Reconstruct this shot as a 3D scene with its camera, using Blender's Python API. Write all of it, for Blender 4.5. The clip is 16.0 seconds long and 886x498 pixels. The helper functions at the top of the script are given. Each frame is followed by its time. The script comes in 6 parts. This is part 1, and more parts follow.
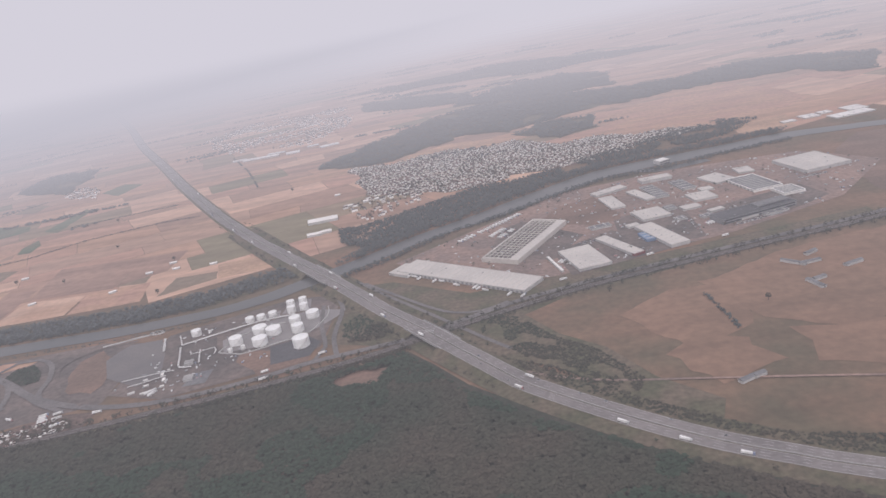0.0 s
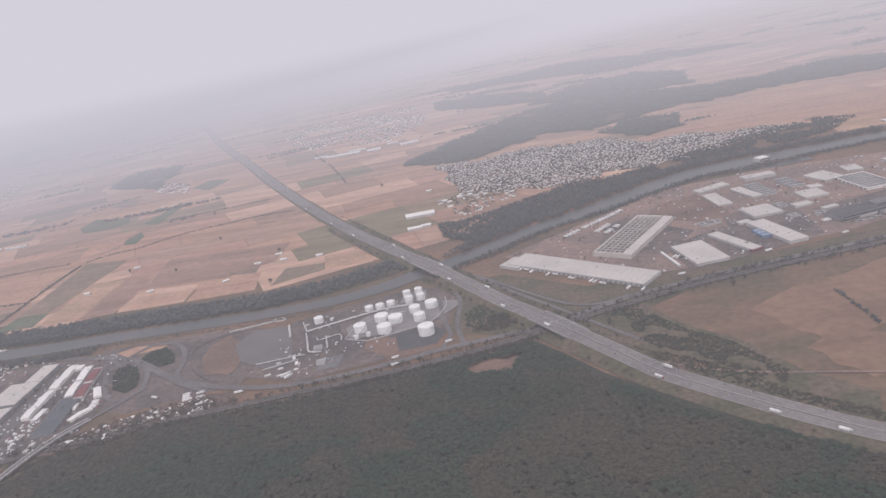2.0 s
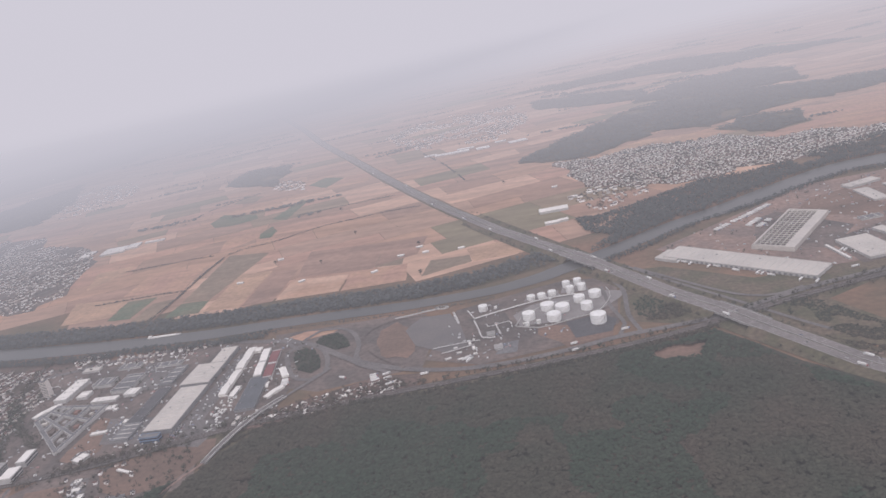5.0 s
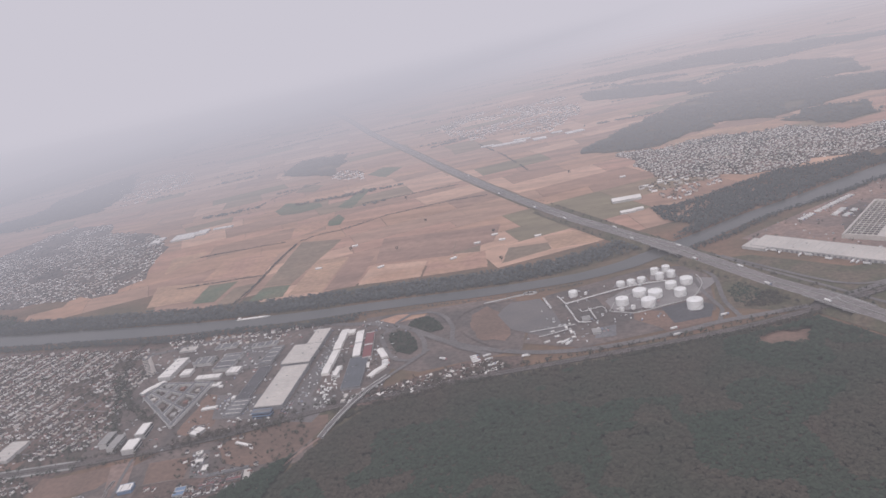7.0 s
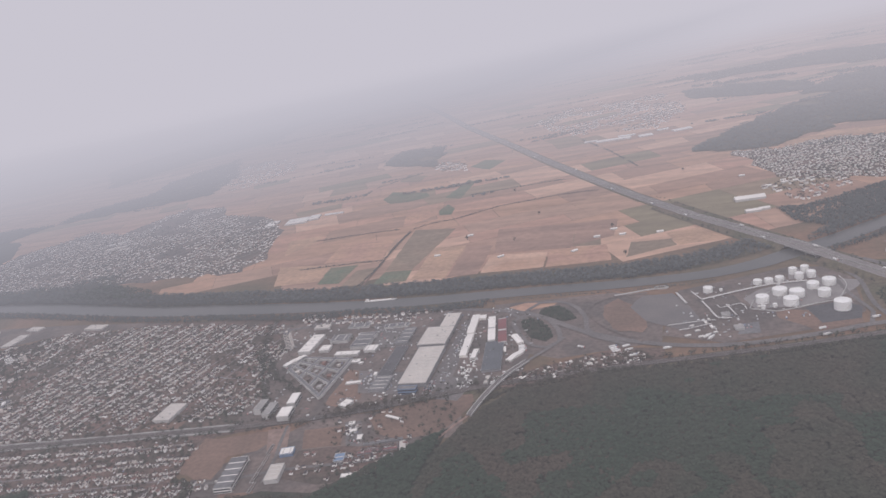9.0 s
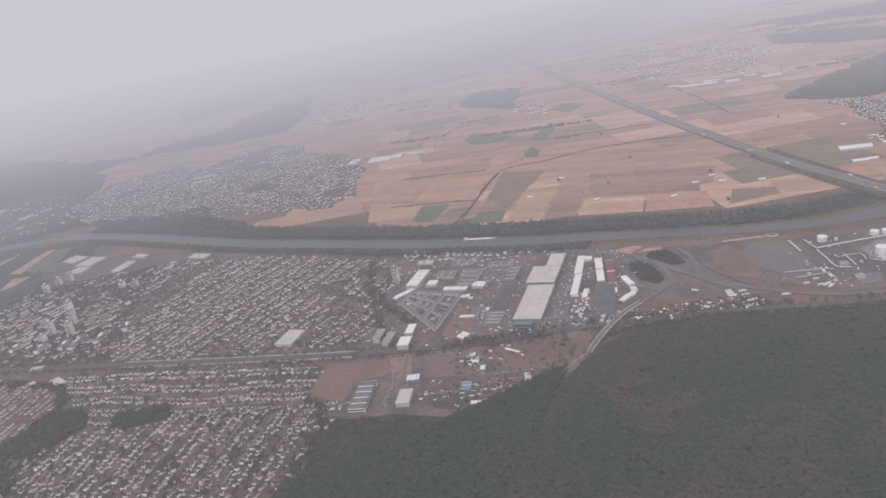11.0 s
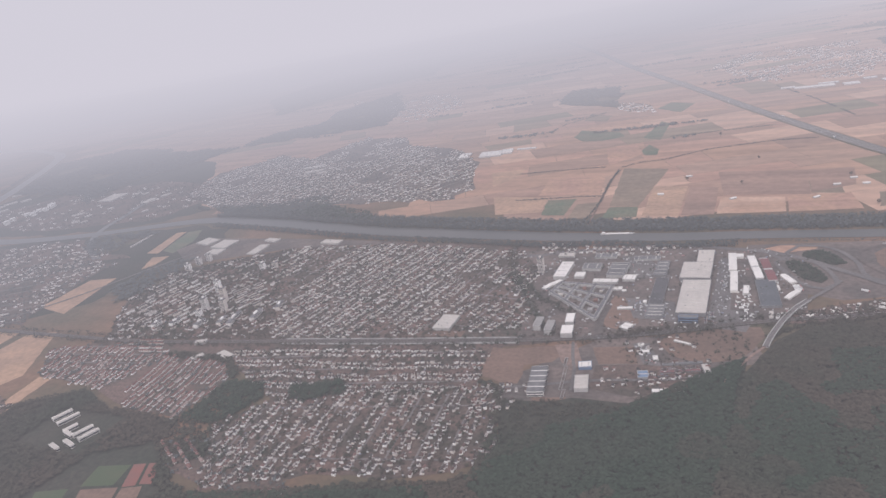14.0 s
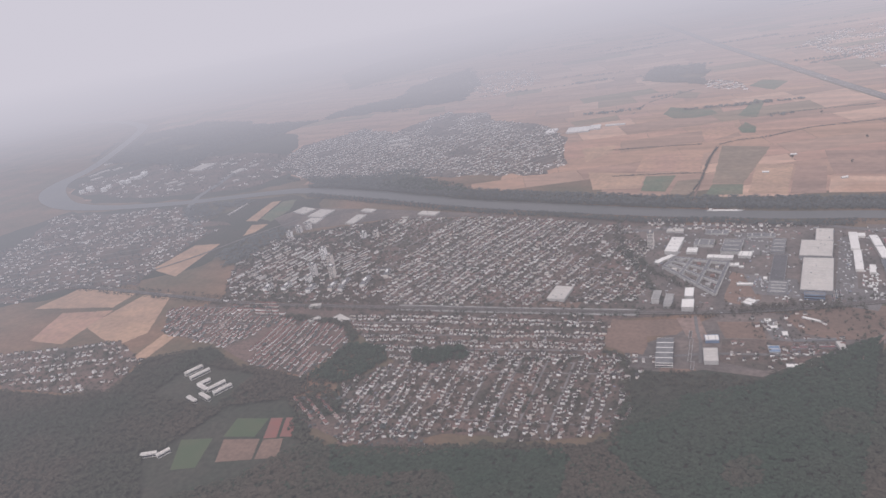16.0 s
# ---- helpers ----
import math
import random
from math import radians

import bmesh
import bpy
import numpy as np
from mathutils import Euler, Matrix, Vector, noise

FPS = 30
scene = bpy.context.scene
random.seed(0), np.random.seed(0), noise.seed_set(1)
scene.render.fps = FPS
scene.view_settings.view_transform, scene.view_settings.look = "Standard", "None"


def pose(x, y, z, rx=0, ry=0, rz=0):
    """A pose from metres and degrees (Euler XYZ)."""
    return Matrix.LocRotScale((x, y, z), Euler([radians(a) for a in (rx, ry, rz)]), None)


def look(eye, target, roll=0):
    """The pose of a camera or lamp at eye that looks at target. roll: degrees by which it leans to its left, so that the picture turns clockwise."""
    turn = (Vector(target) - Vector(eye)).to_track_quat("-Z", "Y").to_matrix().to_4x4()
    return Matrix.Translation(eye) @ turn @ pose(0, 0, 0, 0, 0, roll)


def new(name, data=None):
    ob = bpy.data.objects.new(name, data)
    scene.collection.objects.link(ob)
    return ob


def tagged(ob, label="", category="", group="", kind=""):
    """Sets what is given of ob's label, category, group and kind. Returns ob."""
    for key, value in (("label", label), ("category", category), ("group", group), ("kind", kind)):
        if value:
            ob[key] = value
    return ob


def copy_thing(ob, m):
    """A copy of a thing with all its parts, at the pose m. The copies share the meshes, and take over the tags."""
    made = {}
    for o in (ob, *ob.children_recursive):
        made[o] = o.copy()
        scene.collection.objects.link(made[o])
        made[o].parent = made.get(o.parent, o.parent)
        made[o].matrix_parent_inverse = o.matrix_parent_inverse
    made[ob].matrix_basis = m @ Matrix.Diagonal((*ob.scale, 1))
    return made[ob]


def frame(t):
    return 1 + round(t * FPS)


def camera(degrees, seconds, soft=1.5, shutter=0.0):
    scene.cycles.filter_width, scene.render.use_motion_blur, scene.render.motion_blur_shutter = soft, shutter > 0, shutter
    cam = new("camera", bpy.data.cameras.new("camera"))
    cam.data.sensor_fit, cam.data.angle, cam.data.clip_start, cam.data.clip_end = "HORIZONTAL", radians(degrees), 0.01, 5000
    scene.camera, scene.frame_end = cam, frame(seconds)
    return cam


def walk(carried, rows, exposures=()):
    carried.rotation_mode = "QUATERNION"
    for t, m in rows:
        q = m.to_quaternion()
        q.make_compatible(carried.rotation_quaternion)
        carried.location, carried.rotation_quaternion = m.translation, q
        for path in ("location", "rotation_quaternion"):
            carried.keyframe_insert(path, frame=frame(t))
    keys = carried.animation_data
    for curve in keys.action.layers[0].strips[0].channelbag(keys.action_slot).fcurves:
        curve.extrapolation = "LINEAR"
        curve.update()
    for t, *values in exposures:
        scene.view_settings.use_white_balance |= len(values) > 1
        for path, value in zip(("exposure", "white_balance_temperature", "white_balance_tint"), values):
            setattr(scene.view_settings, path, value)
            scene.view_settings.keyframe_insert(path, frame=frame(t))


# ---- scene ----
cam = camera(62.7, 16.0, 1.6)
PATH = [
    (0, (-5.925, 0.159, 271.858), (-6.048, 2.045, 271.205), -10.0),
    (0.5, (-24.405, -5.114, 273.967), (-24.556, -3.228, 273.317), -9.9),
    (1, (-41.593, -10.228, 276.239), (-41.78, -8.342, 275.6), -9.8),
    (1.5, (-58.388, -14.571, 278.594), (-58.609, -12.687, 277.96), -9.8),
    (2, (-75.595, -18.942, 281.187), (-75.841, -17.061, 280.556), -10.4),
    (2.5, (-93.02, -24.166, 283.672), (-93.296, -22.284, 283.054), -10.9),
    (3, (-109.962, -29.682, 286.302), (-110.265, -27.802, 285.691), -11.2),
    (3.5, (-126.878, -35.823, 289.052), (-127.209, -33.946, 288.448), -11.2),
    (4, (-144.131, -42.058, 291.003), (-144.489, -40.184, 290.402), -11.3),
    (6.5, (-224.197, -76.792, 304.762), (-224.665, -74.942, 304.165), -11.6),
    (7, (-241.733, -84.016, 307.116), (-242.213, -82.17, 306.515), -11.6),
    (7.5, (-258.201, -92.221, 309.82), (-258.709, -90.381, 309.224), -11.6),
    (8, (-274.291, -101.04, 312.183), (-274.862, -99.211, 311.611), -11.4),
    (10.5, (-354.225, -147.08, 327.066), (-354.967, -145.343, 326.408), -10.5),
    (11, (-370.541, -155.976, 329.027), (-371.318, -154.271, 328.328), -10.5),
    (11.5, (-387.36, -164.539, 331.328), (-388.16, -162.854, 330.606), -10.6),
    (12, (-403.119, -175.01, 333.782), (-403.94, -173.344, 333.039), -10.6),
    (12.5, (-419.093, -184.673, 336.338), (-419.936, -183.021, 335.589), -10.3),
    (13, (-434.356, -195.031, 338.465), (-435.218, -193.392, 337.71), -10.2),
    (13.5, (-449.769, -205.117, 340.725), (-450.648, -203.488, 339.967), -10.2),
    (14, (-464.536, -215.993, 343.045), (-465.446, -214.346, 342.368), -10.0),
    (14.5, (-480.151, -226.691, 345.245), (-481.086, -225.053, 344.579), -10.0),
    (15, (-495.527, -237.436, 346.965), (-496.493, -235.811, 346.311), -9.8),
    (15.5, (-509.775, -248.894, 348.751), (-510.775, -247.288, 348.101), -9.9),
    (16, (-523.173, -261.023, 350.433), (-524.198, -259.46, 349.723), -10.1),
]
walk(cam, [(t, look(eye, target, roll)) for t, eye, target, roll in PATH], [(0, 0.05, 6500, 14), (4, 0.0, 6500, 14), (7, -0.09, 6500, 14), (8, -0.13, 6500, 14), (10.5, -0.09, 6500, 14), (14.5, 0.03, 6500, 14), (16, -0.03, 6500, 14)])

# ---- world: self-glowing haze under an overcast sky, one wide lamp for the bright cloud cover overhead ----
HAZE = 1 / 4600
HAZE_COLOUR = (0.625, 0.618, 0.682, 1)
world = bpy.data.worlds.new("world")
scene.world = world
world.use_nodes = True
wn, wl = world.node_tree.nodes, world.node_tree.links
wn.clear()
w_out = wn.new("ShaderNodeOutputWorld")
w_sky = wn.new("ShaderNodeTexSky")
w_sky.sky_type, w_sky.sun_disc = 'NISHITA', False
w_sky.sun_elevation, w_sky.sun_rotation = radians(40), radians(160)
w_bg = wn.new("ShaderNodeBackground")
w_bg.inputs[1].default_value = 0.1
wl.new(w_sky.outputs[0], w_bg.inputs[0])
wl.new(w_bg.outputs[0], w_out.inputs[0])
w_abs = wn.new("ShaderNodeVolumeAbsorption")
w_abs.inputs[0].default_value, w_abs.inputs[1].default_value = (0, 0, 0, 1), HAZE
# emission stands in for the daylight that haze would scatter
w_glow = wn.new("ShaderNodeEmission")
w_glow.inputs[0].default_value, w_glow.inputs[1].default_value = HAZE_COLOUR, HAZE
w_add = wn.new("ShaderNodeAddShader")
wl.new(w_abs.outputs[0], w_add.inputs[0])
wl.new(w_glow.outputs[0], w_add.inputs[1])
wl.new(w_add.outputs[0], w_out.inputs[1])

cover = bpy.data.lights.new("cloud_cover", 'AREA')
cover.shape, cover.size, cover.energy, cover.color = 'DISK', 5600, 1.33e8, (1.0, 0.97, 0.96)
new("cloud_cover", cover).matrix_world = pose(-150, -1500, 1900, 34)


def glowing_fog(density, colour=HAZE_COLOUR):
    """Thick fog that absorbs and glows in a set colour, in place of scattered cloud light."""
    m = bpy.data.materials.new("fog")
    m.use_nodes = True
    n, l = m.node_tree.nodes, m.node_tree.links
    n.clear()
    out = n.new("ShaderNodeOutputMaterial")
    ab, em, ad = n.new("ShaderNodeVolumeAbsorption"), n.new("ShaderNodeEmission"), n.new("ShaderNodeAddShader")
    ab.inputs[0].default_value, ab.inputs[1].default_value = (0, 0, 0, 1), density
    em.inputs[0].default_value, em.inputs[1].default_value = colour, density
    l.new(ab.outputs[0], ad.inputs[0])
    l.new(em.outputs[0], ad.inputs[1])
    l.new(ad.outputs[0], out.inputs["Volume"])
    return m


# ---- materials ----
def material(name, a, b=None, scale=0.05, rough=0.85, metal=0.0, island=0.0, each=0.0, fine=1.5, grain=0.25, bump=0.0, stops=None, streak=0.0, ior=1.45):
    """Two colours by a broad noise, darkened and lightened by a fine one; island and each: how far pieces or objects differ in value;
    stops: colours to pick from at random, piece by piece; streak: how far long faint bands along the strip fields differ in value."""
    m = bpy.data.materials.new(name)
    m.use_nodes = True
    n, l = m.node_tree.nodes, m.node_tree.links
    bsdf = n["Principled BSDF"]
    bsdf.inputs["Roughness"].default_value, bsdf.inputs["Metallic"].default_value, bsdf.inputs["IOR"].default_value = rough, metal, ior
    geo = n.new("ShaderNodeNewGeometry")
    broad = n.new("ShaderNodeTexNoise")
    broad.inputs["Scale"].default_value, broad.inputs["Detail"].default_value = scale, 5
    l.new(geo.outputs["Position"], broad.inputs["Vector"])
    small = n.new("ShaderNodeTexNoise")
    small.inputs["Scale"].default_value, small.inputs["Detail"].default_value = fine, 4
    l.new(geo.outputs["Position"], small.inputs["Vector"])
    ramp = n.new("ShaderNodeMapRange")
    ramp.inputs[1].default_value, ramp.inputs[2].default_value = 0.38, 0.62
    l.new(broad.outputs["Fac"], ramp.inputs[0])
    mix = n.new("ShaderNodeMixRGB")
    mix.inputs[1].default_value, mix.inputs[2].default_value = (*a, 1), (*(b or a), 1)
    l.new(ramp.outputs[0], mix.inputs[0])
    colour = mix.outputs[0]
    pick = None
    if island or (stops and not each):
        pick = geo.outputs["Random Per Island"]
    elif each or stops:
        pick = n.new("ShaderNodeObjectInfo").outputs["Random"]
    if stops:
        cr = n.new("ShaderNodeValToRGB")
        cr.color_ramp.interpolation = 'CONSTANT'
        while len(cr.color_ramp.elements) < len(stops):
            cr.color_ramp.elements.new(0.5)
        for e, (at, c) in zip(cr.color_ramp.elements, stops):
            e.position, e.color = at, (*c, 1)
        l.new(pick, cr.inputs[0])
        mul = n.new("ShaderNodeMixRGB")
        mul.inputs[0].default_value = 0.35
        l.new(cr.outputs[0], mul.inputs[1])
        l.new(colour, mul.inputs[2])
        colour = mul.outputs[0]
    value = n.new("ShaderNodeMapRange")
    value.inputs[3].default_value, value.inputs[4].default_value = 1 - grain, 1 + grain
    value.inputs[1].default_value, value.inputs[2].default_value = 0.3, 0.7
    l.new(small.outputs["Fac"], value.inputs[0])
    strength = value.outputs[0]
    spread = island or each
    if spread:
        r = n.new("ShaderNodeMapRange")
        r.inputs[3].default_value, r.inputs[4].default_value = 1 - spread, 1 + spread
        l.new(pick, r.inputs[0])
        both = n.new("ShaderNodeMath")
        both.operation = 'MULTIPLY'
        l.new(strength, both.inputs[0])
        l.new(r.outputs[0], both.inputs[1])
        strength = both.outputs[0]
    if streak:
        lie = n.new("ShaderNodeMapping")
        lie.inputs["Rotation"].default_value, lie.inputs["Scale"].default_value = (0, 0, radians(-21)), (0.0045, 0.032, 1)
        l.new(geo.outputs["Position"], lie.inputs["Vector"])
        bands = n.new("ShaderNodeTexNoise")
        bands.inputs["Scale"].default_value, bands.inputs["Detail"].default_value, bands.inputs["Roughness"].default_value = 1.0, 4, 0.62
        l.new(lie.outputs[0], bands.inputs["Vector"])
        width = n.new("ShaderNodeMapRange")
        width.inputs[1].default_value, width.inputs[2].default_value = 0.32, 0.68
        width.inputs[3].default_value, width.inputs[4].default_value = 1 - streak, 1 + streak
        l.new(bands.outputs["Fac"], width.inputs[0])
        banded = n.new("ShaderNodeMath")
        banded.operation = 'MULTIPLY'
        l.new(strength, banded.inputs[0])
        l.new(width.outputs[0], banded.inputs[1])
        strength = banded.outputs[0]
    hsv = n.new("ShaderNodeHueSaturation")
    l.new(colour, hsv.inputs["Color"])
    l.new(strength, hsv.inputs["Value"])
    l.new(hsv.outputs[0], bsdf.inputs["Base Color"])
    if bump:
        bp = n.new("ShaderNodeBump")
        bp.inputs["Strength"].default_value, bp.inputs["Distance"].default_value = 0.6, bump
        l.new(small.outputs["Fac"], bp.inputs["Height"])
        l.new(bp.outputs[0], bsdf.inputs["Normal"])
    return m


TAN, PALE, BROWN, GREEN, MOSS, ROSE = (0.445, 0.268, 0.183), (0.545, 0.355, 0.258), (0.225, 0.148, 0.114), (0.062, 0.105, 0.055), (0.135, 0.13, 0.082), (0.415, 0.240, 0.178)
M_GROUND = material("heath_ground", (0.205, 0.120, 0.078), (0.108, 0.086, 0.054), 0.009, 0.95, grain=0.16, fine=0.15, streak=0.15)
M_FIELDS = material("ploughed_fields", ROSE, TAN, 0.006, 0.95, island=0.09, grain=0.10, fine=0.06, streak=0.20,
                    stops=[(0, TAN), (0.27, ROSE), (0.47, (0.285, 0.175, 0.13)), (0.62, PALE), (0.74, (0.33, 0.215, 0.16)), (0.86, BROWN), (0.92, MOSS), (0.97, GREEN)])
M_ROSEFIELD = material("harrowed_field", (0.325, 0.198, 0.15), (0.272, 0.17, 0.13), 0.015, 0.95, grain=0.12, fine=0.1, streak=0.16)
M_MOSSFIELD = material("pasture_field", (0.25, 0.18, 0.128), (0.20, 0.152, 0.108), 0.02, 0.95, grain=0.15, fine=0.12, streak=0.14)
M_TAN = material("tan_field", TAN, ROSE, 0.02, 0.95, grain=0.15, fine=0.12, streak=0.14)
M_PALE = material("pale_field", PALE, TAN, 0.02, 0.95, grain=0.12, fine=0.12, streak=0.14)
M_ORANGE = material("orange_field", (0.45, 0.285, 0.19), (0.385, 0.245, 0.17), 0.025, 0.95, grain=0.15, fine=0.15, streak=0.14)
M_EARTH = material("bare_earth", (0.205, 0.130, 0.099), (0.150, 0.100, 0.077), 0.016, 0.95, grain=0.16, fine=0.25, streak=0.14)
M_RUST = material("rusty_grassland", (0.232, 0.138, 0.092), (0.19, 0.117, 0.078), 0.014, 0.95, grain=0.15, fine=0.12, streak=0.14)
M_GREEN = material("green_field", (0.098, 0.130, 0.082), (0.15, 0.145, 0.095), 0.03, 0.95, grain=0.2, fine=0.2, streak=0.14)
M_TURF = material("sports_turf", (0.062, 0.092, 0.045), (0.075, 0.095, 0.05), 0.05, 0.95, grain=0.15)
M_CLAY = material("clay_court", (0.24, 0.095, 0.078), (0.20, 0.10, 0.085), 0.05, 0.9, grain=0.15)
M_TOWN = material("town_gardens", (0.150, 0.098, 0.082), (0.078, 0.064, 0.052), 0.022, 0.95, grain=0.35, fine=0.3)
M_WORKS = material("works_yard", (0.165, 0.128, 0.113), (0.098, 0.083, 0.077), 0.025, 0.92, grain=0.3, fine=0.2)
M_GRAVEL = material("brown_gravel", (0.28, 0.185, 0.15), (0.19, 0.14, 0.122), 0.02, 0.92, grain=0.25, fine=0.2)
M_ASPHALT = material("asphalt", (0.165, 0.15, 0.145), (0.125, 0.115, 0.113), 0.03, 0.9, grain=0.2, fine=0.4)
M_MOTORWAY = material("motorway_asphalt", (0.208, 0.186, 0.18), (0.168, 0.152, 0.148), 0.02, 0.9, grain=0.15, fine=0.3)
M_CONCRETE = material("concrete", (0.36, 0.345, 0.335), (0.28, 0.27, 0.262), 0.08, 0.85, grain=0.15, fine=0.6)
M_BALLAST = material("track_ballast", (0.12, 0.10, 0.092), (0.085, 0.075, 0.07), 0.05, 0.95, grain=0.3, fine=0.6)
M_STEEL = material("rail_steel", (0.25, 0.23, 0.22), None, 0.2, 0.35, 0.8)
M_PAINT = material("road_paint", (0.46, 0.45, 0.44), None, 0.3, 0.6, grain=0.15)
M_WATER = material("river_water", (0.070, 0.074, 0.073), (0.092, 0.091, 0.088), 0.012, 0.3, fine=0.5, grain=0.1, bump=0.05, ior=1.33)
M_POND = material("basin_water", (0.135, 0.118, 0.112), (0.105, 0.096, 0.094), 0.03, 0.45, fine=0.4, grain=0.1, bump=0.04)
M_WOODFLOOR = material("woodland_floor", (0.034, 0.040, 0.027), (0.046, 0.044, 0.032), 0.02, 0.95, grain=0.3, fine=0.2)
M_BANK = material("grass_bank", (0.08, 0.078, 0.045), (0.13, 0.10, 0.07), 0.03, 0.95, grain=0.3, fine=0.25)
M_LEAF = material("winter_foliage", (0.038, 0.046, 0.030), (0.066, 0.053, 0.038), 0.010, 0.95, island=0.08, fine=0.3)
M_PINE = material("dark_foliage", (0.025, 0.046, 0.027), (0.034, 0.049, 0.031), 0.02, 0.95, island=0.08, fine=0.3)
# bare twigs, with distance haze painted in as a paler, bluer base colour
M_HAZED_TWIG = material("haze_tinted_twigs", (0.104, 0.116, 0.116), (0.086, 0.099, 0.099), 0.012, 0.95, island=0.15, fine=0.3)
# bare trees by river and meadow, their bluish cast painted in for the haze
M_HAZED_BARE = material("haze_tinted_river_trees", (0.074, 0.084, 0.081), (0.062, 0.073, 0.072), 0.02, 0.95, island=0.05, fine=0.3)
M_BARK = material("bark", (0.07, 0.055, 0.042), (0.05, 0.04, 0.032), 0.5, 0.95)
M_WHITE = material("white_sheet_roof", (0.82, 0.79, 0.75), (0.74, 0.71, 0.67), 0.03, 0.5, grain=0.06, fine=0.4)
M_TANK = material("white_tank_paint", (0.84, 0.84, 0.82), (0.78, 0.775, 0.755), 0.12, 0.45, grain=0.05, fine=0.5)
M_CREAM = material("cream_sheet_roof", (0.57, 0.525, 0.48), (0.49, 0.455, 0.42), 0.03, 0.6, grain=0.07, fine=0.3)
M_GREYROOF = material("grey_felt_roof", (0.175, 0.172, 0.175), (0.125, 0.124, 0.13), 0.04, 0.8, grain=0.2, fine=0.3)
M_DARKROOF = material("dark_slate_roof", (0.095, 0.092, 0.098), (0.07, 0.07, 0.075), 0.05, 0.75, grain=0.2, fine=0.4)
M_SLATE = material("blue_grey_sheet_roof", (0.105, 0.115, 0.128), (0.085, 0.094, 0.106), 0.04, 0.7, grain=0.15, fine=0.3)
M_REDROOF = material("red_sheet_roof", (0.21, 0.066, 0.068), (0.17, 0.06, 0.062), 0.05, 0.6, grain=0.15)
M_BLUE = material("blue_sheet", (0.16, 0.24, 0.36), (0.14, 0.2, 0.31), 0.05, 0.6, grain=0.1)
M_PALEROAD = material("pale_road_concrete", (0.26, 0.24, 0.235), (0.21, 0.195, 0.19), 0.05, 0.8, grain=0.15)
M_WALL = material("pale_cladding", (0.50, 0.485, 0.47), (0.42, 0.41, 0.40), 0.06, 0.7, grain=0.12, fine=0.5)
M_GREYWALL = material("grey_cladding", (0.25, 0.245, 0.25), (0.2, 0.2, 0.205), 0.06, 0.7, grain=0.12, fine=0.5)
M_GLASS = material("dark_window_band", (0.045, 0.05, 0.06), None, 0.1, 0.15)
M_SKYLIGHT = material("skylight_panel", (0.56, 0.53, 0.50), (0.50, 0.48, 0.45), 0.2, 0.4)
PLASTER = [(0, (0.88, 0.83, 0.80)), (0.3, (0.66, 0.58, 0.52)), (0.46, (0.90, 0.88, 0.86)), (0.9, (0.46, 0.38, 0.33))]
TILES = [(0, (0.085, 0.054, 0.047)), (0.24, (0.050, 0.048, 0.052)), (0.38, (0.125, 0.066, 0.054)), (0.60, (0.074, 0.064, 0.062)), (0.86, (0.42, 0.38, 0.36)), (0.92, (0.18, 0.092, 0.078))]
REDTILES = [(0, (0.20, 0.085, 0.074)), (0.45, (0.24, 0.115, 0.10)), (0.7, (0.13, 0.072, 0.064)), (0.9, (0.32, 0.24, 0.22))]
M_PLASTER = material("house_plaster", (0.86, 0.84, 0.82), (0.78, 0.76, 0.73), 0.1, 0.85, island=0.2, stops=PLASTER, grain=0.1)
M_TILES = material("roof_tiles", (0.11, 0.088, 0.082), (0.085, 0.073, 0.070), 0.1, 0.9, island=0.2, stops=TILES, grain=0.2)
M_REDTILES = material("red_roof_tiles", (0.135, 0.08, 0.072), (0.11, 0.075, 0.068), 0.1, 0.9, island=0.18, stops=REDTILES, grain=0.2)
M_PLASTER_1 = material("house_plaster_single", (0.86, 0.84, 0.82), (0.78, 0.76, 0.73), 0.1, 0.85, each=0.2, stops=PLASTER, grain=0.1)
M_TILES_1 = material("roof_tiles_single", (0.11, 0.088, 0.082), (0.085, 0.073, 0.070), 0.1, 0.9, each=0.2, stops=TILES, grain=0.2)
M_CHIMNEY = material("chimney_brick", (0.25, 0.13, 0.10), (0.2, 0.12, 0.1), 0.5, 0.9)
CARS = [(0, (0.75, 0.75, 0.75)), (0.4, (0.06, 0.06, 0.065)), (0.6, (0.35, 0.36, 0.38)), (0.8, (0.3, 0.05, 0.04)), (0.88, (0.06, 0.1, 0.22)), (0.94, (0.7, 0.7, 0.68))]
M_CAR = material("car_paint", (0.5, 0.5, 0.5), None, 0.2, 0.3, each=0.05, stops=CARS, grain=0.03)
M_CARS = material("parked_car_paint", (0.5, 0.5, 0.5), None, 0.2, 0.3, island=0.05, stops=CARS, grain=0.03)
M_TRAILER = material("trailer_canvas", (0.82, 0.81, 0.79), (0.74, 0.73, 0.71), 0.4, 0.6, each=0.12, grain=0.08)
M_CAB = material("cab_paint", (0.5, 0.5, 0.5), None, 0.2, 0.35, each=0.1, stops=[(0, (0.7, 0.7, 0.7)), (0.5, (0.35, 0.06, 0.05)), (0.7, (0.08, 0.13, 0.3)), (0.85, (0.6, 0.6, 0.58))], grain=0.05)
M_TYRE = material("tyre_rubber", (0.03, 0.03, 0.03), None, 1.0, 0.9)
M_HULL = material("barge_hull", (0.55, 0.53, 0.52), (0.45, 0.44, 0.43), 0.2, 0.6)
M_PIPE = material("pipe_paint", (0.70, 0.685, 0.665), (0.60, 0.585, 0.57), 0.2, 0.5)


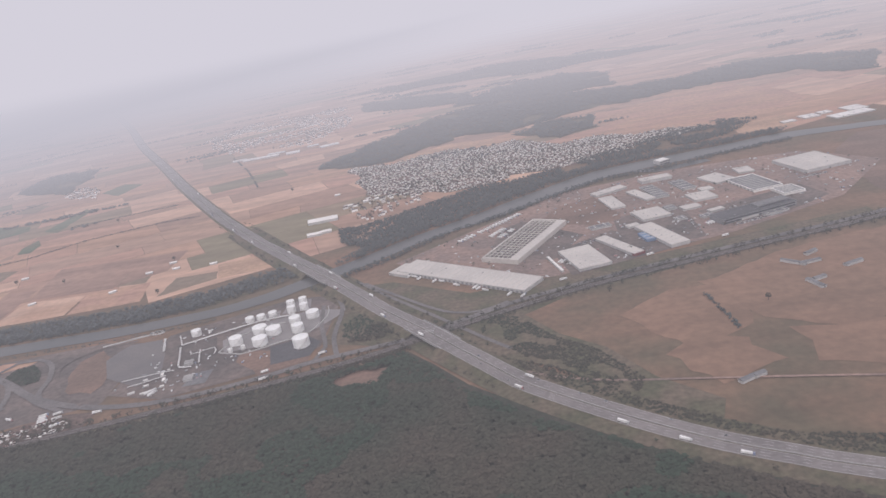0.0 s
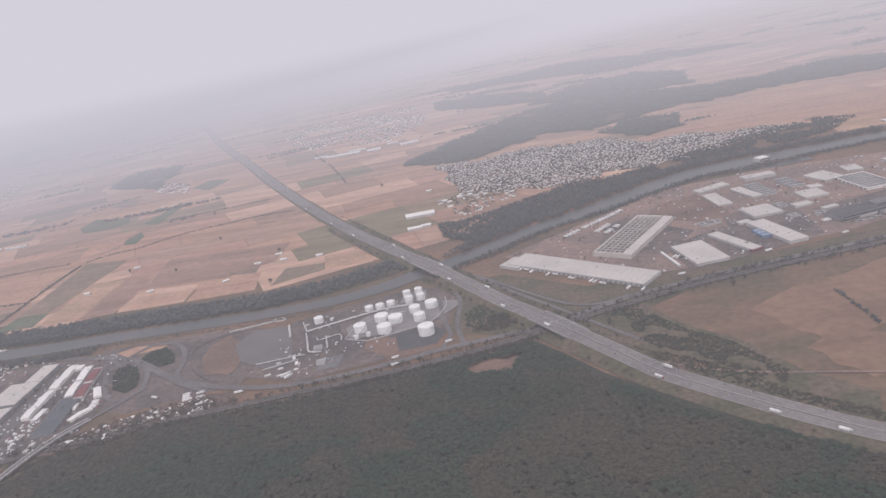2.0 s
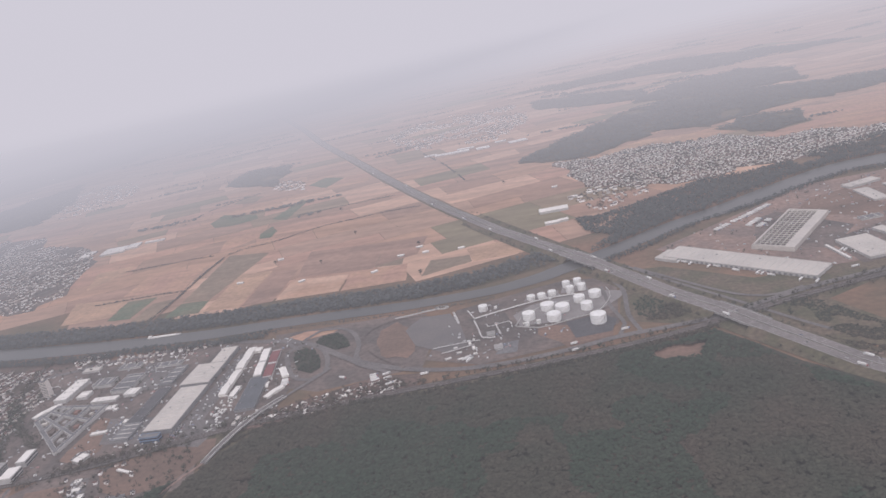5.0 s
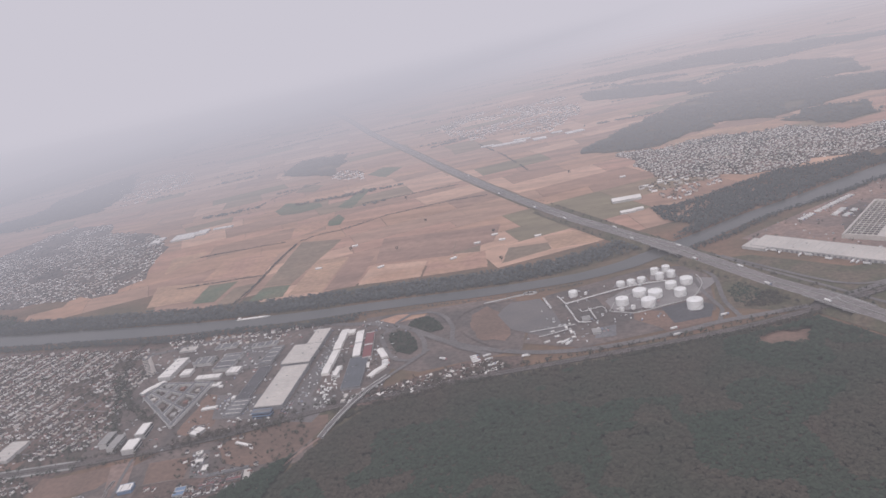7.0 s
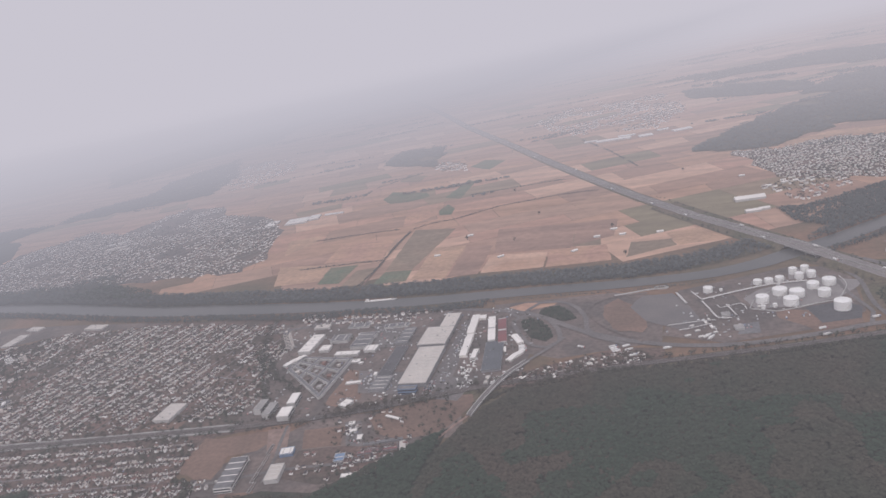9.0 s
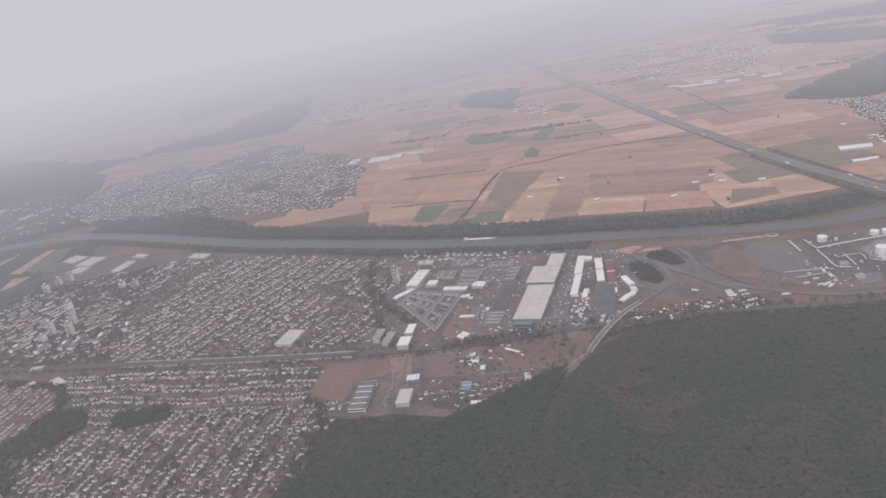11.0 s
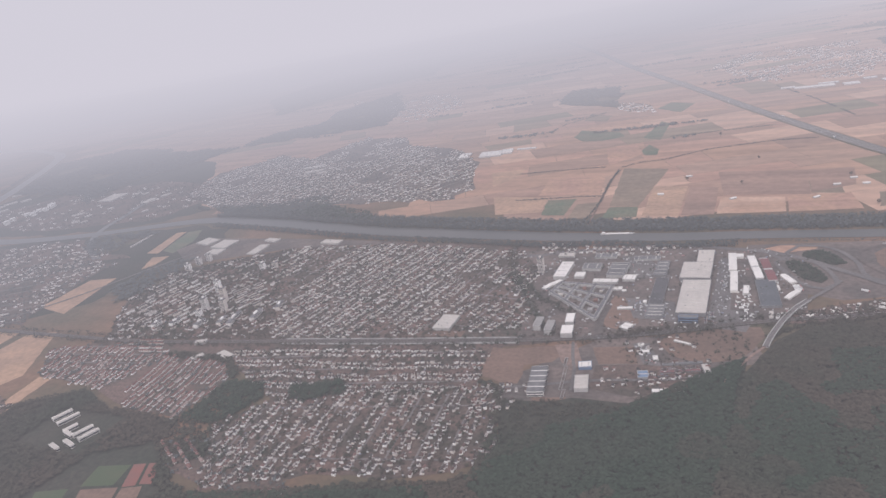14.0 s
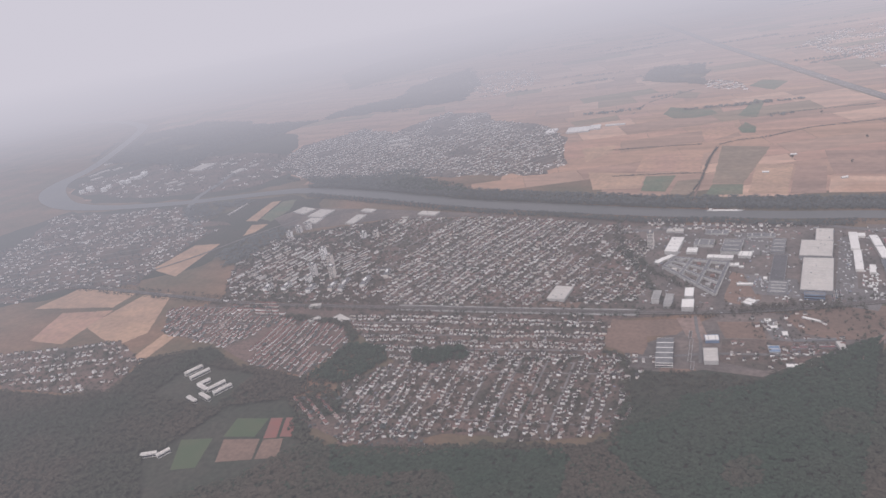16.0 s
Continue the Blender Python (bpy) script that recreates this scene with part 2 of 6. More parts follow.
# ---- mesh helpers ----
class Geo:
    """Collects points and faces for one mesh."""

    def __init__(self):
        self.v, self.f = [], []

    def add(self, verts, faces):
        k = len(self.v)
        self.v.extend(verts)
        self.f.extend([tuple(i + k for i in face) for face in faces])
        return self

    def mesh(self, name, mat, smooth=False):
        me = bpy.data.meshes.new(name)
        me.from_pydata(self.v, [], self.f)
        me.materials.append(mat)
        if smooth:
            me.polygons.foreach_set("use_smooth", [True] * len(me.polygons))
        me.update()
        return me


def part(name, geo, mat, parent=None, label="", smooth=False):
    ob = new(name, geo.mesh(name, mat, smooth))
    if parent:
        ob.parent = parent
    if label:
        ob["label"] = label
    return ob


def base(name, m, label, category, group=""):
    ob = new(name)
    ob.matrix_world = m
    return tagged(ob, label, category, group)


def turned(x, y, a):
    c, s = math.cos(a), math.sin(a)
    return lambda u, v: (x + u * c - v * s, y + u * s + v * c)


def box(geo, x, y, z, sx, sy, sz, deg=0.0, taper=1.0):
    """A block standing on z, its top drawn in by taper."""
    at = turned(x, y, radians(deg))
    hx, hy = sx / 2, sy / 2
    low = [(*at(u, v), z) for u, v in ((-hx, -hy), (hx, -hy), (hx, hy), (-hx, hy))]
    top = [(*at(u * taper, v * taper), z + sz) for u, v in ((-hx, -hy), (hx, -hy), (hx, hy), (-hx, hy))]
    return geo.add(low + top, [(3, 2, 1, 0), (4, 5, 6, 7), (0, 1, 5, 4), (1, 2, 6, 5), (2, 3, 7, 6), (3, 0, 4, 7)])


def gable(geo, x, y, z, sx, sy, rise, deg=0.0, over=0.16):
    """A ridged roof along x, with overhang and a closed underside."""
    at = turned(x, y, radians(deg))
    hx, hy = sx / 2 + over, sy / 2 + over
    p = [(*at(u, v), z - 0.12) for u, v in ((-hx, -hy), (hx, -hy), (hx, hy), (-hx, hy))] + [(*at(-hx, 0), z + rise), (*at(hx, 0), z + rise)]
    return geo.add(p, [(3, 2, 1, 0), (0, 1, 5, 4), (2, 3, 4, 5), (1, 2, 5), (3, 0, 4)])


def walls_gabled(geo, x, y, z, sx, sy, h, rise, deg=0.0):
    """Four walls with gable ends."""
    at = turned(x, y, radians(deg))
    hx, hy = sx / 2, sy / 2
    q = ((-hx, -hy), (hx, -hy), (hx, hy), (-hx, hy))
    p = [(*at(u, v), z) for u, v in q] + [(*at(u, v), z + h) for u, v in q] + [(*at(-hx, 0), z + h + rise * 0.92), (*at(hx, 0), z + h + rise * 0.92)]
    return geo.add(p, [(0, 1, 5, 4), (2, 3, 7, 6), (1, 2, 6, 9, 5), (3, 0, 4, 8, 7), (3, 2, 1, 0)])


def drum(geo, x, y, z, r, h, n=32, r2=None, cap=0.0):
    """An upright cylinder or cone, its top raised in the middle by cap."""
    r2 = r if r2 is None else r2
    ring = [(math.cos(2 * math.pi * i / n), math.sin(2 * math.pi * i / n)) for i in range(n)]
    p = [(x + c * r, y + s * r, z) for c, s in ring] + [(x + c * r2, y + s * r2, z + h) for c, s in ring] + [(x, y, z + h + cap)]
    return geo.add(p, [(i, (i + 1) % n, n + (i + 1) % n, n + i) for i in range(n)] + [(n + i, n + (i + 1) % n, 2 * n) for i in range(n)])


def smooth_line(pts, step=12.0, closed=False):
    """Points along a smooth curve through the given ones (x, y or x, y, width)."""
    p = [Vector(q + (0,) * (3 - len(q))) for q in pts]
    p = [p[0] * 2 - p[1]] + p + [p[-1] * 2 - p[-2]]
    out = []
    for i in range(1, len(p) - 2):
        a, b, c, d = p[i - 1:i + 3]
        k = max(1, int((c - b).xy.length / step))
        for j in range(k):
            t = j / k
            out.append(0.5 * (2 * b + (c - a) * t + (2 * a - 5 * b + 4 * c - d) * t * t + (3 * b - a - 3 * c + d) * t ** 3))
    return out + [p[-2]]


def strip(geo, pts, width, z, side=0.0, height=None, thick=0.0):
    """A band along a curve, side metres to its left; width None: the third value of each point; height: a function of x, y added to z;
    thick: depth of its sides."""
    L = pts if isinstance(pts[0], Vector) else smooth_line(pts)
    rows = []
    for i, q in enumerate(L):
        d = (L[min(i + 1, len(L) - 1)] - L[max(i - 1, 0)]).xy.normalized()
        nrm = Vector((-d.y, d.x))
        w = (q.z if width is None else width) / 2
        zz = z + (height(q.x, q.y) if height else 0)
        a, b = q.xy + nrm * (side + w), q.xy + nrm * (side - w)
        row = [(a.x, a.y, zz), (b.x, b.y, zz)]
        if thick:
            row += [(b.x, b.y, zz - thick), (a.x, a.y, zz - thick)]
        rows.append(row)
    k = len(rows[0])
    v = [p for row in rows for p in row]
    f = []
    for i in range(len(rows) - 1):
        for j in range(k if thick else 1):
            f.append((i * k + j, i * k + (j + 1) % k, (i + 1) * k + (j + 1) % k, (i + 1) * k + j))
    return geo.add(v, [tuple(reversed(x)) for x in f])


def patch(geo, pts, z):
    """A flat sheet with the given outline."""
    a = sum(p[0] * q[1] - q[0] * p[1] for p, q in zip(pts, pts[1:] + pts[:1]))
    return geo.add([(x, y, z) for x, y in (pts if a > 0 else pts[::-1])], [tuple(range(len(pts)))])


def inside(x, y, poly):
    hit = False
    for (x1, y1), (x2, y2) in zip(poly, poly[1:] + poly[:1]):
        if (y1 > y) != (y2 > y) and x < (x2 - x1) * (y - y1) / (y2 - y1) + x1:
            hit = not hit
    return hit


def ragged(poly, amp, step=14.0, seed=0.0):
    """The outline with more corners, each shifted unevenly."""
    out = []
    for (x1, y1), (x2, y2) in zip(poly, poly[1:] + poly[:1]):
        k = max(1, int(math.hypot(x2 - x1, y2 - y1) / step))
        for j in range(k):
            x, y = x1 + (x2 - x1) * j / k, y1 + (y2 - y1) * j / k
            f = 0.6 / step
            dx = noise.noise((x * f, y * f, seed)) + 0.5 * noise.noise((x * f * 3, y * f * 3, seed + 4))
            dy = noise.noise((x * f, y * f, seed + 9)) + 0.5 * noise.noise((x * f * 3, y * f * 3, seed + 13))
            out.append((x + amp * dx * 1.6, y + amp * dy * 1.6))
    return out


layers = [0]


def sheet(name, pts, mat, z, label, category="ground"):
    """A flat piece of ground; each next one lies a few millimetres higher, so that no two share a plane."""
    layers[0] += 1
    z = 0.08 + 0.004 * layers[0]
    return tagged(part(name, patch(Geo(), pts, z), mat), label, category, kind="structure")


rng = random.Random(7)
npr = np.random.default_rng(11)


def scatter(poly, n, avoid=(), gap=0.0):
    """n random places inside an outline, outside the others."""
    xs, ys = [p[0] for p in poly], [p[1] for p in poly]
    out, tries = [], 0
    while len(out) < n and tries < n * 30:
        tries += 1
        x, y = rng.uniform(min(xs), max(xs)), rng.uniform(min(ys), max(ys))
        if inside(x, y, poly) and not any(inside(x, y, a) for a in avoid):
            out.append((x, y))
    return out


def crowns(name, places, mat, low=4.0, high=7.5, leaves=12, leaf=0.9, spread=0.36, label="", category="trees", tall=0.36):
    """Many trees as one sheet of loose leaf clumps on thin trunks; tall: half the crown's height, as a share of the tree's."""
    n = len(places)
    p = np.array(places, float)
    h = npr.uniform(low, high, n)
    r = h * spread * npr.uniform(0.8, 1.25, n)
    k = leaves
    d = npr.normal(size=(n, k, 3))
    d /= np.linalg.norm(d, axis=2, keepdims=True)
    d *= npr.uniform(0.35, 1.0, (n, k, 1)) ** 0.5
    c = np.empty((n, k, 3))
    c[..., 0] = p[:, None, 0] + d[..., 0] * r[:, None]
    c[..., 1] = p[:, None, 1] + d[..., 1] * r[:, None]
    c[..., 2] = h[:, None] * (0.98 - tall) + d[..., 2] * h[:, None] * tall
    nrm = d * (0.45 if tall > 0.3 else 0.22) + npr.normal(size=(n, k, 3)) * (0.2 if tall > 0.3 else 0.1) + (0, 0, 0.95)
    nrm /= np.linalg.norm(nrm, axis=2, keepdims=True)
    u = np.cross(nrm, npr.normal(size=(n, k, 3)))
    u /= np.linalg.norm(u, axis=2, keepdims=True)
    v = np.cross(nrm, u)
    s = (leaf * r / 2.0)[:, None, None] * npr.uniform(0.6, 1.3, (n, k, 1))
    quad = np.stack([c - u * s, c - v * s * 0.8, c + u * s, c + v * s * 0.8], axis=2).reshape(-1, 3)
    t = np.zeros((n, 3, 3))
    t[:, 0, :2], t[:, 1, :2], t[:, 2, :2] = p - (0.18, 0), p + (0.18, 0), p
    t[:, 2, 2] = h * 0.8
    verts = np.concatenate([quad, t.reshape(-1, 3)])
    nq = n * k
    me = bpy.data.meshes.new(name)
    me.vertices.add(len(verts))
    me.vertices.foreach_set("co", verts.astype(np.float32).ravel())
    me.loops.add(len(verts))
    me.loops.foreach_set("vertex_index", np.arange(len(verts), dtype=np.int32))
    me.polygons.add(nq + n)
    me.polygons.foreach_set("loop_start", np.concatenate([np.arange(nq) * 4, nq * 4 + np.arange(n) * 3]).astype(np.int32))
    me.update(calc_edges=True)
    me.materials.append(mat)
    return tagged(new(name, me), label, category, kind="stuff")


def along(pts, spacing, width):
    """Places scattered along a curve."""
    out = []
    for q in smooth_line(pts, spacing):
        out.append((q.x + rng.uniform(-width, width), q.y + rng.uniform(-width, width)))
    return out


# ---- the lie of the land ----
RIVER_WEST = [(-3700, 1640, 30), (-3263, 1583, 30), (-3098, 1555, 30), (-2852, 1455, 36), (-2727, 1344, 32), (-2555, 1134, 30), (-2400, 924, 36), (-2344, 801, 54), (-2285, 734, 62), (-2185, 674, 58), (-2068, 634, 42), (-1940, 629, 30), (-1830, 645, 28), (-1709, 674, 26), (-1604, 712, 27), (-1474, 747, 33), (-1319, 732, 38), (-1166, 705, 38), (-1063, 689, 38), (-940, 678, 36)]
RIVER_EAST = [(-770, 665, 31), (-640, 665, 28), (-546, 672, 26), (-460, 677, 25), (-405, 679, 25), (-345, 686, 24), (-290, 696, 24), (-243, 716, 27), (-222, 731, 28), (-143, 788, 28), (-82, 838, 28), (-8, 882, 34), (66, 935, 38), (151, 990, 40), (214, 1010, 40), (356, 1033, 38), (442, 1050, 34), (519, 1043, 30), (600, 1030, 30), (900, 960, 32), (1500, 930, 34), (2500, 1050, 34)]
RIVER = RIVER_WEST + RIVER_EAST
MOTORWAY = [(-2700, 5300), (-1900, 3900), (-1254, 2693), (-965, 2114), (-727, 1671), (-580, 1393), (-425, 1115), (-333, 964), (-257, 845), (-202, 762), (-157, 696), (-116, 635),
            (-81, 584), (-51, 540), (-24, 503), (3, 467), (28, 441), (54, 416), (83, 390), (115, 365), (146, 346), (179, 327), (300, 270), (600, 165), (1200, 25)]
RAIL = [(-2600, 90), (-1900, 235), (-1710, 276), (-1555, 303), (-1346, 308), (-1191, 313), (-1069, 329), (-993, 340), (-859, 359), (-725, 380), (-639, 399), (-583, 417), (-546, 432),
        (-490, 452), (-403, 474), (-362, 484), (-320, 492), (-278, 501), (-216, 514), (-145, 533), (-90, 553), (-26, 581), (54, 611), (109, 626), (194, 645), (280, 663), (382, 685), (700, 770), (1500, 970)]
RIVER_L, MOTORWAY_L, RAIL_L = smooth_line(RIVER), smooth_line(MOTORWAY), smooth_line(RAIL)
RIVER_XY, MOTORWAY_XY = np.array([q.xy for q in RIVER_L]), np.array([q.xy for q in MOTORWAY_L])


def near(x, y, line):
    return float(np.min(np.hypot(line[:, 0] - x, line[:, 1] - y)))


def river_y(x):
    """The river's middle north of which the farmland lies, east of its great bend."""
    return float(np.interp(x, RIVER_XY[60:, 0][np.argsort(RIVER_XY[60:, 0])], RIVER_XY[60:, 1][np.argsort(RIVER_XY[60:, 0])]))


def deck(x, y):
    """Rise of the motorway towards its river bridge."""
    d, e = math.hypot(x + 193, y - 749), math.hypot(x + 67, y - 563)
    return max(5.0 * max(0.0, 1 - d / 200) ** 0.8, 4.0 * max(0.0, 1 - e / 120) ** 0.8)


def over_gap(x, y):
    """Where the motorway stands on bridges: over the river, and over the local road and the railway."""
    return math.hypot(x + 193, y - 749) < 27 or math.hypot(x + 64, y - 560) < 23


# ground: one sheet to the horizon
g = Geo()
N, R = 40, 6200.0
for i in range(N):
    for j in range(N):
        x0, y0, w = -R - 500 + i * 2 * R / N, -R + 500 + j * 2 * R / N, 2 * R / N
        g.add([(x0, y0, 0), (x0 + w, y0, 0), (x0 + w, y0 + w, 0), (x0, y0 + w, 0)], [(0, 1, 2, 3)])
bmg = bmesh.new()
me = g.mesh("ground", M_GROUND)
bmg.from_mesh(me)
bmesh.ops.remove_doubles(bmg, verts=bmg.verts, dist=0.01)
bmg.to_mesh(me)
bmg.free()
tagged(new("ground", me), "dull brown winter heath and grassland", "ground", kind="structure")

# self-glowing fog banks over the far north-west, thickening away from the town
# a dimmer, bluer glow that darkens the western distance
BLUE_FOG = (0.27, 0.295, 0.36, 1)
for k, (x, y, deg, dens, colour) in enumerate(((-300, 1090, 4, 1 / 1950, (0.635, 0.61, 0.665, 1)), (-1250, 300, 70, 1 / 2000, BLUE_FOG), (-900, 2050, 33, 1 / 2800, HAZE_COLOUR), (-1150, 2650, 33, 1 / 1000, HAZE_COLOUR), (-1350, 3250, 33, 1 / 500, HAZE_COLOUR))):
    fx, fy = turned(x, y, radians(deg))(0, 2300)
    tagged(part("fog_bank", box(Geo(), fx, fy, -20 - 3 * k, 9000, 4600, (150, 175, 480, 505, 530)[k], deg), glowing_fog(dens, colour)), "grey fog bank over the far plain", "fog", kind="structure")

# outlines of built-up land and woods
TOWN, WOODS = {}, {}
TOWN["rows_a"] = [(-1311, 276), (-1165, 320), (-1119, 288), (-1144, 214), (-1258, 222)]
TOWN["rows_b"] = [(-1119, 288), (-1031, 288), (-999, 252), (-1006, 189), (-1077, 190), (-1112, 222)]
TOWN["south_a"] = [(-1050, 312), (-897, 344), (-765, 366), (-745, 345), (-735, 285), (-928, 236), (-992, 268)]
TOWN["south_b"] = [(-928, 236), (-738, 292), (-712, 297), (-704, 262), (-684, 215), (-686, 188), (-755, 155), (-811, 148), (-899, 105), (-955, 187)]
TOWN["south_c"] = [(-987, 154), (-937, 172), (-824, 128), (-824, 110), (-904, 112), (-956, 121)]
TOWN["west_edge"] = [(-1446, 123), (-1304, 191), (-1226, 163), (-1208, 98), (-1353, 71)]
TOWN["old_town"] = [(-1183, 610), (-1011, 636), (-805, 611), (-765, 560), (-730, 400), (-876, 368), (-1016, 345)]
TOWN["slabs"] = [(-1353, 443), (-1333, 524), (-1183, 610), (-1016, 345), (-1252, 310)]
TOWN["far_west"] = [(-1928, 396), (-1798, 451), (-1662, 540), (-1498, 547), (-1476, 373), (-1435, 320), (-1567, 295), (-1640, 195), (-1900, 200)]
TOWN["over_river"] = [(-1694, 891), (-1765, 1085), (-1682, 1230), (-1548, 1170), (-1500, 1380), (-1374, 1345), (-1306, 1250), (-1176, 1200), (-1063, 1077), (-1003, 892), (-1012, 836), (-1151, 832), (-1196, 826), (-1353, 832), (-1534, 820)]
TOWN["white_estate"] = [(-233, 1304), (-154, 1295), (-51, 1340), (32, 1302), (75, 1330), (143, 1225), (207, 1262), (242, 1243), (310, 1215), (388, 1197), (291, 1143), (195, 1109), (137, 1072), (52, 1068), (-1, 1039), (-51, 1037), (-119, 1061), (-175, 1093)]
TOWN["far_village"] = [(-725, 2000), (-663, 2136), (-552, 2242), (-372, 2220), (-300, 1900), (-320, 1757), (-380, 1660), (-563, 1690), (-657, 1817)]
TOWN["hamlet"] = [(-208, 1048), (-154, 1114), (-80, 1069), (-95, 999), (-170, 944)]
TOWN["far_town"] = [(-1940, 1976), (-1752, 2021), (-1498, 1946), (-1381, 1700), (-1440, 1560), (-1500, 1545), (-1652, 1728)]
TOWN["bend_town"] = [(-2017, 573), (-1900, 590), (-1700, 640), (-1640, 600), (-1488, 575), (-1600, 520), (-1775, 439), (-1900, 410)]
TOWN["bend_works"] = [(-2250, 790), (-2150, 960), (-1900, 1040), (-1740, 1010), (-1640, 960), (-1600, 860), (-1640, 760), (-1900, 690), (-2150, 715)]
TOWN["farm_hamlet"] = [(-892, 1520), (-880, 1570), (-802, 1505), (-778, 1428), (-856, 1456)]
WOODS["north_east"] = [(-311, 1356), (-239, 1485), (-175, 1587), (-50, 1773), (91, 1825), (226, 1796), (351, 1743), (479, 1733), (635, 1807), (764, 1797), (904, 1669), (797, 1471), (731, 1468), (694, 1581), (552, 1576), (432, 1570), (303, 1524), (183, 1499), (130, 1447), (61, 1416), (-5, 1454), (-73, 1411), (-156, 1319), (-219, 1317)]
WOODS["north_upper"] = [(-50, 1864), (43, 2021), (112, 2119), (210, 2121), (280, 2163), (379, 2010), (350, 1799), (226, 1796), (91, 1825)]
WOODS["north_second"] = [(-326, 2216), (-187, 2214), (-50, 2136), (13, 2058), (9, 1918), (-80, 1916), (-204, 1979), (-288, 2036)]
WOODS["estate_wood"] = [(79, 1371), (130, 1447), (241, 1441), (229, 1326), (151, 1283)]
WOODS["brown_wood"] = [(-1061, 1619), (-1085, 1797), (-950, 1803), (-899, 1654), (-888, 1519), (-970, 1563)]
WOODS["north_west"] = [(-1942, 1371), (-1926, 1552), (-1832, 1623), (-1892, 1831), (-1810, 2104), (-1611, 1760), (-1554, 1597), (-1542, 1516), (-1664, 1474), (-1848, 1406)]
WOODS["fog_wood"] = [(-2164, 1850), (-2135, 2082), (-2043, 2277), (-1862, 2495), (-1952, 2792), (-1874, 3140), (-2260, 3174), (-2458, 2858), (-2540, 2579), (-2535, 2254)]
WOODS["by_bend"] = [(-2700, 1250), (-2500, 1000), (-2300, 950), (-2087, 942), (-1971, 855), (-2033, 1061), (-1955, 1214), (-1942, 1371), (-2150, 1362), (-2300, 1420), (-2500, 1450)]
WOODS["north_shore"] = [(-1591, 822), (-1385, 835), (-1323, 876), (-1195, 789), (-1196, 750), (-1388, 775)]
WOODS["west_fields"] = [(-1700, 640), (-1600, 570), (-1560, 590), (-1550, 670), (-1640, 690)]
WOODS["slab_park"] = [(-1400, 480), (-1390, 540), (-1350, 560), (-1330, 520), (-1320, 430), (-1350, 400)]
WOODS["far_north"] = [(-400, 2500), (300, 2300), (700, 2400), (200, 2700)]
FAR_QUARTERS = ("over_river", "white_estate", "far_village", "far_town", "bend_town", "bend_works", "far_west", "hamlet")
TOWN = {k: ragged(v, 14 if k in FAR_QUARTERS else 3.5, 26 if k in FAR_QUARTERS else 12) for k, v in TOWN.items()}
WOODS = {k: ragged(v, 16, 22, 2.0) for k, v in WOODS.items()}
WORKS_EAST = [(-110, 760), (-60, 800), (100, 935), (250, 965), (420, 960), (480, 870), (380, 760), (240, 700), (60, 655), (-20, 650)]
WORKS_MID = [(-765, 560), (-805, 611), (-700, 628), (-520, 632), (-470, 600), (-470, 470), (-510, 445), (-650, 392), (-730, 380)]

# farmland north of the river: long fields, each its own piece of one sheet
g = Geo()
turn = radians(24)
cu, su = math.cos(turn), math.sin(turn)
v = -900.0
while v < 5200:
    far = 1 + max(0, v - 900) / 6500
    depth = rng.uniform(38, 80) * far
    u, lean = -4800 + rng.uniform(0, 200), 0.0
    while u < 4200:
        length, lean2 = rng.uniform(60, 210) * far, rng.uniform(-10, 10)
        q = [(u + 0.3, v + 0.25), (u + length - 0.3, v + 0.25), (u + length - 0.3 + lean2, v + depth - 0.25), (u + 0.3 + lean, v + depth - 0.25)]
        q = [(a * cu - b * su - 600, a * su + b * cu + 900) for a, b in q]
        cx, cy = sum(a for a, b in q) / 4, sum(b for a, b in q) / 4
        if -3900 < cx < 3500 and cy < 5300 and all(b > river_y(a) + 30 for a, b in q) and (cx > -2250 or cy > 1000):
            patch(g, q, 0.05)
        u, lean = u + length, lean2
    v += depth
tagged(part("farm_fields", g, M_FIELDS), "pinkish brown and green ploughed strip fields", "fields", kind="stuff")

ORANGE_NORTH = [(203, 1479), (290, 1462), (417, 1518), (540, 1543), (589, 1390), (582, 1284), (496, 1217), (391, 1205), (313, 1232), (261, 1262), (243, 1343)]
names = {M_TAN: "tan stubble field", M_PALE: "pale pinkish stubble field", M_ORANGE: "orange-tan stubble field with straight edges", M_GREEN: "dull green winter crop field", M_RUST: "orange-brown dry grassland plot", M_EARTH: "bare reddish brown earth and grass", M_ROSEFIELD: "dull rose-brown harrowed field", M_MOSSFIELD: "brownish green pasture field"}
sheet("verge_ground", [(-165, 580), (-150, 705), (-110, 705), (-30, 645), (60, 655), (380, 715), (380, 688), (60, 606), (-20, 556), (8, 500), (-40, 515), (-90, 552)], M_BANK, 0.1, "dull brown grass between roads and railway")
sheet("verge_ground", [(-535, 640), (-400, 656), (-345, 640), (-345, 528), (-440, 500), (-480, 515), (-520, 600)], M_WORKS, 0.1, "grey brown rough ground round the loop roads")
sheet("verge_ground", [(-510, 400), (-470, 436), (-400, 464), (-300, 478), (-143, 520), (-90, 541), (-90, 560), (-145, 540), (-216, 521), (-320, 499), (-403, 481), (-490, 459), (-520, 445)], M_BANK, 0.1, "dull brown grass beside the railway")
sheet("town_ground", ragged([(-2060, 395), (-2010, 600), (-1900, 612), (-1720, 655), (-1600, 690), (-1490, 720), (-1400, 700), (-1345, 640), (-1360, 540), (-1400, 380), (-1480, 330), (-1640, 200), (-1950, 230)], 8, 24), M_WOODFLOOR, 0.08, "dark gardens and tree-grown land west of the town")
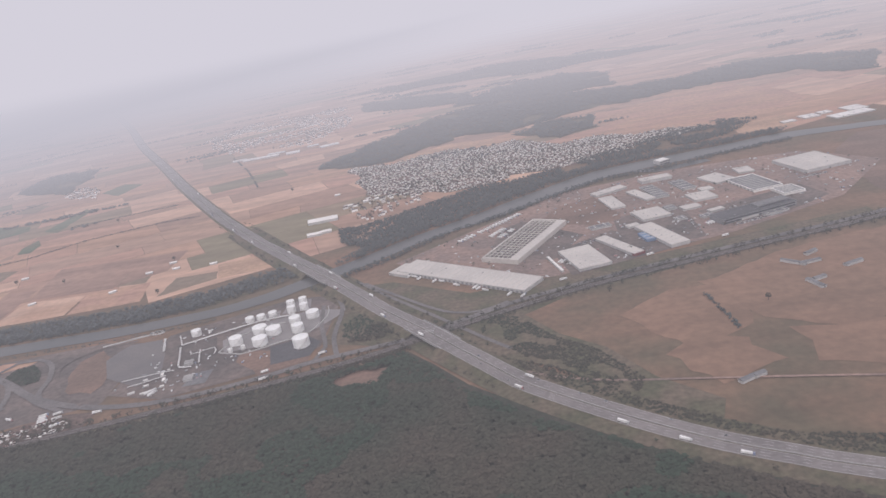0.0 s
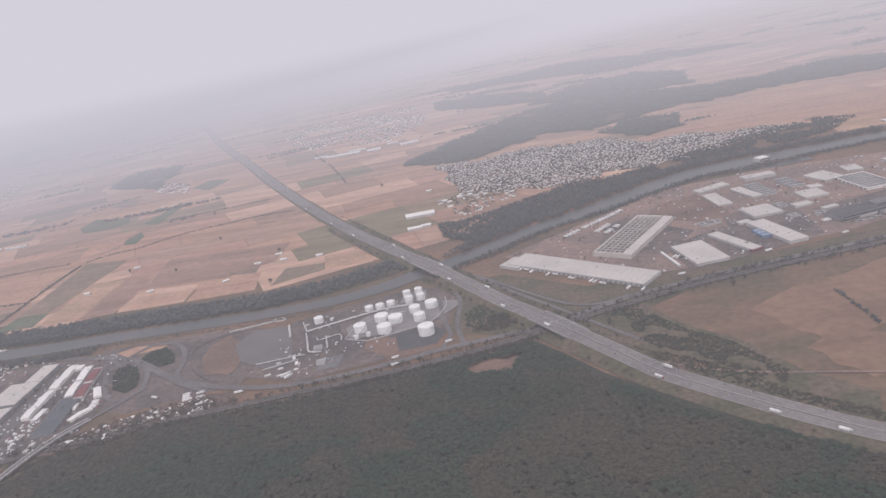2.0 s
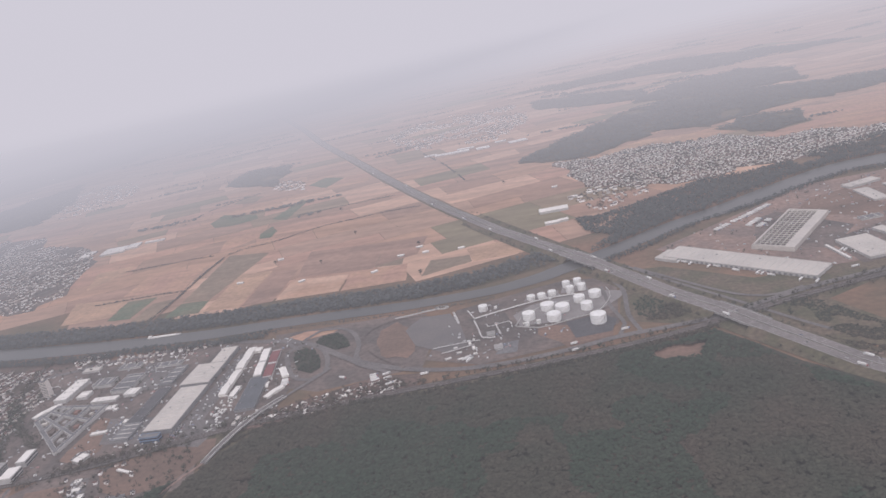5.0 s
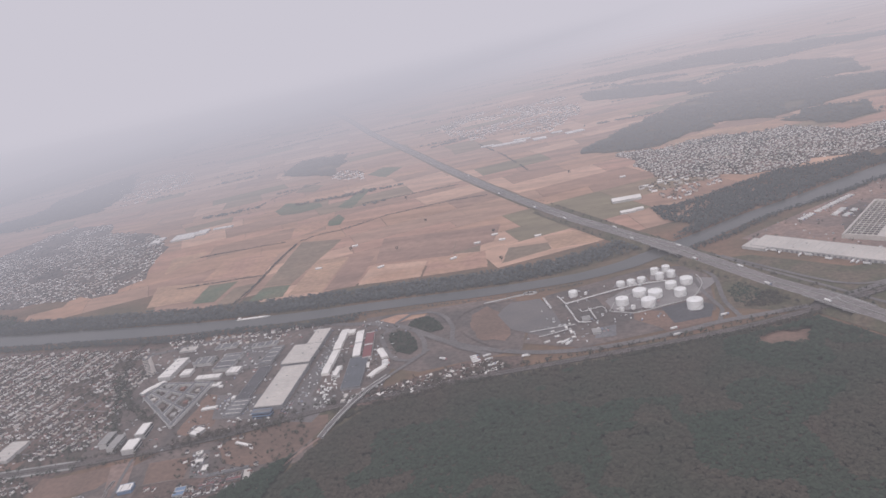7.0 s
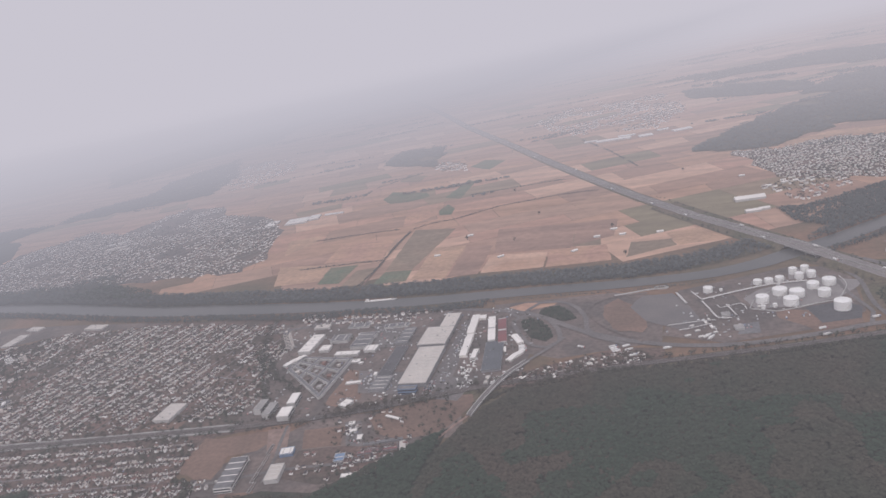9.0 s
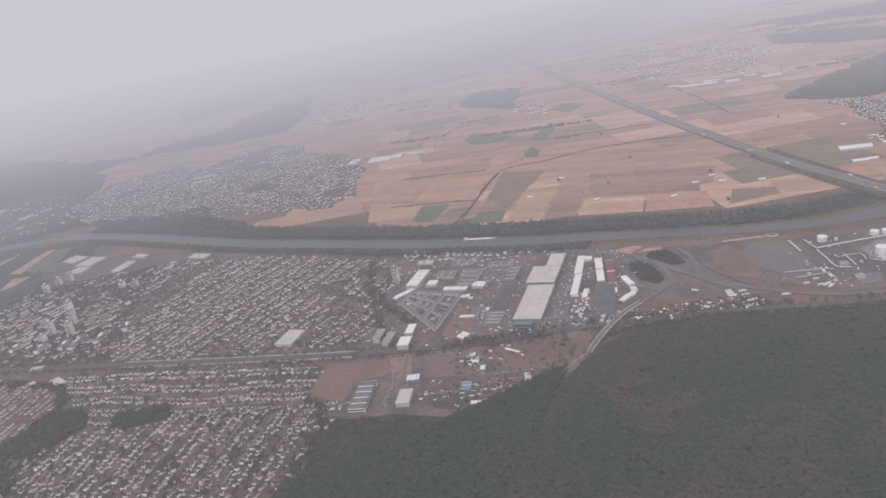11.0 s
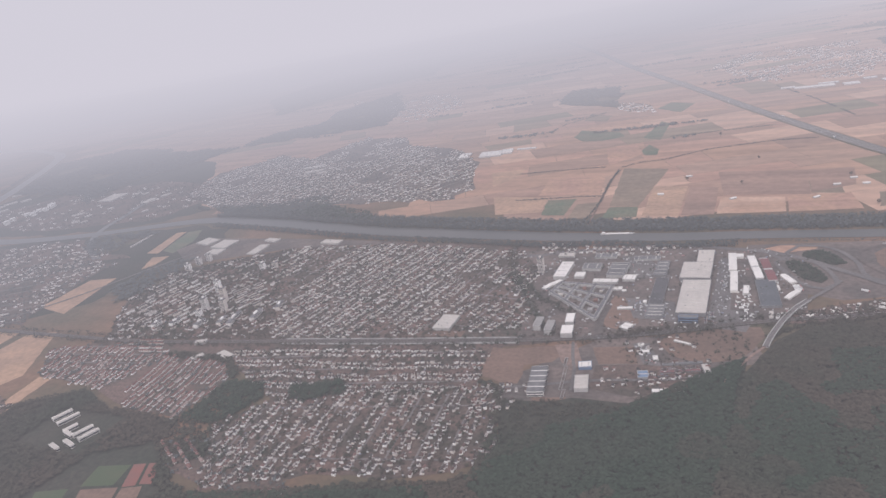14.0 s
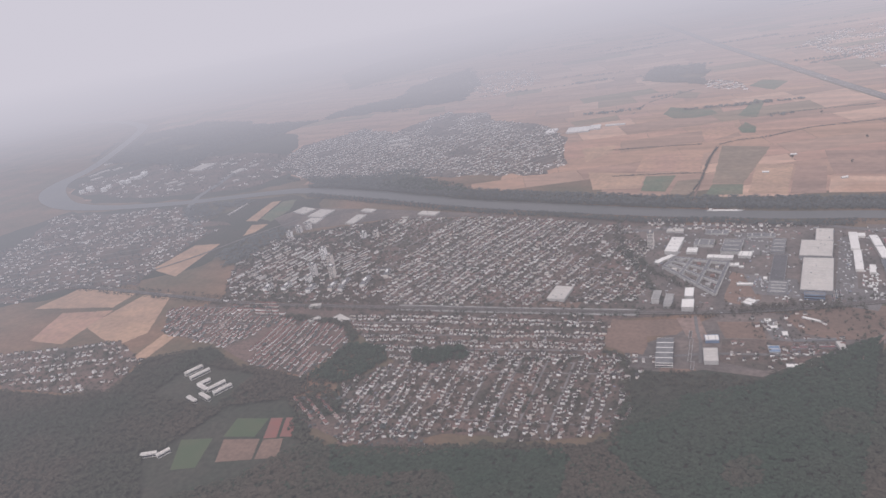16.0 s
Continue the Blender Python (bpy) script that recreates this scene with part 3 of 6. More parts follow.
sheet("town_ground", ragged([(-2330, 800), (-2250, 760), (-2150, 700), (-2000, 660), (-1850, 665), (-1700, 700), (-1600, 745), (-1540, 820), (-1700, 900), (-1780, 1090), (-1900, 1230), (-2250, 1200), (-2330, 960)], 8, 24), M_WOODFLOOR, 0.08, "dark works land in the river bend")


def field(m, pts):
    rough = m in (M_RUST, M_EARTH)
    return sheet("field", ragged(pts, 4.0 if rough else 0.9, 12.0 if rough else 9.0), m, 0.12, names[m], "field")


field(M_TAN, ORANGE_NORTH)
field(M_ORANGE, [(-146, 1336), (-51, 1393), (36, 1378), (32, 1312), (-51, 1350), (-132, 1300)])
field(M_EARTH, [(-250, 575), (-240, 582), (-205, 590), (-205, 545), (-250, 548)])
field(M_ORANGE, [(404, 1167), (500, 1184), (480, 1098), (397, 1100)])
field(M_ORANGE, [(-329, 803), (-345, 857), (-301, 870), (-262, 815)])
field(M_MOSSFIELD, [(-469, 832), (-475, 888), (-436, 881), (-429, 829)])
field(M_MOSSFIELD, [(-392, 772), (-390, 829), (-338, 832), (-331, 805)])
field(M_ORANGE, [(-1547, 230), (-1539, 298), (-1417, 310), (-1410, 262)])
field(M_TAN, [(-1444, 160), (-1480, 231), (-1400, 255), (-1382, 166)])
field(M_ORANGE, [(-1298, 179), (-1395, 208), (-1396, 308), (-1352, 316), (-1283, 217)])
field(M_ORANGE, [(-1245, 159), (-1256, 220), (-1234, 217), (-1222, 152)])
field(M_ORANGE, [(-1472, 378), (-1480, 473), (-1434, 485), (-1402, 364)])
field(M_ORANGE, [(-1473, 584), (-1501, 682), (-1483, 688), (-1448, 585)])
field(M_GREEN, [(-1450, 598), (-1477, 686), (-1453, 698), (-1421, 641), (-1416, 587)])
field(M_ORANGE, [(-1417, 520), (-1443, 568), (-1411, 575), (-1406, 538)])
field(M_EARTH, [(-677, 290), (-672, 252), (-640, 250), (-640, 288)])
field(M_RUST, [(94, 551), (141, 586), (198, 582), (186, 504), (128, 482)])
field(M_RUST, [(112, 478), (145, 502), (172, 486), (183, 450), (136, 428)])
field(M_RUST, [(173, 593), (270, 638), (367, 658), (500, 640), (430, 520), (250, 480), (196, 508)])
field(M_RUST, [(205, 440), (210, 490), (330, 480), (420, 470), (420, 400), (300, 400)])
field(M_EARTH, [(-130, 535), (-105, 520), (-85, 538), (-110, 552)])
field(M_EARTH, [(430, 900), (520, 1010), (760, 960), (900, 760), (520, 680), (420, 760)])
field(M_TAN, [(-521, 626), (-499, 640), (-461, 638), (-463, 630), (-494, 617)])
field(M_ORANGE, [(-940, 847), (-843, 838), (-831, 767), (-902, 758)])
field(M_GREEN, [(-838, 824), (-793, 828), (-791, 752), (-827, 754)])
field(M_MOSSFIELD, [(-785, 801), (-752, 811), (-752, 738), (-782, 740)])
field(M_GREEN, [(-732, 785), (-691, 786), (-684, 742), (-732, 737)])
field(M_MOSSFIELD, [(-755, 988), (-679, 975), (-691, 788), (-733, 790)])
field(M_ORANGE, [(-678, 746), (-686, 880), (-635, 879), (-629, 743)])
field(M_ROSEFIELD, [(-626, 746), (-631, 870), (-590, 868), (-584, 750)])
field(M_PALE, [(-581, 751), (-583, 821), (-501, 818), (-497, 757)])
field(M_ROSEFIELD, [(-599, 946), (-474, 941), (-470, 827), (-580, 831)])
field(M_GREEN, [(-913, 1236), (-913, 1297), (-823, 1258), (-803, 1220), (-842, 1195), (-883, 1197)])
field(M_GREEN, [(-748, 1100), (-741, 1141), (-718, 1105), (-714, 1066), (-736, 1067)])
field(M_GREEN, [(-764, 1197), (-752, 1333), (-731, 1311), (-727, 1175)])
field(M_GREEN, [(-784, 1468), (-764, 1531), (-708, 1496), (-725, 1412)])
field(M_MOSSFIELD, [(-934, 1392), (-935, 1465), (-878, 1428), (-877, 1373)])
field(M_TAN, [(-818, 1127), (-766, 1155), (-742, 1072), (-787, 1010)])
field(M_TAN, [(-861, 848), (-873, 940), (-777, 952), (-761, 844)])
field(M_ORANGE, [(-1002, 992), (-942, 1011), (-935, 965), (-964, 904)])
field(M_TAN, [(-494, 756), (-498, 820), (-422, 829), (-410, 765)])
field(M_ROSEFIELD, [(-474, 941), (-414, 945), (-415, 865), (-469, 834)])

for key, pts in TOWN.items():
    if key in ("far_town", "farm_hamlet", "far_village", "hamlet"):
        continue
    sheet("town_ground", pts, M_WORKS if key == "over_river" else M_TOWN, 0.10, "dark gardens and yards between houses")
sheet("town_ground", [(-1200, 330), (-1020, 640), (-740, 640), (-640, 400), (-735, 366), (-1000, 325)], M_TOWN, 0.08, "dark gardens and yards between houses")
sheet("town_ground", [(-1265, 304), (-1191, 310), (-1069, 326), (-993, 337), (-859, 356), (-735, 376), (-742, 345), (-897, 322), (-1040, 285), (-1250, 275)], M_TOWN, 0.08, "dark gardens and yards beside the railway")
sheet("works_ground", WORKS_EAST, M_GRAVEL, 0.10, "grey brown gravel and paved works land")
for pts in ([(70, 650), (60, 720), (130, 760), (200, 690)], [(130, 690), (140, 800), (220, 810), (215, 700)], [(240, 735), (230, 780), (360, 820), (370, 770), (300, 730)], [(-10, 720), (10, 820), (40, 840), (100, 760), (60, 700)]):
    sheet("paved_yard", pts, M_WORKS, 0.11, "dark paved yard between halls", "yard")
sheet("works_ground", WORKS_MID, M_WORKS, 0.115, "grey brown gravel and paved works land")
sheet("plots_ground", [(-712, 275), (-705, 320), (-650, 392), (-520, 425), (-498, 372), (-545, 352), (-600, 285)], M_WORKS, 0.115, "brown building plots and rough ground")
sheet("plots_yard", [(-640, 345), (-606, 352), (-545, 355), (-545, 318), (-600, 300), (-636, 306)], M_TOWN, 0.115, "dark yards between small buildings")
sheet("works_ground", [(-345, 540), (-330, 650), (-215, 700), (-160, 690), (-165, 575), (-200, 545), (-290, 520)], M_WORKS, 0.115, "brown gravel ground of the tank farm")

sheet("works_ground", [(-1420, 600), (-1400, 655), (-1200, 655), (-1000, 645), (-1000, 638), (-1190, 612), (-1340, 545)], M_WORKS, 0.1, "grey yards round halls by the river")
field(M_EARTH, [(-741, 307), (-748, 360), (-684, 375), (-674, 352), (-683, 342), (-705, 336), (-700, 304)])
field(M_EARTH, [(-639, 347), (-647, 379), (-614, 381), (-605, 354)])
field(M_EARTH, [(-649, 419), (-657, 490), (-639, 485), (-622, 446), (-623, 416)])
field(M_EARTH, [(59, 830), (89, 877), (134, 892), (154, 841), (148, 797), (118, 779)])
field(M_EARTH, [(-405, 585), (-408, 621), (-392, 636), (-374, 612), (-357, 562), (-365, 548), (-389, 554)])
field(M_EARTH, [(-243, 571), (-240, 584), (-202, 583), (-169, 568), (-173, 549), (-211, 536)])
field(M_EARTH, [(-583, 407), (-523, 432), (-506, 438), (-508, 406), (-522, 371), (-554, 364), (-577, 370), (-597, 394)])
field(M_EARTH, [(-680, 284), (-650, 291), (-642, 263), (-656, 249), (-671, 267)])
sheet("town_ground", [(-1155, 302), (-1150, 212), (-1108, 198), (-1068, 186), (-1108, 226), (-1116, 290)], M_TOWN, 0.1, "dark gardens between rows of houses")
for yard in ([(-644, 486), (-592, 481), (-583, 437), (-626, 441)], [(-546, 470), (-512, 464), (-520, 424), (-546, 428)], [(-674, 604), (-643, 600), (-604, 542), (-648, 538)], [(-560, 600), (-546, 600), (-536, 445), (-556, 440)], [(-616, 389), (-601, 392), (-583, 352), (-599, 353)]):
    sheet("paved_yard", yard, M_ASPHALT, 0.2, "grey paved yard with parked vehicles", "yard")
# river, side arm and basins
tagged(part("river", strip(Geo(), RIVER_L, None, 0.62), M_WATER), "calm grey river reflecting the overcast sky", "river", kind="structure")
tagged(part("river_arm", strip(Geo(), [(-1560, 553), (-1620, 589), (-1672, 630), (-1709, 676), (-1730, 715), (-1750, 779), (-1777, 844), (-1798, 898)], 13, 0.60), M_WATER), "narrow grey side arm of the river", "river", kind="structure")
tagged(part("harbour_basin", strip(Geo(), [(205, 995), (240, 972), (310, 985)], 16, 0.58), M_WATER), "grey harbour basin beside the river", "water", kind="structure")
sheet("settling_basin", [(-379, 612), (-374, 629), (-367, 641), (-336, 644), (-320, 609), (-306, 561), (-324, 549), (-361, 574)], M_POND, 0.18, "flat grey settling basin of the tank farm", "water")

# banks and floors of woods
BANK_N = [(-1480, 790), (-1319, 775), (-1190, 752), (-1060, 730), (-940, 720), (-766, 708), (-609, 711), (-510, 717), (-446, 719), (-379, 724), (-318, 738), (-265, 763), (-238, 786)]
tagged(part("river_bank", strip(Geo(), BANK_N, 44, 0.55), M_BANK), "dark wooded strip along the river", "bank", kind="structure")
WOOD_MAIN = [(-530, 250), (-518, 345), (-494, 412), (-471, 440), (-432, 451), (-400, 467), (-314, 477), (-214, 502), (-143, 520), (-85, 541), (-62, 512), (-36, 474), (22, 415), (84, 366), (140, 325), (300, 240), (600, 100), (600, -400), (-530, -400)]
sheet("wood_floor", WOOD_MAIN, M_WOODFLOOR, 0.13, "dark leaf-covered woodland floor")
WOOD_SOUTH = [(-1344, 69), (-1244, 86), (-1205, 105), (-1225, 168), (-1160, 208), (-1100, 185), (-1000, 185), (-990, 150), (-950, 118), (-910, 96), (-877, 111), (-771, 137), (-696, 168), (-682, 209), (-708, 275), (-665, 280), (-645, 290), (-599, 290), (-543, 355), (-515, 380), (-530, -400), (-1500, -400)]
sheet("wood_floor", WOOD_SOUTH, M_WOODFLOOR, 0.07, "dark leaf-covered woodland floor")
for key, pts in WOODS.items():
    sheet("wood_floor", pts, M_BANK, 0.13, "dark leaf-covered woodland floor")
sheet("clearing", [(-148, 508), (-124, 520), (-94, 518), (-105, 492), (-138, 489)], M_EARTH, 0.2, "reddish brown clearing in the wood")
sheet("grass_verge", [(-154, 613), (-139, 640), (-102, 592), (-131, 572), (-150, 583)], M_BANK, 0.2, "dull green verge inside the slip roads")

# ---- roads and rails ----
tagged(part("motorway_verge", strip(Geo(), [q for q in MOTORWAY_L if 150 < q.y < 1000], 46, 0.565), M_BANK), "dull brown grass verge beside the motorway", "verge", kind="structure")
sheet("scrub_ground", [(-30, 556), (-10, 594), (18, 576), (40, 534), (72, 500), (96, 448), (130, 410), (120, 385), (76, 418), (36, 474), (4, 502)], M_BANK, 0.2, "dull green rough grass beside the motorway")
sheet("allotment_ground", [(-505, 440), (-472, 474), (-383, 518), (-342, 514), (-345, 486), (-436, 456)], M_TOWN, 0.2, "dark allotment gardens beside the railway")
sheet("building_site", [(-688, 376), (-668, 382), (-652, 345), (-660, 332), (-672, 345)], M_GRAVEL, 0.2, "pale gravel building site with strip foundations")
roads = [0]


def road(name, pts, width, label, z=0.24, mat=None, category="road"):
    roads[0] += 1
    z = 0.66 + 0.006 * roads[0]
    return tagged(part(name, strip(Geo(), pts, width, z), mat or M_ASPHALT), label, category, kind="structure")


# the motorway on its low embankment, two carriageways and a green middle
L = MOTORWAY_L
g = Geo()
rows = []
for i, q in enumerate(L):
    d = (L[min(i + 1, len(L) - 1)] - L[max(i - 1, 0)]).xy.normalized()
    nrm = Vector((-d.y, d.x))
    z = deck(q.x, q.y)
    rows.append([(*(q.xy + nrm * s), zz) for s, zz in ((13.5 + 1.4 * z, 0.0), (10.8, 0.85 + z), (-10.8, 0.85 + z), (-13.5 - 1.4 * z, 0.0))])
for i in range(len(rows) - 1):
    if over_gap(*L[i].xy):
        continue
    g.add(rows[i] + rows[i + 1], [(j + 1, j, j + 4, j + 5) for j in range(3)])
tagged(part("motorway_embankment", g, M_BANK), "low grassy embankment under the motorway", "embankment", kind="structure")
motorway = tagged(new("motorway"), "grey two-carriageway motorway with a narrow median", "motorway", kind="structure")
for side in (-5.2, 5.2):
    part("carriageway", strip(Geo(), L, 8.8, 0.98, side, deck, 0.06), M_MOTORWAY, motorway)
part("median", strip(Geo(), L, 1.5, 0.96, 0, deck), M_BANK, motorway)
part("median_barrier", strip(Geo(), L, 0.3, 1.5, 0, deck, 0.6), M_CONCRETE, motorway, "pale concrete median barrier")
g = Geo()
for side in (-9.2, -1.2, 1.2, 9.2):
    strip(g, L, 0.22, 1.01, side, deck)
part("edge_line", g, M_PAINT, motorway, "white painted edge lines")
fineL = smooth_line([tuple(q.xy) for q in L if q.y < 2200], 4.5)
g = Geo()
for k in range(0, len(fineL) - 1, 2):
    for side in (-6.6, -3.9, 3.9, 6.6):
        strip(g, fineL[k:k + 2], 0.18, 1.01, side, deck)
part("lane_dashes", g, M_PAINT, motorway, "white dashed lane lines")["kind"] = "stuff"

# the bridges over the river and over road and railway
for cx, cy, reach, label in ((-193, 749, 34, "low concrete motorway bridge over the river"), (-64, 560, 30, "concrete motorway bridge over road and railway")):
    bridge = tagged(new("motorway_bridge"), label, "bridge", kind="structure")
    span = [q for q in smooth_line([tuple(q.xy) for q in L if 300 < q.y < 1100], 4) if math.hypot(q.x - cx, q.y - cy) < reach]
    part("bridge_deck", strip(Geo(), span, 21.8, 0.90, 0, deck, 1.0), M_CONCRETE, bridge)
    for side in (-10.7, 10.7):
        part("parapet", strip(Geo(), span, 0.3, 1.75, side, deck, 0.9), M_CONCRETE, bridge)
    mid = span[len(span) // 2]
    bdir = (span[-1] - span[0]).xy.normalized()
    for s in (-reach * 0.72, -reach * 0.28, reach * 0.28, reach * 0.72):
        for off in (-5.2, 5.2):
            px, py = mid.x + bdir.x * s - bdir.y * off, mid.y + bdir.y * s + bdir.x * off
            part("pier", box(Geo(), px, py, -0.5, 1.4, 6, deck(px, py) + 0.6, math.degrees(math.atan2(bdir.y, bdir.x))), M_CONCRETE, bridge)

# slip roads, local roads, streets
road("slip_road", [(-150, 722), (-112, 668), (-74, 618), (-42, 575), (-20, 545), (0, 520)], 4, "grey slip road beside the motorway")
road("slip_road", [(-140, 712), (-98, 660), (-66, 622), (-44, 604), (-20, 600), (5, 612)], 4, "grey slip road curving to the local road")
road("slip_road", [(-6, 490), (30, 466), (70, 450), (130, 436), (230, 412), (330, 380)], 2.4, "brown gravel track curving away from the motorway", 0.24, M_GRAVEL)
road("local_road", [(-830, 585), (-640, 634), (-545, 626), (-485, 607), (-423, 558), (-366, 528), (-312, 516), (-260, 519), (-203, 534), (-167, 547), (-128, 555), (-80, 566), (-26, 592), (17, 611), (54, 622), (109, 637), (194, 656), (280, 674), (382, 696), (700, 785)], 7.5, "grey local road along the works")
road("local_road", [(-169, 694), (-156, 655), (-155, 623), (-155, 590), (-147, 553)], 4.5, "grey road round the tank farm's end")
road("local_road", [(-177, 668), (-171, 619), (-160, 572), (-166, 549)], 4, "pale dirt road round the tank farm")
road("dirt_road", [(-501, 402), (-511, 384), (-526, 347), (-536, 309), (-540, 270)], 2.6, "brown dirt road along the edge of the wood", 0.26, M_GRAVEL)
OVERPASS = smooth_line([(-502, 398), (-499, 413), (-493, 436), (-487, 455), (-479, 476), (-469, 496)], 5)


def hump(x, y):
    """Rise of the road over the railway."""
    return 2.6 * max(0.0, 1 - (math.hypot(x + 489, y - 449) / 58) ** 2)


overpass = tagged(new("road_overpass"), "narrow road overpass with pale parapets above the railway", "bridge", kind="structure")
part("ramp", strip(Geo(), OVERPASS, 5.4, 0.7, 0, hump, 0.9), M_CONCRETE, overpass)
part("carriageway", strip(Geo(), OVERPASS, 4.3, 0.73, 0, hump), M_ASPHALT, overpass)
for side in (-2.4, 2.4):
    part("parapet", strip(Geo(), OVERPASS, 0.5, 1.35, side, hump, 0.6), M_WALL, overpass, "pale concrete parapet")
road("slip_road", [(-469, 496), (-462, 508), (-450, 526), (-440, 545)], 4, "grey road from the overpass to the loops")
road("interchange_loop", [(-538, 624), (-515, 618), (-491, 594), (-492, 618), (-481, 637), (-459, 638), (-438, 621), (-423, 588), (-420, 565), (-404, 542), (-376, 523)], 5, "grey looping slip road of the interchange", 0.25)
road("interchange_loop", [(-468, 527), (-480, 540), (-492, 564), (-502, 589), (-495, 602), (-481, 606), (-466, 593), (-450, 566), (-444, 537), (-455, 524), (-468, 527)], 5, "grey looping slip road of the interchange", 0.25)
road("interchange_loop", [(-481, 606), (-466, 593), (-436, 568), (-410, 544), (-376, 523)], 4.5, "grey slip road joining the loops", 0.25)
road("interchange_loop", [(-362, 529), (-402, 567), (-424, 612), (-404, 640), (-363, 649)], 4, "brown track round the settling basin", 0.25, M_WORKS)
LOOPS = ([(-477, 607), (-476, 620), (-459, 628), (-441, 608), (-434, 590), (-447, 584), (-464, 597)], [(-488, 570), (-493, 588), (-484, 597), (-472, 588), (-458, 566), (-452, 548), (-458, 537), (-475, 547)])
for island in LOOPS:
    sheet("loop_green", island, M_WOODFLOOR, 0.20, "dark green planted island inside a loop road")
road("field_lane", [(-744, 700), (-748, 764), (-756, 860), (-763, 985)], 3, "brown farm lane between fields", 0.2, M_EARTH)
road("street", [(-825, 640), (-800, 560), (-765, 500), (-730, 440), (-700, 398)], 5, "grey town street beside the works")
road("street", [(-1500, 320), (-1440, 420), (-1400, 520), (-1360, 600)], 4, "grey town street")
road("street", [(-1250, 320), (-1240, 400), (-1190, 500), (-1150, 590)], 4, "grey town street")
road("street", [(-672, 384), (-664, 355), (-657, 335), (-650, 300)], 3, "grey street past building plots")
road("street", [(-745, 285), (-690, 300), (-640, 318), (-560, 335), (-530, 360)], 4, "grey street past building plots")

# railway
railway = tagged(new("railway"), "two-track railway on dark ballast", "railway", kind="structure")
part("ballast", strip(Geo(), RAIL_L, 8, 1.0, 0, None, 0.4), M_BALLAST, railway)
for side in (-2.9, -1.6, 1.6, 2.9):
    part("rail", strip(Geo(), RAIL_L, 0.18, 1.12, side, None, 0.1), M_STEEL, railway)
for side in (-5.6, 5.6):
    part("platform", strip(Geo(), smooth_line([p for p in RAIL if -1000 < p[0] < -720]), 2.2, 1.2, side, None, 1.1), M_CONCRETE, railway, "pale concrete station platform")
g = Geo()
for q in smooth_line([p for p in RAIL if -1700 < p[0] < 420], 26)[::1]:
    for s in (-5, 5):
        box(g, q.x, q.y + s, 0, 0.22, 0.22, 4.5)
    box(g, q.x, q.y, 4.3, 0.15, 10, 0.15)
part("mast", g, M_STEEL, railway, "grey overhead line masts")["kind"] = "stuff"


# ---- trees and woods ----
def clear(p):
    return near(p[0], p[1], MOTORWAY_XY) > 17


wood_places = [p for p in scatter([(-525, 150), (-514, 345), (-490, 409), (-468, 437), (-432, 447), (-400, 463), (-314, 473), (-214, 497), (-143, 515), (-88, 535), (-66, 508), (-44, 470), (10, 412), (76, 362), (140, 318), (300, 230), (420, 100), (200, 150), (0, 210), (-300, 190)], 44000)
               if clear(p) and not inside(p[0], p[1], [(-146, 508), (-124, 518), (-96, 516), (-107, 494), (-136, 491)])]
noise_at = [noise.noise((x * 0.012, y * 0.012, 0.3)) + 0.5 * noise.noise((x * 0.04, y * 0.04, 1.3)) for x, y in wood_places]
crowns("woodland", [p for p, q in zip(wood_places, noise_at) if q > 0.12], M_PINE, 3.9, 4.9, 9, 1.5, 0.36, "dark green conifer and scrub wood", "woodland", 0.2)
crowns("woodland", [p for p, q in zip(wood_places, noise_at) if q <= 0.12], M_LEAF, 3.7, 4.6, 9, 1.5, 0.38, "dull brown and green winter woodland", "woodland", 0.2)
# added low leaf layer that catches light in the shaded gaps between crowns
crowns("gap_filler", wood_places[::4], M_LEAF, 2.9, 3.4, 4, 1.5, 1.0, "added low leaf layer that lightens shaded gaps between the trees", "shrubs", 0.1)
south_wood = [(-1344, 69), (-1244, 86), (-1205, 105), (-1225, 168), (-1160, 208), (-1100, 185), (-1000, 185), (-990, 150), (-1045, 120), (-1060, 30), (-1000, -20), (-1100, -120), (-1400, -60)]
crowns("woodland", [p for p in scatter(south_wood, 9000) if not (-1150 < p[0] < -1060 and 115 < p[1] < 175)], M_LEAF, 3.6, 4.4, 8, 1.5, 0.38, "dull green wood beside the playing fields", "woodland", 0.22)
plots_wood = scatter([(-1000, 0), (-955, 45), (-935, 92), (-904, 100), (-773, 135), (-695, 160), (-684, 208), (-650, 245), (-605, 275), (-545, 345), (-518, 375), (-525, 120), (-700, 20)], 13000, [[(-677, 290), (-672, 252), (-640, 250), (-640, 288)]])
# the same added layer, lightening the gaps of this wood
crowns("gap_filler", plots_wood[::4], M_PINE, 2.6, 3.1, 4, 1.5, 1.0, "added low leaf layer that lightens shaded gaps between the trees", "shrubs", 0.1)
crowns("woodland", [p for p in plots_wood if noise.noise((p[0] * 0.012, p[1] * 0.012, 4.4)) + (p[0] + 760) / 500 > 0.05], M_PINE, 3.6, 4.4, 8, 1.5, 0.38, "dark green wood behind the building plots", "woodland", 0.22)
crowns("woodland", [p for p in plots_wood if noise.noise((p[0] * 0.012, p[1] * 0.012, 4.4)) + (p[0] + 760) / 500 <= 0.05], M_LEAF, 3.6, 4.4, 8, 1.5, 0.38, "dull green and brown winter woodland", "woodland", 0.22)


def river_row(pts, spacing, width, lo, hi, m=M_HAZED_BARE):
    places = [p for p in along(pts, spacing * 0.42, width) if near(*p, RIVER_XY) > 14.5 and clear(p)]
    crowns("river_trees", places, m, lo * 0.95, hi * 0.75, 9, 1.4, 0.34, "dark bare trees along the river", "trees", 0.26)


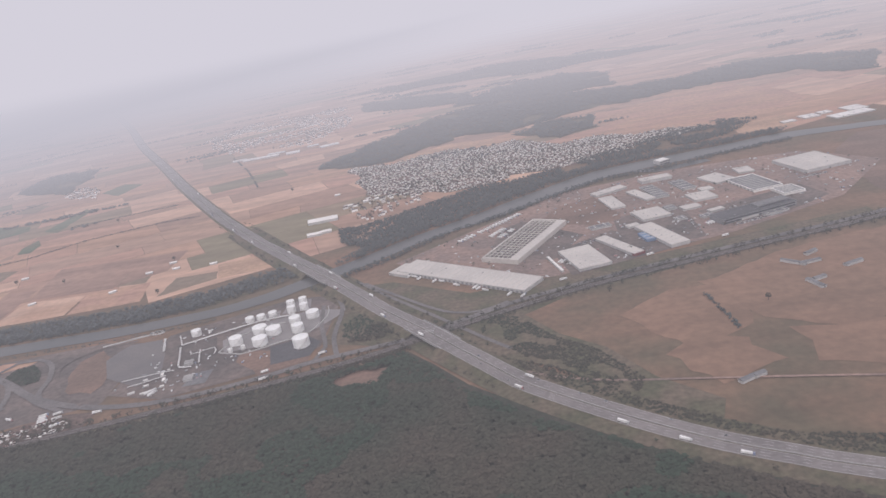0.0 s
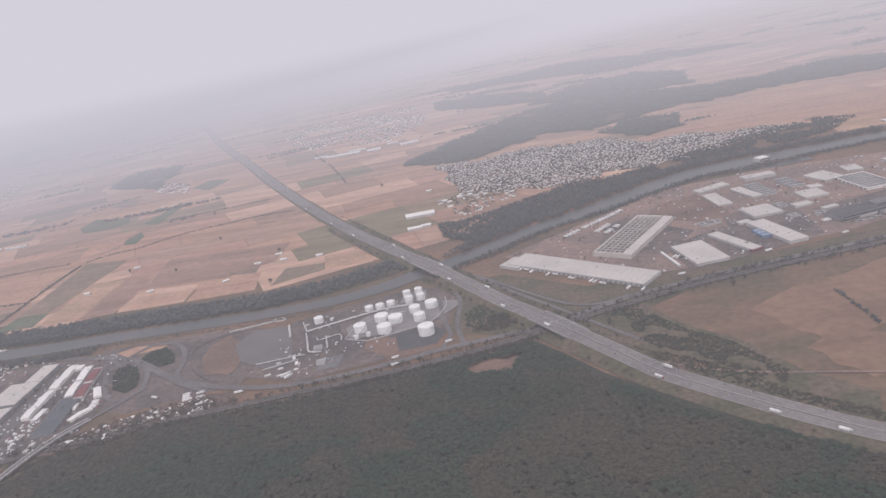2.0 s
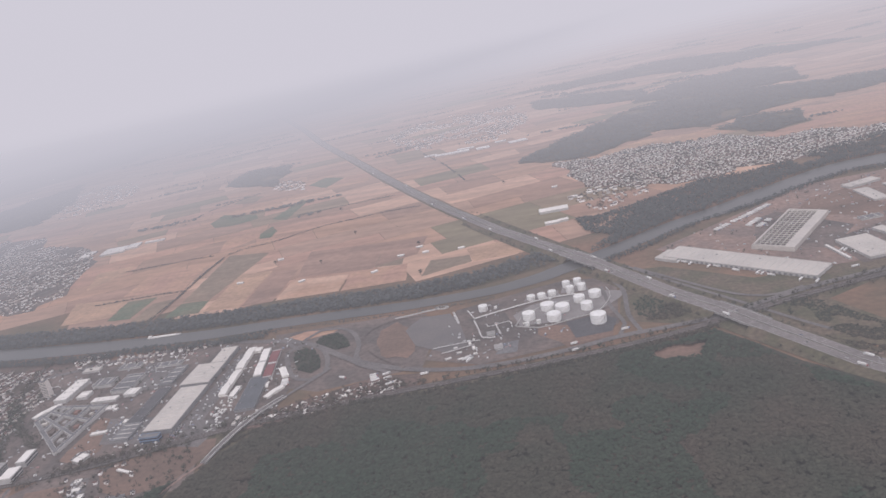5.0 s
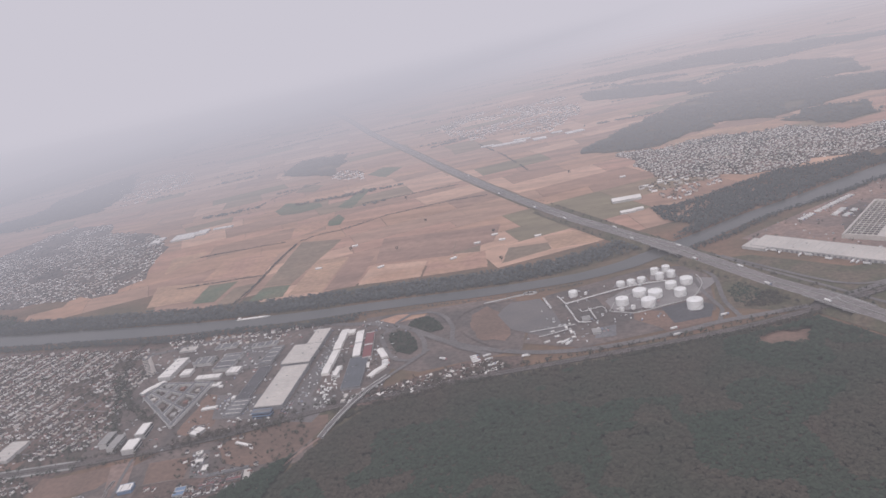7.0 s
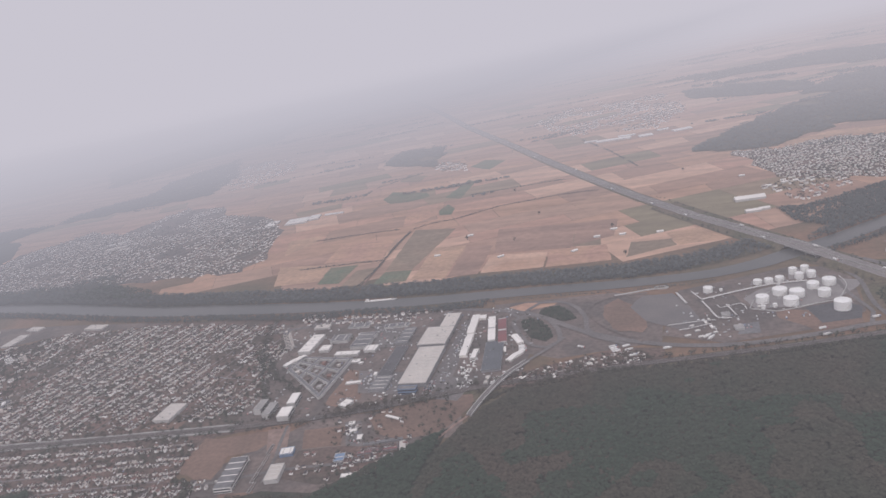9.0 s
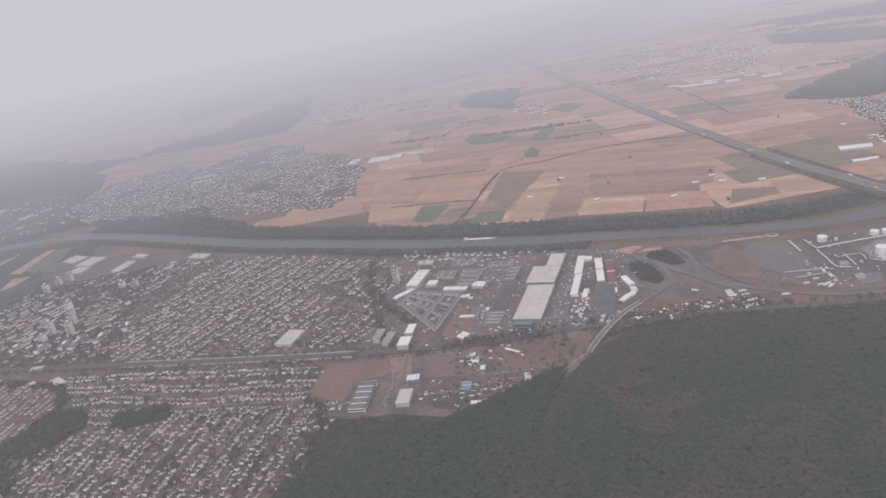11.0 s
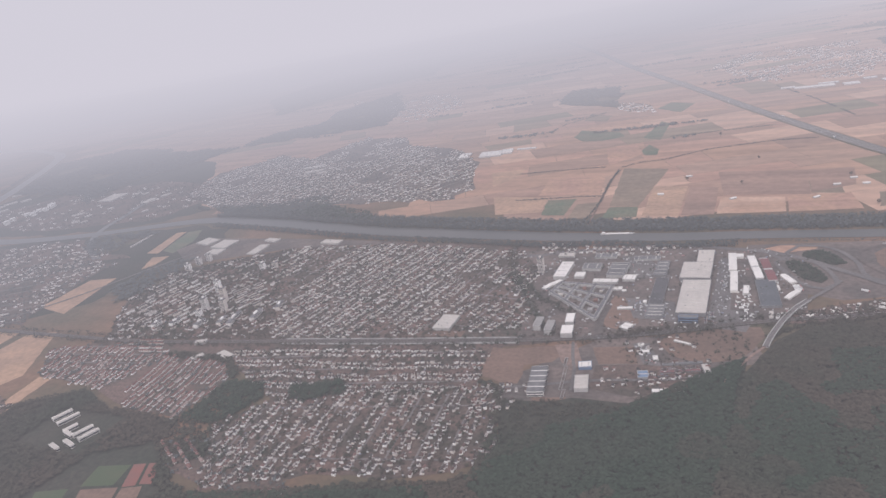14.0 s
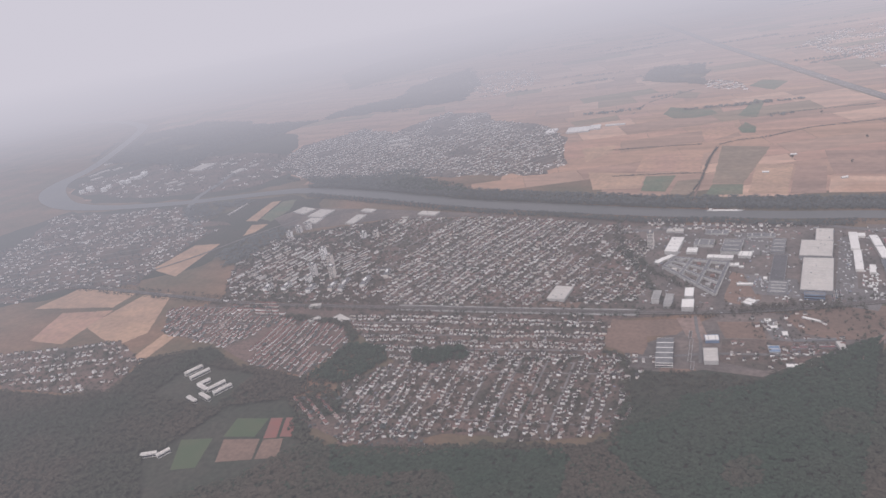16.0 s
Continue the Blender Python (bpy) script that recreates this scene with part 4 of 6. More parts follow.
river_row(BANK_N, 0.9, 20, 4, 8)
# added row at the water's edge, imitating the wood's dark reflection in the river
river_row([(x, y - 17) for x, y in BANK_N[:-2]], 1.0, 9, 3.2, 6)
river_row(BANK_N, 1.3, 20, 4, 8, M_HAZED_TWIG)
river_row([(-1440, 718), (-1311, 700), (-1154, 672), (-1052, 655), (-910, 645), (-790, 634), (-700, 638), (-617, 636), (-545, 645)], 0.9, 9, 3, 6.5)
river_row([(-545, 652), (-460, 656), (-400, 658), (-345, 664), (-290, 674)], 3.5, 3, 1.5, 3.5)
river_row([(-170, 790), (-110, 850), (-30, 905), (50, 965), (140, 1025), (210, 1045), (360, 1070), (450, 1085)], 0.9, 13, 4, 8)
river_row([(-195, 718), (-110, 785), (-50, 840), (10, 870), (85, 920), (160, 965), (230, 975), (350, 1008), (440, 1025)], 1.6, 7, 3, 6)
crowns("copse", scatter([(-200, 925), (-165, 925), (-98, 970), (-9, 1035), (-3, 979), (-90, 880), (-150, 830), (-185, 858)], 1700, [[(-175, 870), (-150, 915), (-115, 935), (-130, 890)]]), M_HAZED_BARE, 3.2, 4.6, 9, 1.4, 0.42, "dark copse on the river meadow", "trees")
crowns("copse", scatter([(-1330, 775), (-1270, 815), (-1150, 785), (-1110, 740), (-1300, 755)], 420), M_PINE, 4, 8, 9, 1.1, 0.42, "dark copse by the river", "trees")
def area(poly):
    return abs(sum(p[0] * q[1] - q[0] * p[1] for p, q in zip(poly, poly[1:] + poly[:1]))) / 2


# far woods, mostly in the foliage whose colour already holds some haze
for key, pts in WOODS.items():
    n = int(area(pts) / (20 if key != "fog_wood" else 120))
    places = [p for p in scatter(pts, n) if near(*p, RIVER_XY) > 30 and clear(p) and noise.noise((p[0] * 0.012, p[1] * 0.012, 0)) > -0.42]
    crowns("far_wood", places, M_HAZED_BARE if key == "north_shore" else M_HAZED_TWIG, 4, 5.2, 5, 1.5, 0.52, "bare wood far off across the fields", "woodland", 0.2)
crowns("copse", [p for p in scatter([(-168, 884), (-128, 936), (-35, 954), (-1, 1039), (50, 1041), (119, 1066), (122, 1029), (26, 948), (-51, 897), (-94, 871)], 1700) if near(*p, RIVER_XY) > 20], M_HAZED_BARE, 3.2, 4.6, 9, 1.4, 0.42, "dark copse on the river meadow", "trees")
crowns("copse", [p for p in scatter([(140, 1089), (237, 1141), (405, 1220), (460, 1190), (384, 1111), (242, 1060), (164, 1036)], 1800) if near(*p, RIVER_XY) > 22 and noise.noise((p[0] * 0.03, p[1] * 0.03, 0)) > -0.2], M_HAZED_BARE, 3.2, 4.6, 9, 1.4, 0.42, "dark copse on the river meadow", "trees")
for k in range(34):
    x, y = rng.uniform(-300, 1700), rng.uniform(1880, 3300)
    if y < 2000 and x < 500:
        y += 300
    at = turned(x, y, radians(rng.uniform(-8, 30)))
    l, w = rng.uniform(40, 150), rng.uniform(8, 26)
    outline = ragged([at(l * math.cos(a * math.pi / 6), w * math.sin(a * math.pi / 6)) for a in range(12)], 12, 18, k)
    crowns("far_wood", scatter(outline, int(l * w / 22)), M_HAZED_TWIG, 3, 6, 4, 2.0, 0.9, "bare copse far off on the plain", "woodland")
for k in range(96):
    x, y = rng.uniform(-2100, 300), rng.uniform(1180, 3200)
    if near(x, y, MOTORWAY_XY) < 90 or inside(x, y, TOWN["over_river"]) or inside(x, y, TOWN["far_village"]):
        continue
    at = turned(x, y, radians(rng.uniform(8, 32)))
    l, w = rng.uniform(25, 120), rng.uniform(2, 9)
    outline = ragged([at(l * math.cos(a * math.pi / 6), w * math.sin(a * math.pi / 6)) for a in range(12)], 5, 14, k + 50)
    crowns("far_hedgerow", scatter(outline, int(l * w / 9)), M_HAZED_TWIG, 2, 4.5, 5, 1.7, 0.8, "bare hedgerow far off between fields", "hedge")
for k in range(16):
    x, y = rng.uniform(100, 1700), rng.uniform(1850, 3000)
    at = turned(x, y, radians(rng.uniform(-5, 30)))
    l, w = rng.uniform(40, 120), rng.uniform(14, 34)
    sheet("field", [at(-l, -w), at(l, -w * 0.8), at(l * 0.9, w), at(-l * 0.95, w)], M_PALE, 0.1, "pale pinkish stubble field", "field")
under_path = [p for p in scatter([(-530, 150), (-300, 190), (0, 210), (200, 150), (420, 100), (600, 80), (600, -390), (-1450, -390), (-1400, -70), (-1100, -130), (-1000, -20), (-940, 40), (-700, 20), (-540, 110)], 9000)]
crowns("woodland", under_path, M_LEAF, 4.3, 5.2, 8, 2.0, 0.8, "dull brown and green winter woodland", "woodland", 0.2)
HEDGES = [[(-552, 1640), (-514, 1556), (-463, 1443), (-401, 1278)], [(-759, 995), (-735, 1017), (-690, 1037), (-632, 1085), (-569, 1108), (-516, 1125), (-437, 1130)], [(-753, 735), (-752, 811), (-761, 910), (-759, 995)], [(-894, 823), (-809, 835), (-755, 838)],
          [(168, 569), (172, 522), (172, 500)], [(-939, 976), (-869, 989), (-790, 1000)], [(-710, 1195), (-630, 1216), (-532, 1239)], [(-981, 1253), (-975, 1351), (-949, 1396), (-901, 1464)]]
for h in HEDGES:
    crowns("hedge", [p for p in along(h, 1.1, 1.6) if noise.noise((p[0] * 0.03, p[1] * 0.03, 8)) > -0.3], M_HAZED_BARE, 1.0, 2.6, 8, 1.2, 0.55, "dark unkempt field hedge", "hedge")
crowns("railside_trees", [p for p in along([q for q in RAIL if -1700 < q[0] < 420], 1.8, 1) for p in [(p[0] + rng.uniform(-3, 3), p[1] + rng.choice((-8.5, 8.5)) + rng.uniform(-3, 3))] if clear(p)], M_LEAF, 2.5, 5.5, 9, 1.0, 0.42, "dark trees and scrub along the railway", "trees")
crowns("roadside_scrub", [p for q in MOTORWAY_L if 340 < q.y < 1050 for s in (-1, 1) for p in [(q.x + s * rng.uniform(17, 25), q.y + rng.uniform(-6, 6)), (q.x + s * rng.uniform(17, 23), q.y + rng.uniform(-6, 6))] if near(*p, MOTORWAY_XY) > 16 and near(*p, RIVER_XY) > 18], M_LEAF, 2, 4.5, 9, 1.0, 0.45, "dark scrub beside the motorway", "shrubs")
crowns("loop_trees", [p for island in LOOPS for p in scatter(island, 170)], M_PINE, 1.5, 3, 9, 1.1, 0.5, "dark planted trees inside the loop road", "trees")
crowns("meadow_scrub", [p for p in scatter([(-7, 508), (33, 480), (80, 424), (122, 388), (150, 368), (230, 345), (225, 325), (143, 354), (88, 384), (27, 438)], 2000) if near(*p, MOTORWAY_XY) > 13], M_LEAF, 0.7, 1.6, 8, 1.5, 0.7, "low scrub beside the motorway", "shrubs")
crowns("meadow_scrub", [p for p in scatter([(-24, 560), (-8, 590), (14, 572), (35, 532), (66, 498), (88, 448), (76, 424), (40, 478), (8, 505)], 2600) if near(*p, MOTORWAY_XY) > 13 and noise.noise((p[0] * 0.05, p[1] * 0.05, 3)) > -0.2], M_LEAF, 0.7, 1.6, 7, 1.5, 0.7, "dull green scrub beside the motorway", "shrubs")
crowns("verge_scrub", scatter([(-150, 612), (-138, 634), (-106, 592), (-130, 576), (-146, 586)], 420), M_PINE, 0.8, 1.8, 7, 1.4, 0.6, "dark green scrub inside the slip roads", "shrubs")
crowns("wood_edge_scrub", along([(-500, 418), (-471, 444), (-432, 455), (-400, 471), (-314, 481), (-214, 506), (-143, 524), (-88, 544)], 0.5, 3.5), M_LEAF, 1.2, 3, 9, 1.3, 0.55, "dark scrub along the edge of the wood", "shrubs")
crowns("embankment_trees", scatter([(-140, 575), (-115, 610), (-95, 590), (-110, 570)], 130), M_LEAF, 2, 4.5, 9, 1.0, 0.42, "low trees between the roads", "trees")


def lone_tree(x, y, h):
    """A trunk with limbs and a loose crown of leaf clumps."""
    t = base("tree", pose(x, y, 0), "bare dark tree standing alone in a field", "tree", "lone field trees")
    g = drum(Geo(), 0, 0, 0, h * 0.045, h * 0.55, 7, h * 0.025)
    for k in range(5):
        a = k * 1.3
        g.add([(0.06 * h, 0, h * 0.35), (-0.03 * h, 0.03 * h, h * 0.35), (math.cos(a) * h * 0.28, math.sin(a) * h * 0.28, h * 0.72)], [(0, 1, 2)])
    part("trunk", g, M_BARK, t)
    g = Geo()
    for _ in range(70):
        a, b, q = rng.uniform(0, 6.28), rng.uniform(-0.9, 1.4), rng.uniform(0.5, 1) ** 0.5
        c = Vector((math.cos(a) * math.cos(b) * h * 0.36 * q, math.sin(a) * math.cos(b) * h * 0.36 * q, h * 0.66 + math.sin(b) * h * 0.3 * q))
        u = Vector((rng.gauss(0, 1), rng.gauss(0, 1), rng.gauss(0, 1))).normalized() * h * 0.09
        w = u.orthogonal().normalized() * h * 0.075
        g.add([tuple(c - u), tuple(c - w), tuple(c + u), tuple(c + w)], [(0, 1, 2, 3)])
    part("crown", g, M_LEAF, t)
    return t


trees = [lone_tree(-640, 905, 7), lone_tree(-560, 880, 6), lone_tree(-420, 905, 6.5)]
for x, y in [(-545, 1010), (-620, 1180), (-320, 1200), (40, 600), (95, 600), (210, 540), (-394, 780)]:
    copy_thing(trees[rng.randrange(3)], pose(x, y, 0, 0, 0, rng.uniform(0, 360)))


# ---- tank farm ----
def tank(x, y, r, h, label="white cylindrical storage tank with a shallow cone roof", floating=False):
    t = base("storage_tank", pose(x, y, 0), label, "storage tank", "tanks of the tank farm")
    part("shell", drum(Geo(), 0, 0, 0.1, r, h, 40, None, -0.05), M_TANK, t, smooth=False)
    if floating:
        part("floating_roof", drum(Geo(), 0, 0, h - 1.1, r * 0.97, 0.3, 40), M_CONCRETE, t, "sunken pale grey floating roof")
        g = Geo()
        for k in range(40):
            a = k * math.pi / 20
            box(g, math.cos(a) * r * 0.98, math.sin(a) * r * 0.98, h - 0.2, 0.3, r * 0.17, 0.8, math.degrees(a))
        part("rim", g, M_TANK, t)
    else:
        part("roof", drum(Geo(), 0, 0, h + 0.1, r * 1.02, 0.12, 40, r * 1.0, r * 0.1), M_TANK, t)
        part("vent", drum(Geo(), 0, 0, h + r * 0.08, 0.35, 0.8, 10), M_PIPE, t)
    part("footing", drum(Geo(), 0, 0, 0, r + 0.5, 0.22, 40), M_CONCRETE, t, "concrete ring footing")
    g, n = Geo(), max(8, int(h * 2.2))
    steps = []
    for k in range(n):
        for a, z in ((-1.9 + k * 1.5 / n, 0.3 + (k + 1) * h / n), (-1.9 + (k + 1) * 1.5 / n, 0.3 + (k + 1) * h / n)):
            steps += [(math.cos(a) * q, math.sin(a) * q, z - d) for q, d in ((r + 0.02, 0), (r + 0.75, 0), (r + 0.75, 0.25), (r + 0.02, 0.25))]
    g.add(steps, [(4 * k + i, 4 * k + (i + 1) % 4, 4 * k + 4 + (i + 1) % 4, 4 * k + 4 + i) for k in range(2 * n - 1) for i in range(4)])
    part("stair", g, M_PIPE, t, "grey spiral stair on the shell")
    g = Geo()
    for k in range(36):
        a = k * math.pi / 18
        box(g, math.cos(a) * r * 0.99, math.sin(a) * r * 0.99, h + 0.15, 0.1, r * 0.18, 0.5, math.degrees(a))
    part("rail", g, M_PIPE, t)
    for z in (0.35, 0.68):
        part("stiffener", drum(Geo(), 0, 0, h * z, r + 0.05, 0.14, 40), M_PIPE, t)
    return t


for k, (x, y, r, h) in enumerate([(-300, 642, 5.2, 6), (-250, 656, 4.7, 5), (-239, 658, 4.7, 5), (-228, 662, 4.7, 5), (-213, 679, 4.5, 7.5), (-201, 683, 4.5, 7.5), (-209, 664, 4.7, 7.5), (-197, 667, 4.7, 7.5), (-184, 645, 6.8, 7),
                                 (-200, 637, 6.1, 7), (-193, 616, 6.2, 8), (-232, 626, 7.5, 7), (-217, 619, 7.7, 7), (-225, 599, 7.5, 8), (-250, 607, 6.7, 8), (-183, 583, 8.0, 10), (-251, 591, 2.3, 4), (-240, 594, 2.3, 4)]):
    tank(x, y, r * 0.93, h * 0.86, *(("white open storage tank with a floating roof", True) if k == 12 else ()))
tank(-287, 643, 1.6, 2.2, "small low grey tank beside the pipe bridge")

sheet("tank_pad", [(-267, 619), (-258, 591), (-212, 594), (-180, 610), (-160, 634), (-152, 650), (-188, 662), (-222, 652), (-250, 640)], M_PALEROAD, 0.2, "pale concrete pad under the tanks", "pad")
sheet("tank_pad", [(-278, 536), (-274, 558), (-258, 562), (-258, 538)], M_GREYROOF, 0.2, "grey paved pad beside a small building", "pad")
tagged(part("bund_wall", strip(Geo(), [(-263, 592), (-258, 612), (-238, 634), (-210, 640)], 0.7, 1.2, 0, None, 1.2), M_WALL), "low concrete bund wall round the tanks", "wall", kind="structure")
tagged(part("bund_wall", strip(Geo(), [(-262, 592), (-240, 583), (-206, 596), (-184, 604), (-169, 640), (-172, 664)], 0.7, 1.2, 0, None, 1.2), M_WALL), "low concrete bund wall round the tanks", "wall", kind="structure")
sheet("dark_pad", [(-313, 622), (-276, 630), (-260, 580), (-288, 577)], M_BALLAST, 0.2, "dark bunded ground below the pipes")
sheet("dark_pad", [(-214, 590), (-180, 600), (-166, 585), (-172, 560), (-205, 553)], M_DARKROOF, 0.2, "dark bunded ground by the largest tank")
sheet("tank_pad", [(-258, 652), (-255, 664), (-222, 672), (-221, 657)], M_PALEROAD, 0.2, "pale concrete pad under three tanks")
sheet("tank_pad", [(-219, 662), (-217, 689), (-194, 692), (-190, 662)], M_PALEROAD, 0.2, "pale concrete pad under four tanks")


def pipe_bridge(pts, width, label):
    """A row of pipes on low trestles."""
    t = tagged(new("pipe_bridge"), label, "pipe bridge")
    line = smooth_line(pts, 5)
    for k in range(4):
        part("pipe", strip(Geo(), line, width / 6, 1.9, (k - 1.5) * width / 4, None, width / 7), M_PIPE, t)
    for q in line[::2]:
        part("trestle", box(Geo(), q.x, q.y, 0.0, 0.5, 0.5, 1.8), M_CONCRETE, t)
    return t


pipe_bridge([(-307, 620), (-273, 636), (-238, 650), (-203, 655)], 2.6, "pale pipe bridge running between the tanks")
pipe_bridge([(-307, 616), (-300, 594), (-293, 573), (-281, 571)], 1.8, "pale pipe run on low trestles")
pipe_bridge([(-284, 604), (-276, 576)], 1.6, "pale pipe run on low trestles")
pipe_bridge([(-293, 603), (-290, 596), (-270, 604), (-266, 590)], 1.2, "thin pale pipe run on trestles")
pipe_bridge([(-317, 643), (-307, 620)], 1.4, "thin pale pipe run by the jetty")
pipe_bridge([(-332, 642), (-322, 612)], 2.4, "pale loading line beside the basin")
pipe_bridge([(-340, 560), (-312, 566), (-296, 568)], 1.2, "thin pipe run over the yard")
pipe_bridge([(-330, 548), (-318, 552), (-300, 560)], 1.2, "thin pipe run over the yard")
jetty = tagged(new("jetty"), "long pale concrete jetty with a round head", "jetty")
part("walkway", strip(Geo(), [(-398, 646), (-379, 652), (-365, 657), (-355, 659)], 1.8, 1.1, 0, None, 1.1), M_WALL, jetty)
part("jetty_head", strip(Geo(), [(-355 + 7 + 7 * math.cos(a), 662 + 3.4 * math.sin(a)) for a in [k * math.pi / 6 + math.pi for k in range(13)]], 1.4, 1.1, 0, None, 1.1), M_WALL, jetty)


# ---- halls and works ----
def hall(x, y, L, W, h, deg, roof=None, wall=None, label="white flat-roofed warehouse", skylights=0, docks=0, ridges=0, name="warehouse", windows=0, category="warehouse", edge=0.35):
    """A flat or low-ridged hall: walls, parapet roof, rows of skylights, dock doors and window bands."""
    if not windows:
        x, y, h = x + (x + 280) / 1400 * h * 0.75, y + h * 0.72, h * 0.6
    t = base(name, pose(x, y, 0, 0, 0, deg), label, category)
    roof, wall = roof or M_WHITE, wall or M_WALL
    part("wall", box(Geo(), 0, 0, 0, L - 0.4, W - 0.4, h - 0.3), wall, t)
    if ridges:
        g = Geo()
        for k in range(ridges):
            gable(g, 0, -W / 2 + (k + 0.5) * W / ridges, h - 0.3, L - 0.5, W / ridges - 0.55, 0.9, 0, 0.25)
        part("roof", g, roof, t)
    else:
        part("roof", box(Geo(), 0, 0, h - 0.3, L, W, 0.3), roof, t)
        g = Geo()
        for sx, sy, lx, ly in ((0, W / 2 - edge / 2, L + 0.05, edge), (0, -W / 2 + edge / 2, L + 0.05, edge), (L / 2 - edge / 2, 0, edge, W - 2 * edge), (-L / 2 + edge / 2, 0, edge, W - 2 * edge)):
            box(g, sx, sy, h, lx, ly, 0.22)
        part("parapet", g, wall, t)
        long = L >= W
        for k in range(skylights):
            s = (k + 0.5) / skylights - 0.5
            part("skylight", box(Geo(), s * L if long else 0, 0 if long else s * W, h, 0.9 if long else L * 0.8, W * 0.8 if long else 0.9, 0.3, 0, 0.7), M_SKYLIGHT, t)
        if L * W > 300:
            for k in range(3):
                part("roof_unit", box(Geo(), rng.uniform(-0.35, 0.35) * L, rng.uniform(-0.35, 0.35) * W, h, rng.uniform(0.8, 1.5), rng.uniform(0.8, 1.5), 0.5), M_GREYWALL, t)
    for k in range(docks):
        s = (k + 0.5) / docks - 0.5
        if L >= W:
            part("dock_door", box(Geo(), s * L, -W / 2 + 0.1, 0.4, L / docks * 0.5, 0.3, min(2.4, h * 0.6)), M_GREYWALL, t)
        else:
            part("dock_door", box(Geo(), L / 2 - 0.1, s * W, 0.4, 0.3, W / docks * 0.5, min(2.4, h * 0.6)), M_GREYWALL, t)
    for k in range(windows):
        z = (k + 0.35) * (h - 0.6) / windows
        part("window_band", box(Geo(), 0, -W / 2 + 0.15, z, L * 0.94, 0.25, (h - 0.6) / windows * 0.45), M_GLASS, t)
        part("window_band", box(Geo(), L / 2 - 0.15, 0, z, 0.25, W * 0.9, (h - 0.6) / windows * 0.45), M_GLASS, t)
    return t


for x, y, L, W, a in [(-286, 577, 8, 7, 10), (-276, 546, 8, 9, 10), (-300, 552, 3, 7, 15), (-305, 562, 3, 5, 15), (-297, 540, 4, 3, 20), (-313, 545, 5, 2.5, 20), (-318, 556, 4, 2.5, 20), (-322, 535, 6, 2.5, 25), (-310, 532, 6, 2.4, 25), (-254, 594, 4, 3, 20), (-302, 570, 2.5, 2.5, 0)]:
    hall(x, y, L, W, 4 if L > 6 else 2.5, a, M_CONCRETE if L > 6 else M_WHITE, M_WALL, "small pale service building of the tank farm", name="service_building", category="building")
# east works
hall(-33, 684, 164, 34, 6, -39, M_CREAM, M_WALL, "very long pale cream flat-roofed warehouse with dock doors", 22, 30, name="long_warehouse")
hall(-97, 726, 26, 28, 5, -39, M_CREAM, M_WALL, "pale cream end wing of the long warehouse", 4, 4)
hall(87, 685, 34, 59, 5, 13, M_CREAM, M_WALL, "pale cream warehouse with skylight rows", 6, 6)
hall(126, 704, 13, 66, 5, 24, M_CREAM, M_WALL, "narrow pale cream flat-roofed hall", 8)
hall(139, 675, 13, 5, 4.6, 24, M_REDROOF, M_REDROOF, "red end bay of a narrow hall")
hall(160, 717, 15, 24, 5, 10, M_BLUE, M_BLUE, "pale blue sheet-roofed hall", 3)
hall(172, 716, 21, 74, 6, 16, M_CREAM, M_WALL, "long pale cream warehouse", 9, 8)
hall(279, 748, 91, 24, 6, 17, M_DARKROOF, M_GREYWALL, "long dark grey office and works building", 0, 0, 0, "works_building", 2, "building")
hall(300, 756, 40, 12, 8, 17, M_GREYROOF, M_GREYWALL, "dark grey raised works block", 0, 0, 0, "works_building", 2, "building")
hall(316, 843, 61, 37, 5, -79, M_GREYROOF, M_WHITE, "large grey ribbed roof with white parapet edges", 10, 8, edge=1.3)
hall(337, 798, 27, 26, 5.1, -80, M_GREYROOF, M_WHITE, "grey wing with white parapet edges", 9, edge=1.3)
hall(404, 889, 62, 66, 7, 12, M_CREAM, M_WALL, "large pale square warehouse", 8, 8)


def east_hall(x, y, L, W, h, a, m):
    return hall(x, y, L, W, h, a, (M_CREAM, M_GREYROOF)[m], M_WALL, ("pale flat-roofed works hall", "grey flat-roofed works hall")[m], max(2, int(max(L, W) / 9)))


east_hall(156, 902, 47, 15, 5, 25, 0)
east_hall(150, 853, 18, 50, 4, 8, 0)
east_hall(188, 865, 14, 48, 4, 18, 0)
east_hall(206, 871, 17, 54, 4, 8, 1)
east_hall(220, 922, 41, 16, 7, 8, 0)
east_hall(243, 881, 18, 42, 4, 8, 1)
east_hall(287, 886, 29, 38, 4, 20, 0)
east_hall(248, 823, 28, 28, 5, 8, 0)
east_hall(180, 787, 34, 34, 5, 11, 0)
east_hall(327, 904, 20, 24, 4, 0, 0)
east_hall(120, 772, 24, 10, 4, 12, 1)
east_hall(153, 759, 14, 9, 4, 15, 0)
east_hall(297, 735, 29, 7, 4, 14, 1)
east_hall(268, 733, 21, 7, 4, 17, 0)
east_hall(226, 792, 21, 13, 4, 13, 0)
east_hall(205, 800, 12, 14, 4, 11, 1)
east_hall(262, 850, 16, 12, 4, 8, 0)
east_hall(232, 755, 14, 9, 4, 17, 1)
east_hall(247, 770, 18, 8, 4, 17, 0)
east_hall(205, 760, 12, 9, 3.5, 13, 1)
hall(57, 680, 3, 44, 4, 12, M_WHITE, M_WALL, "long narrow white loading canopy", 0, name="loading_canopy", category="canopy")
hall(252, 1004, 17, 14, 6, 25, M_WHITE, M_WALL, "white building on the harbour bank", 0, 0, 0, "harbour_building", 2, "building")
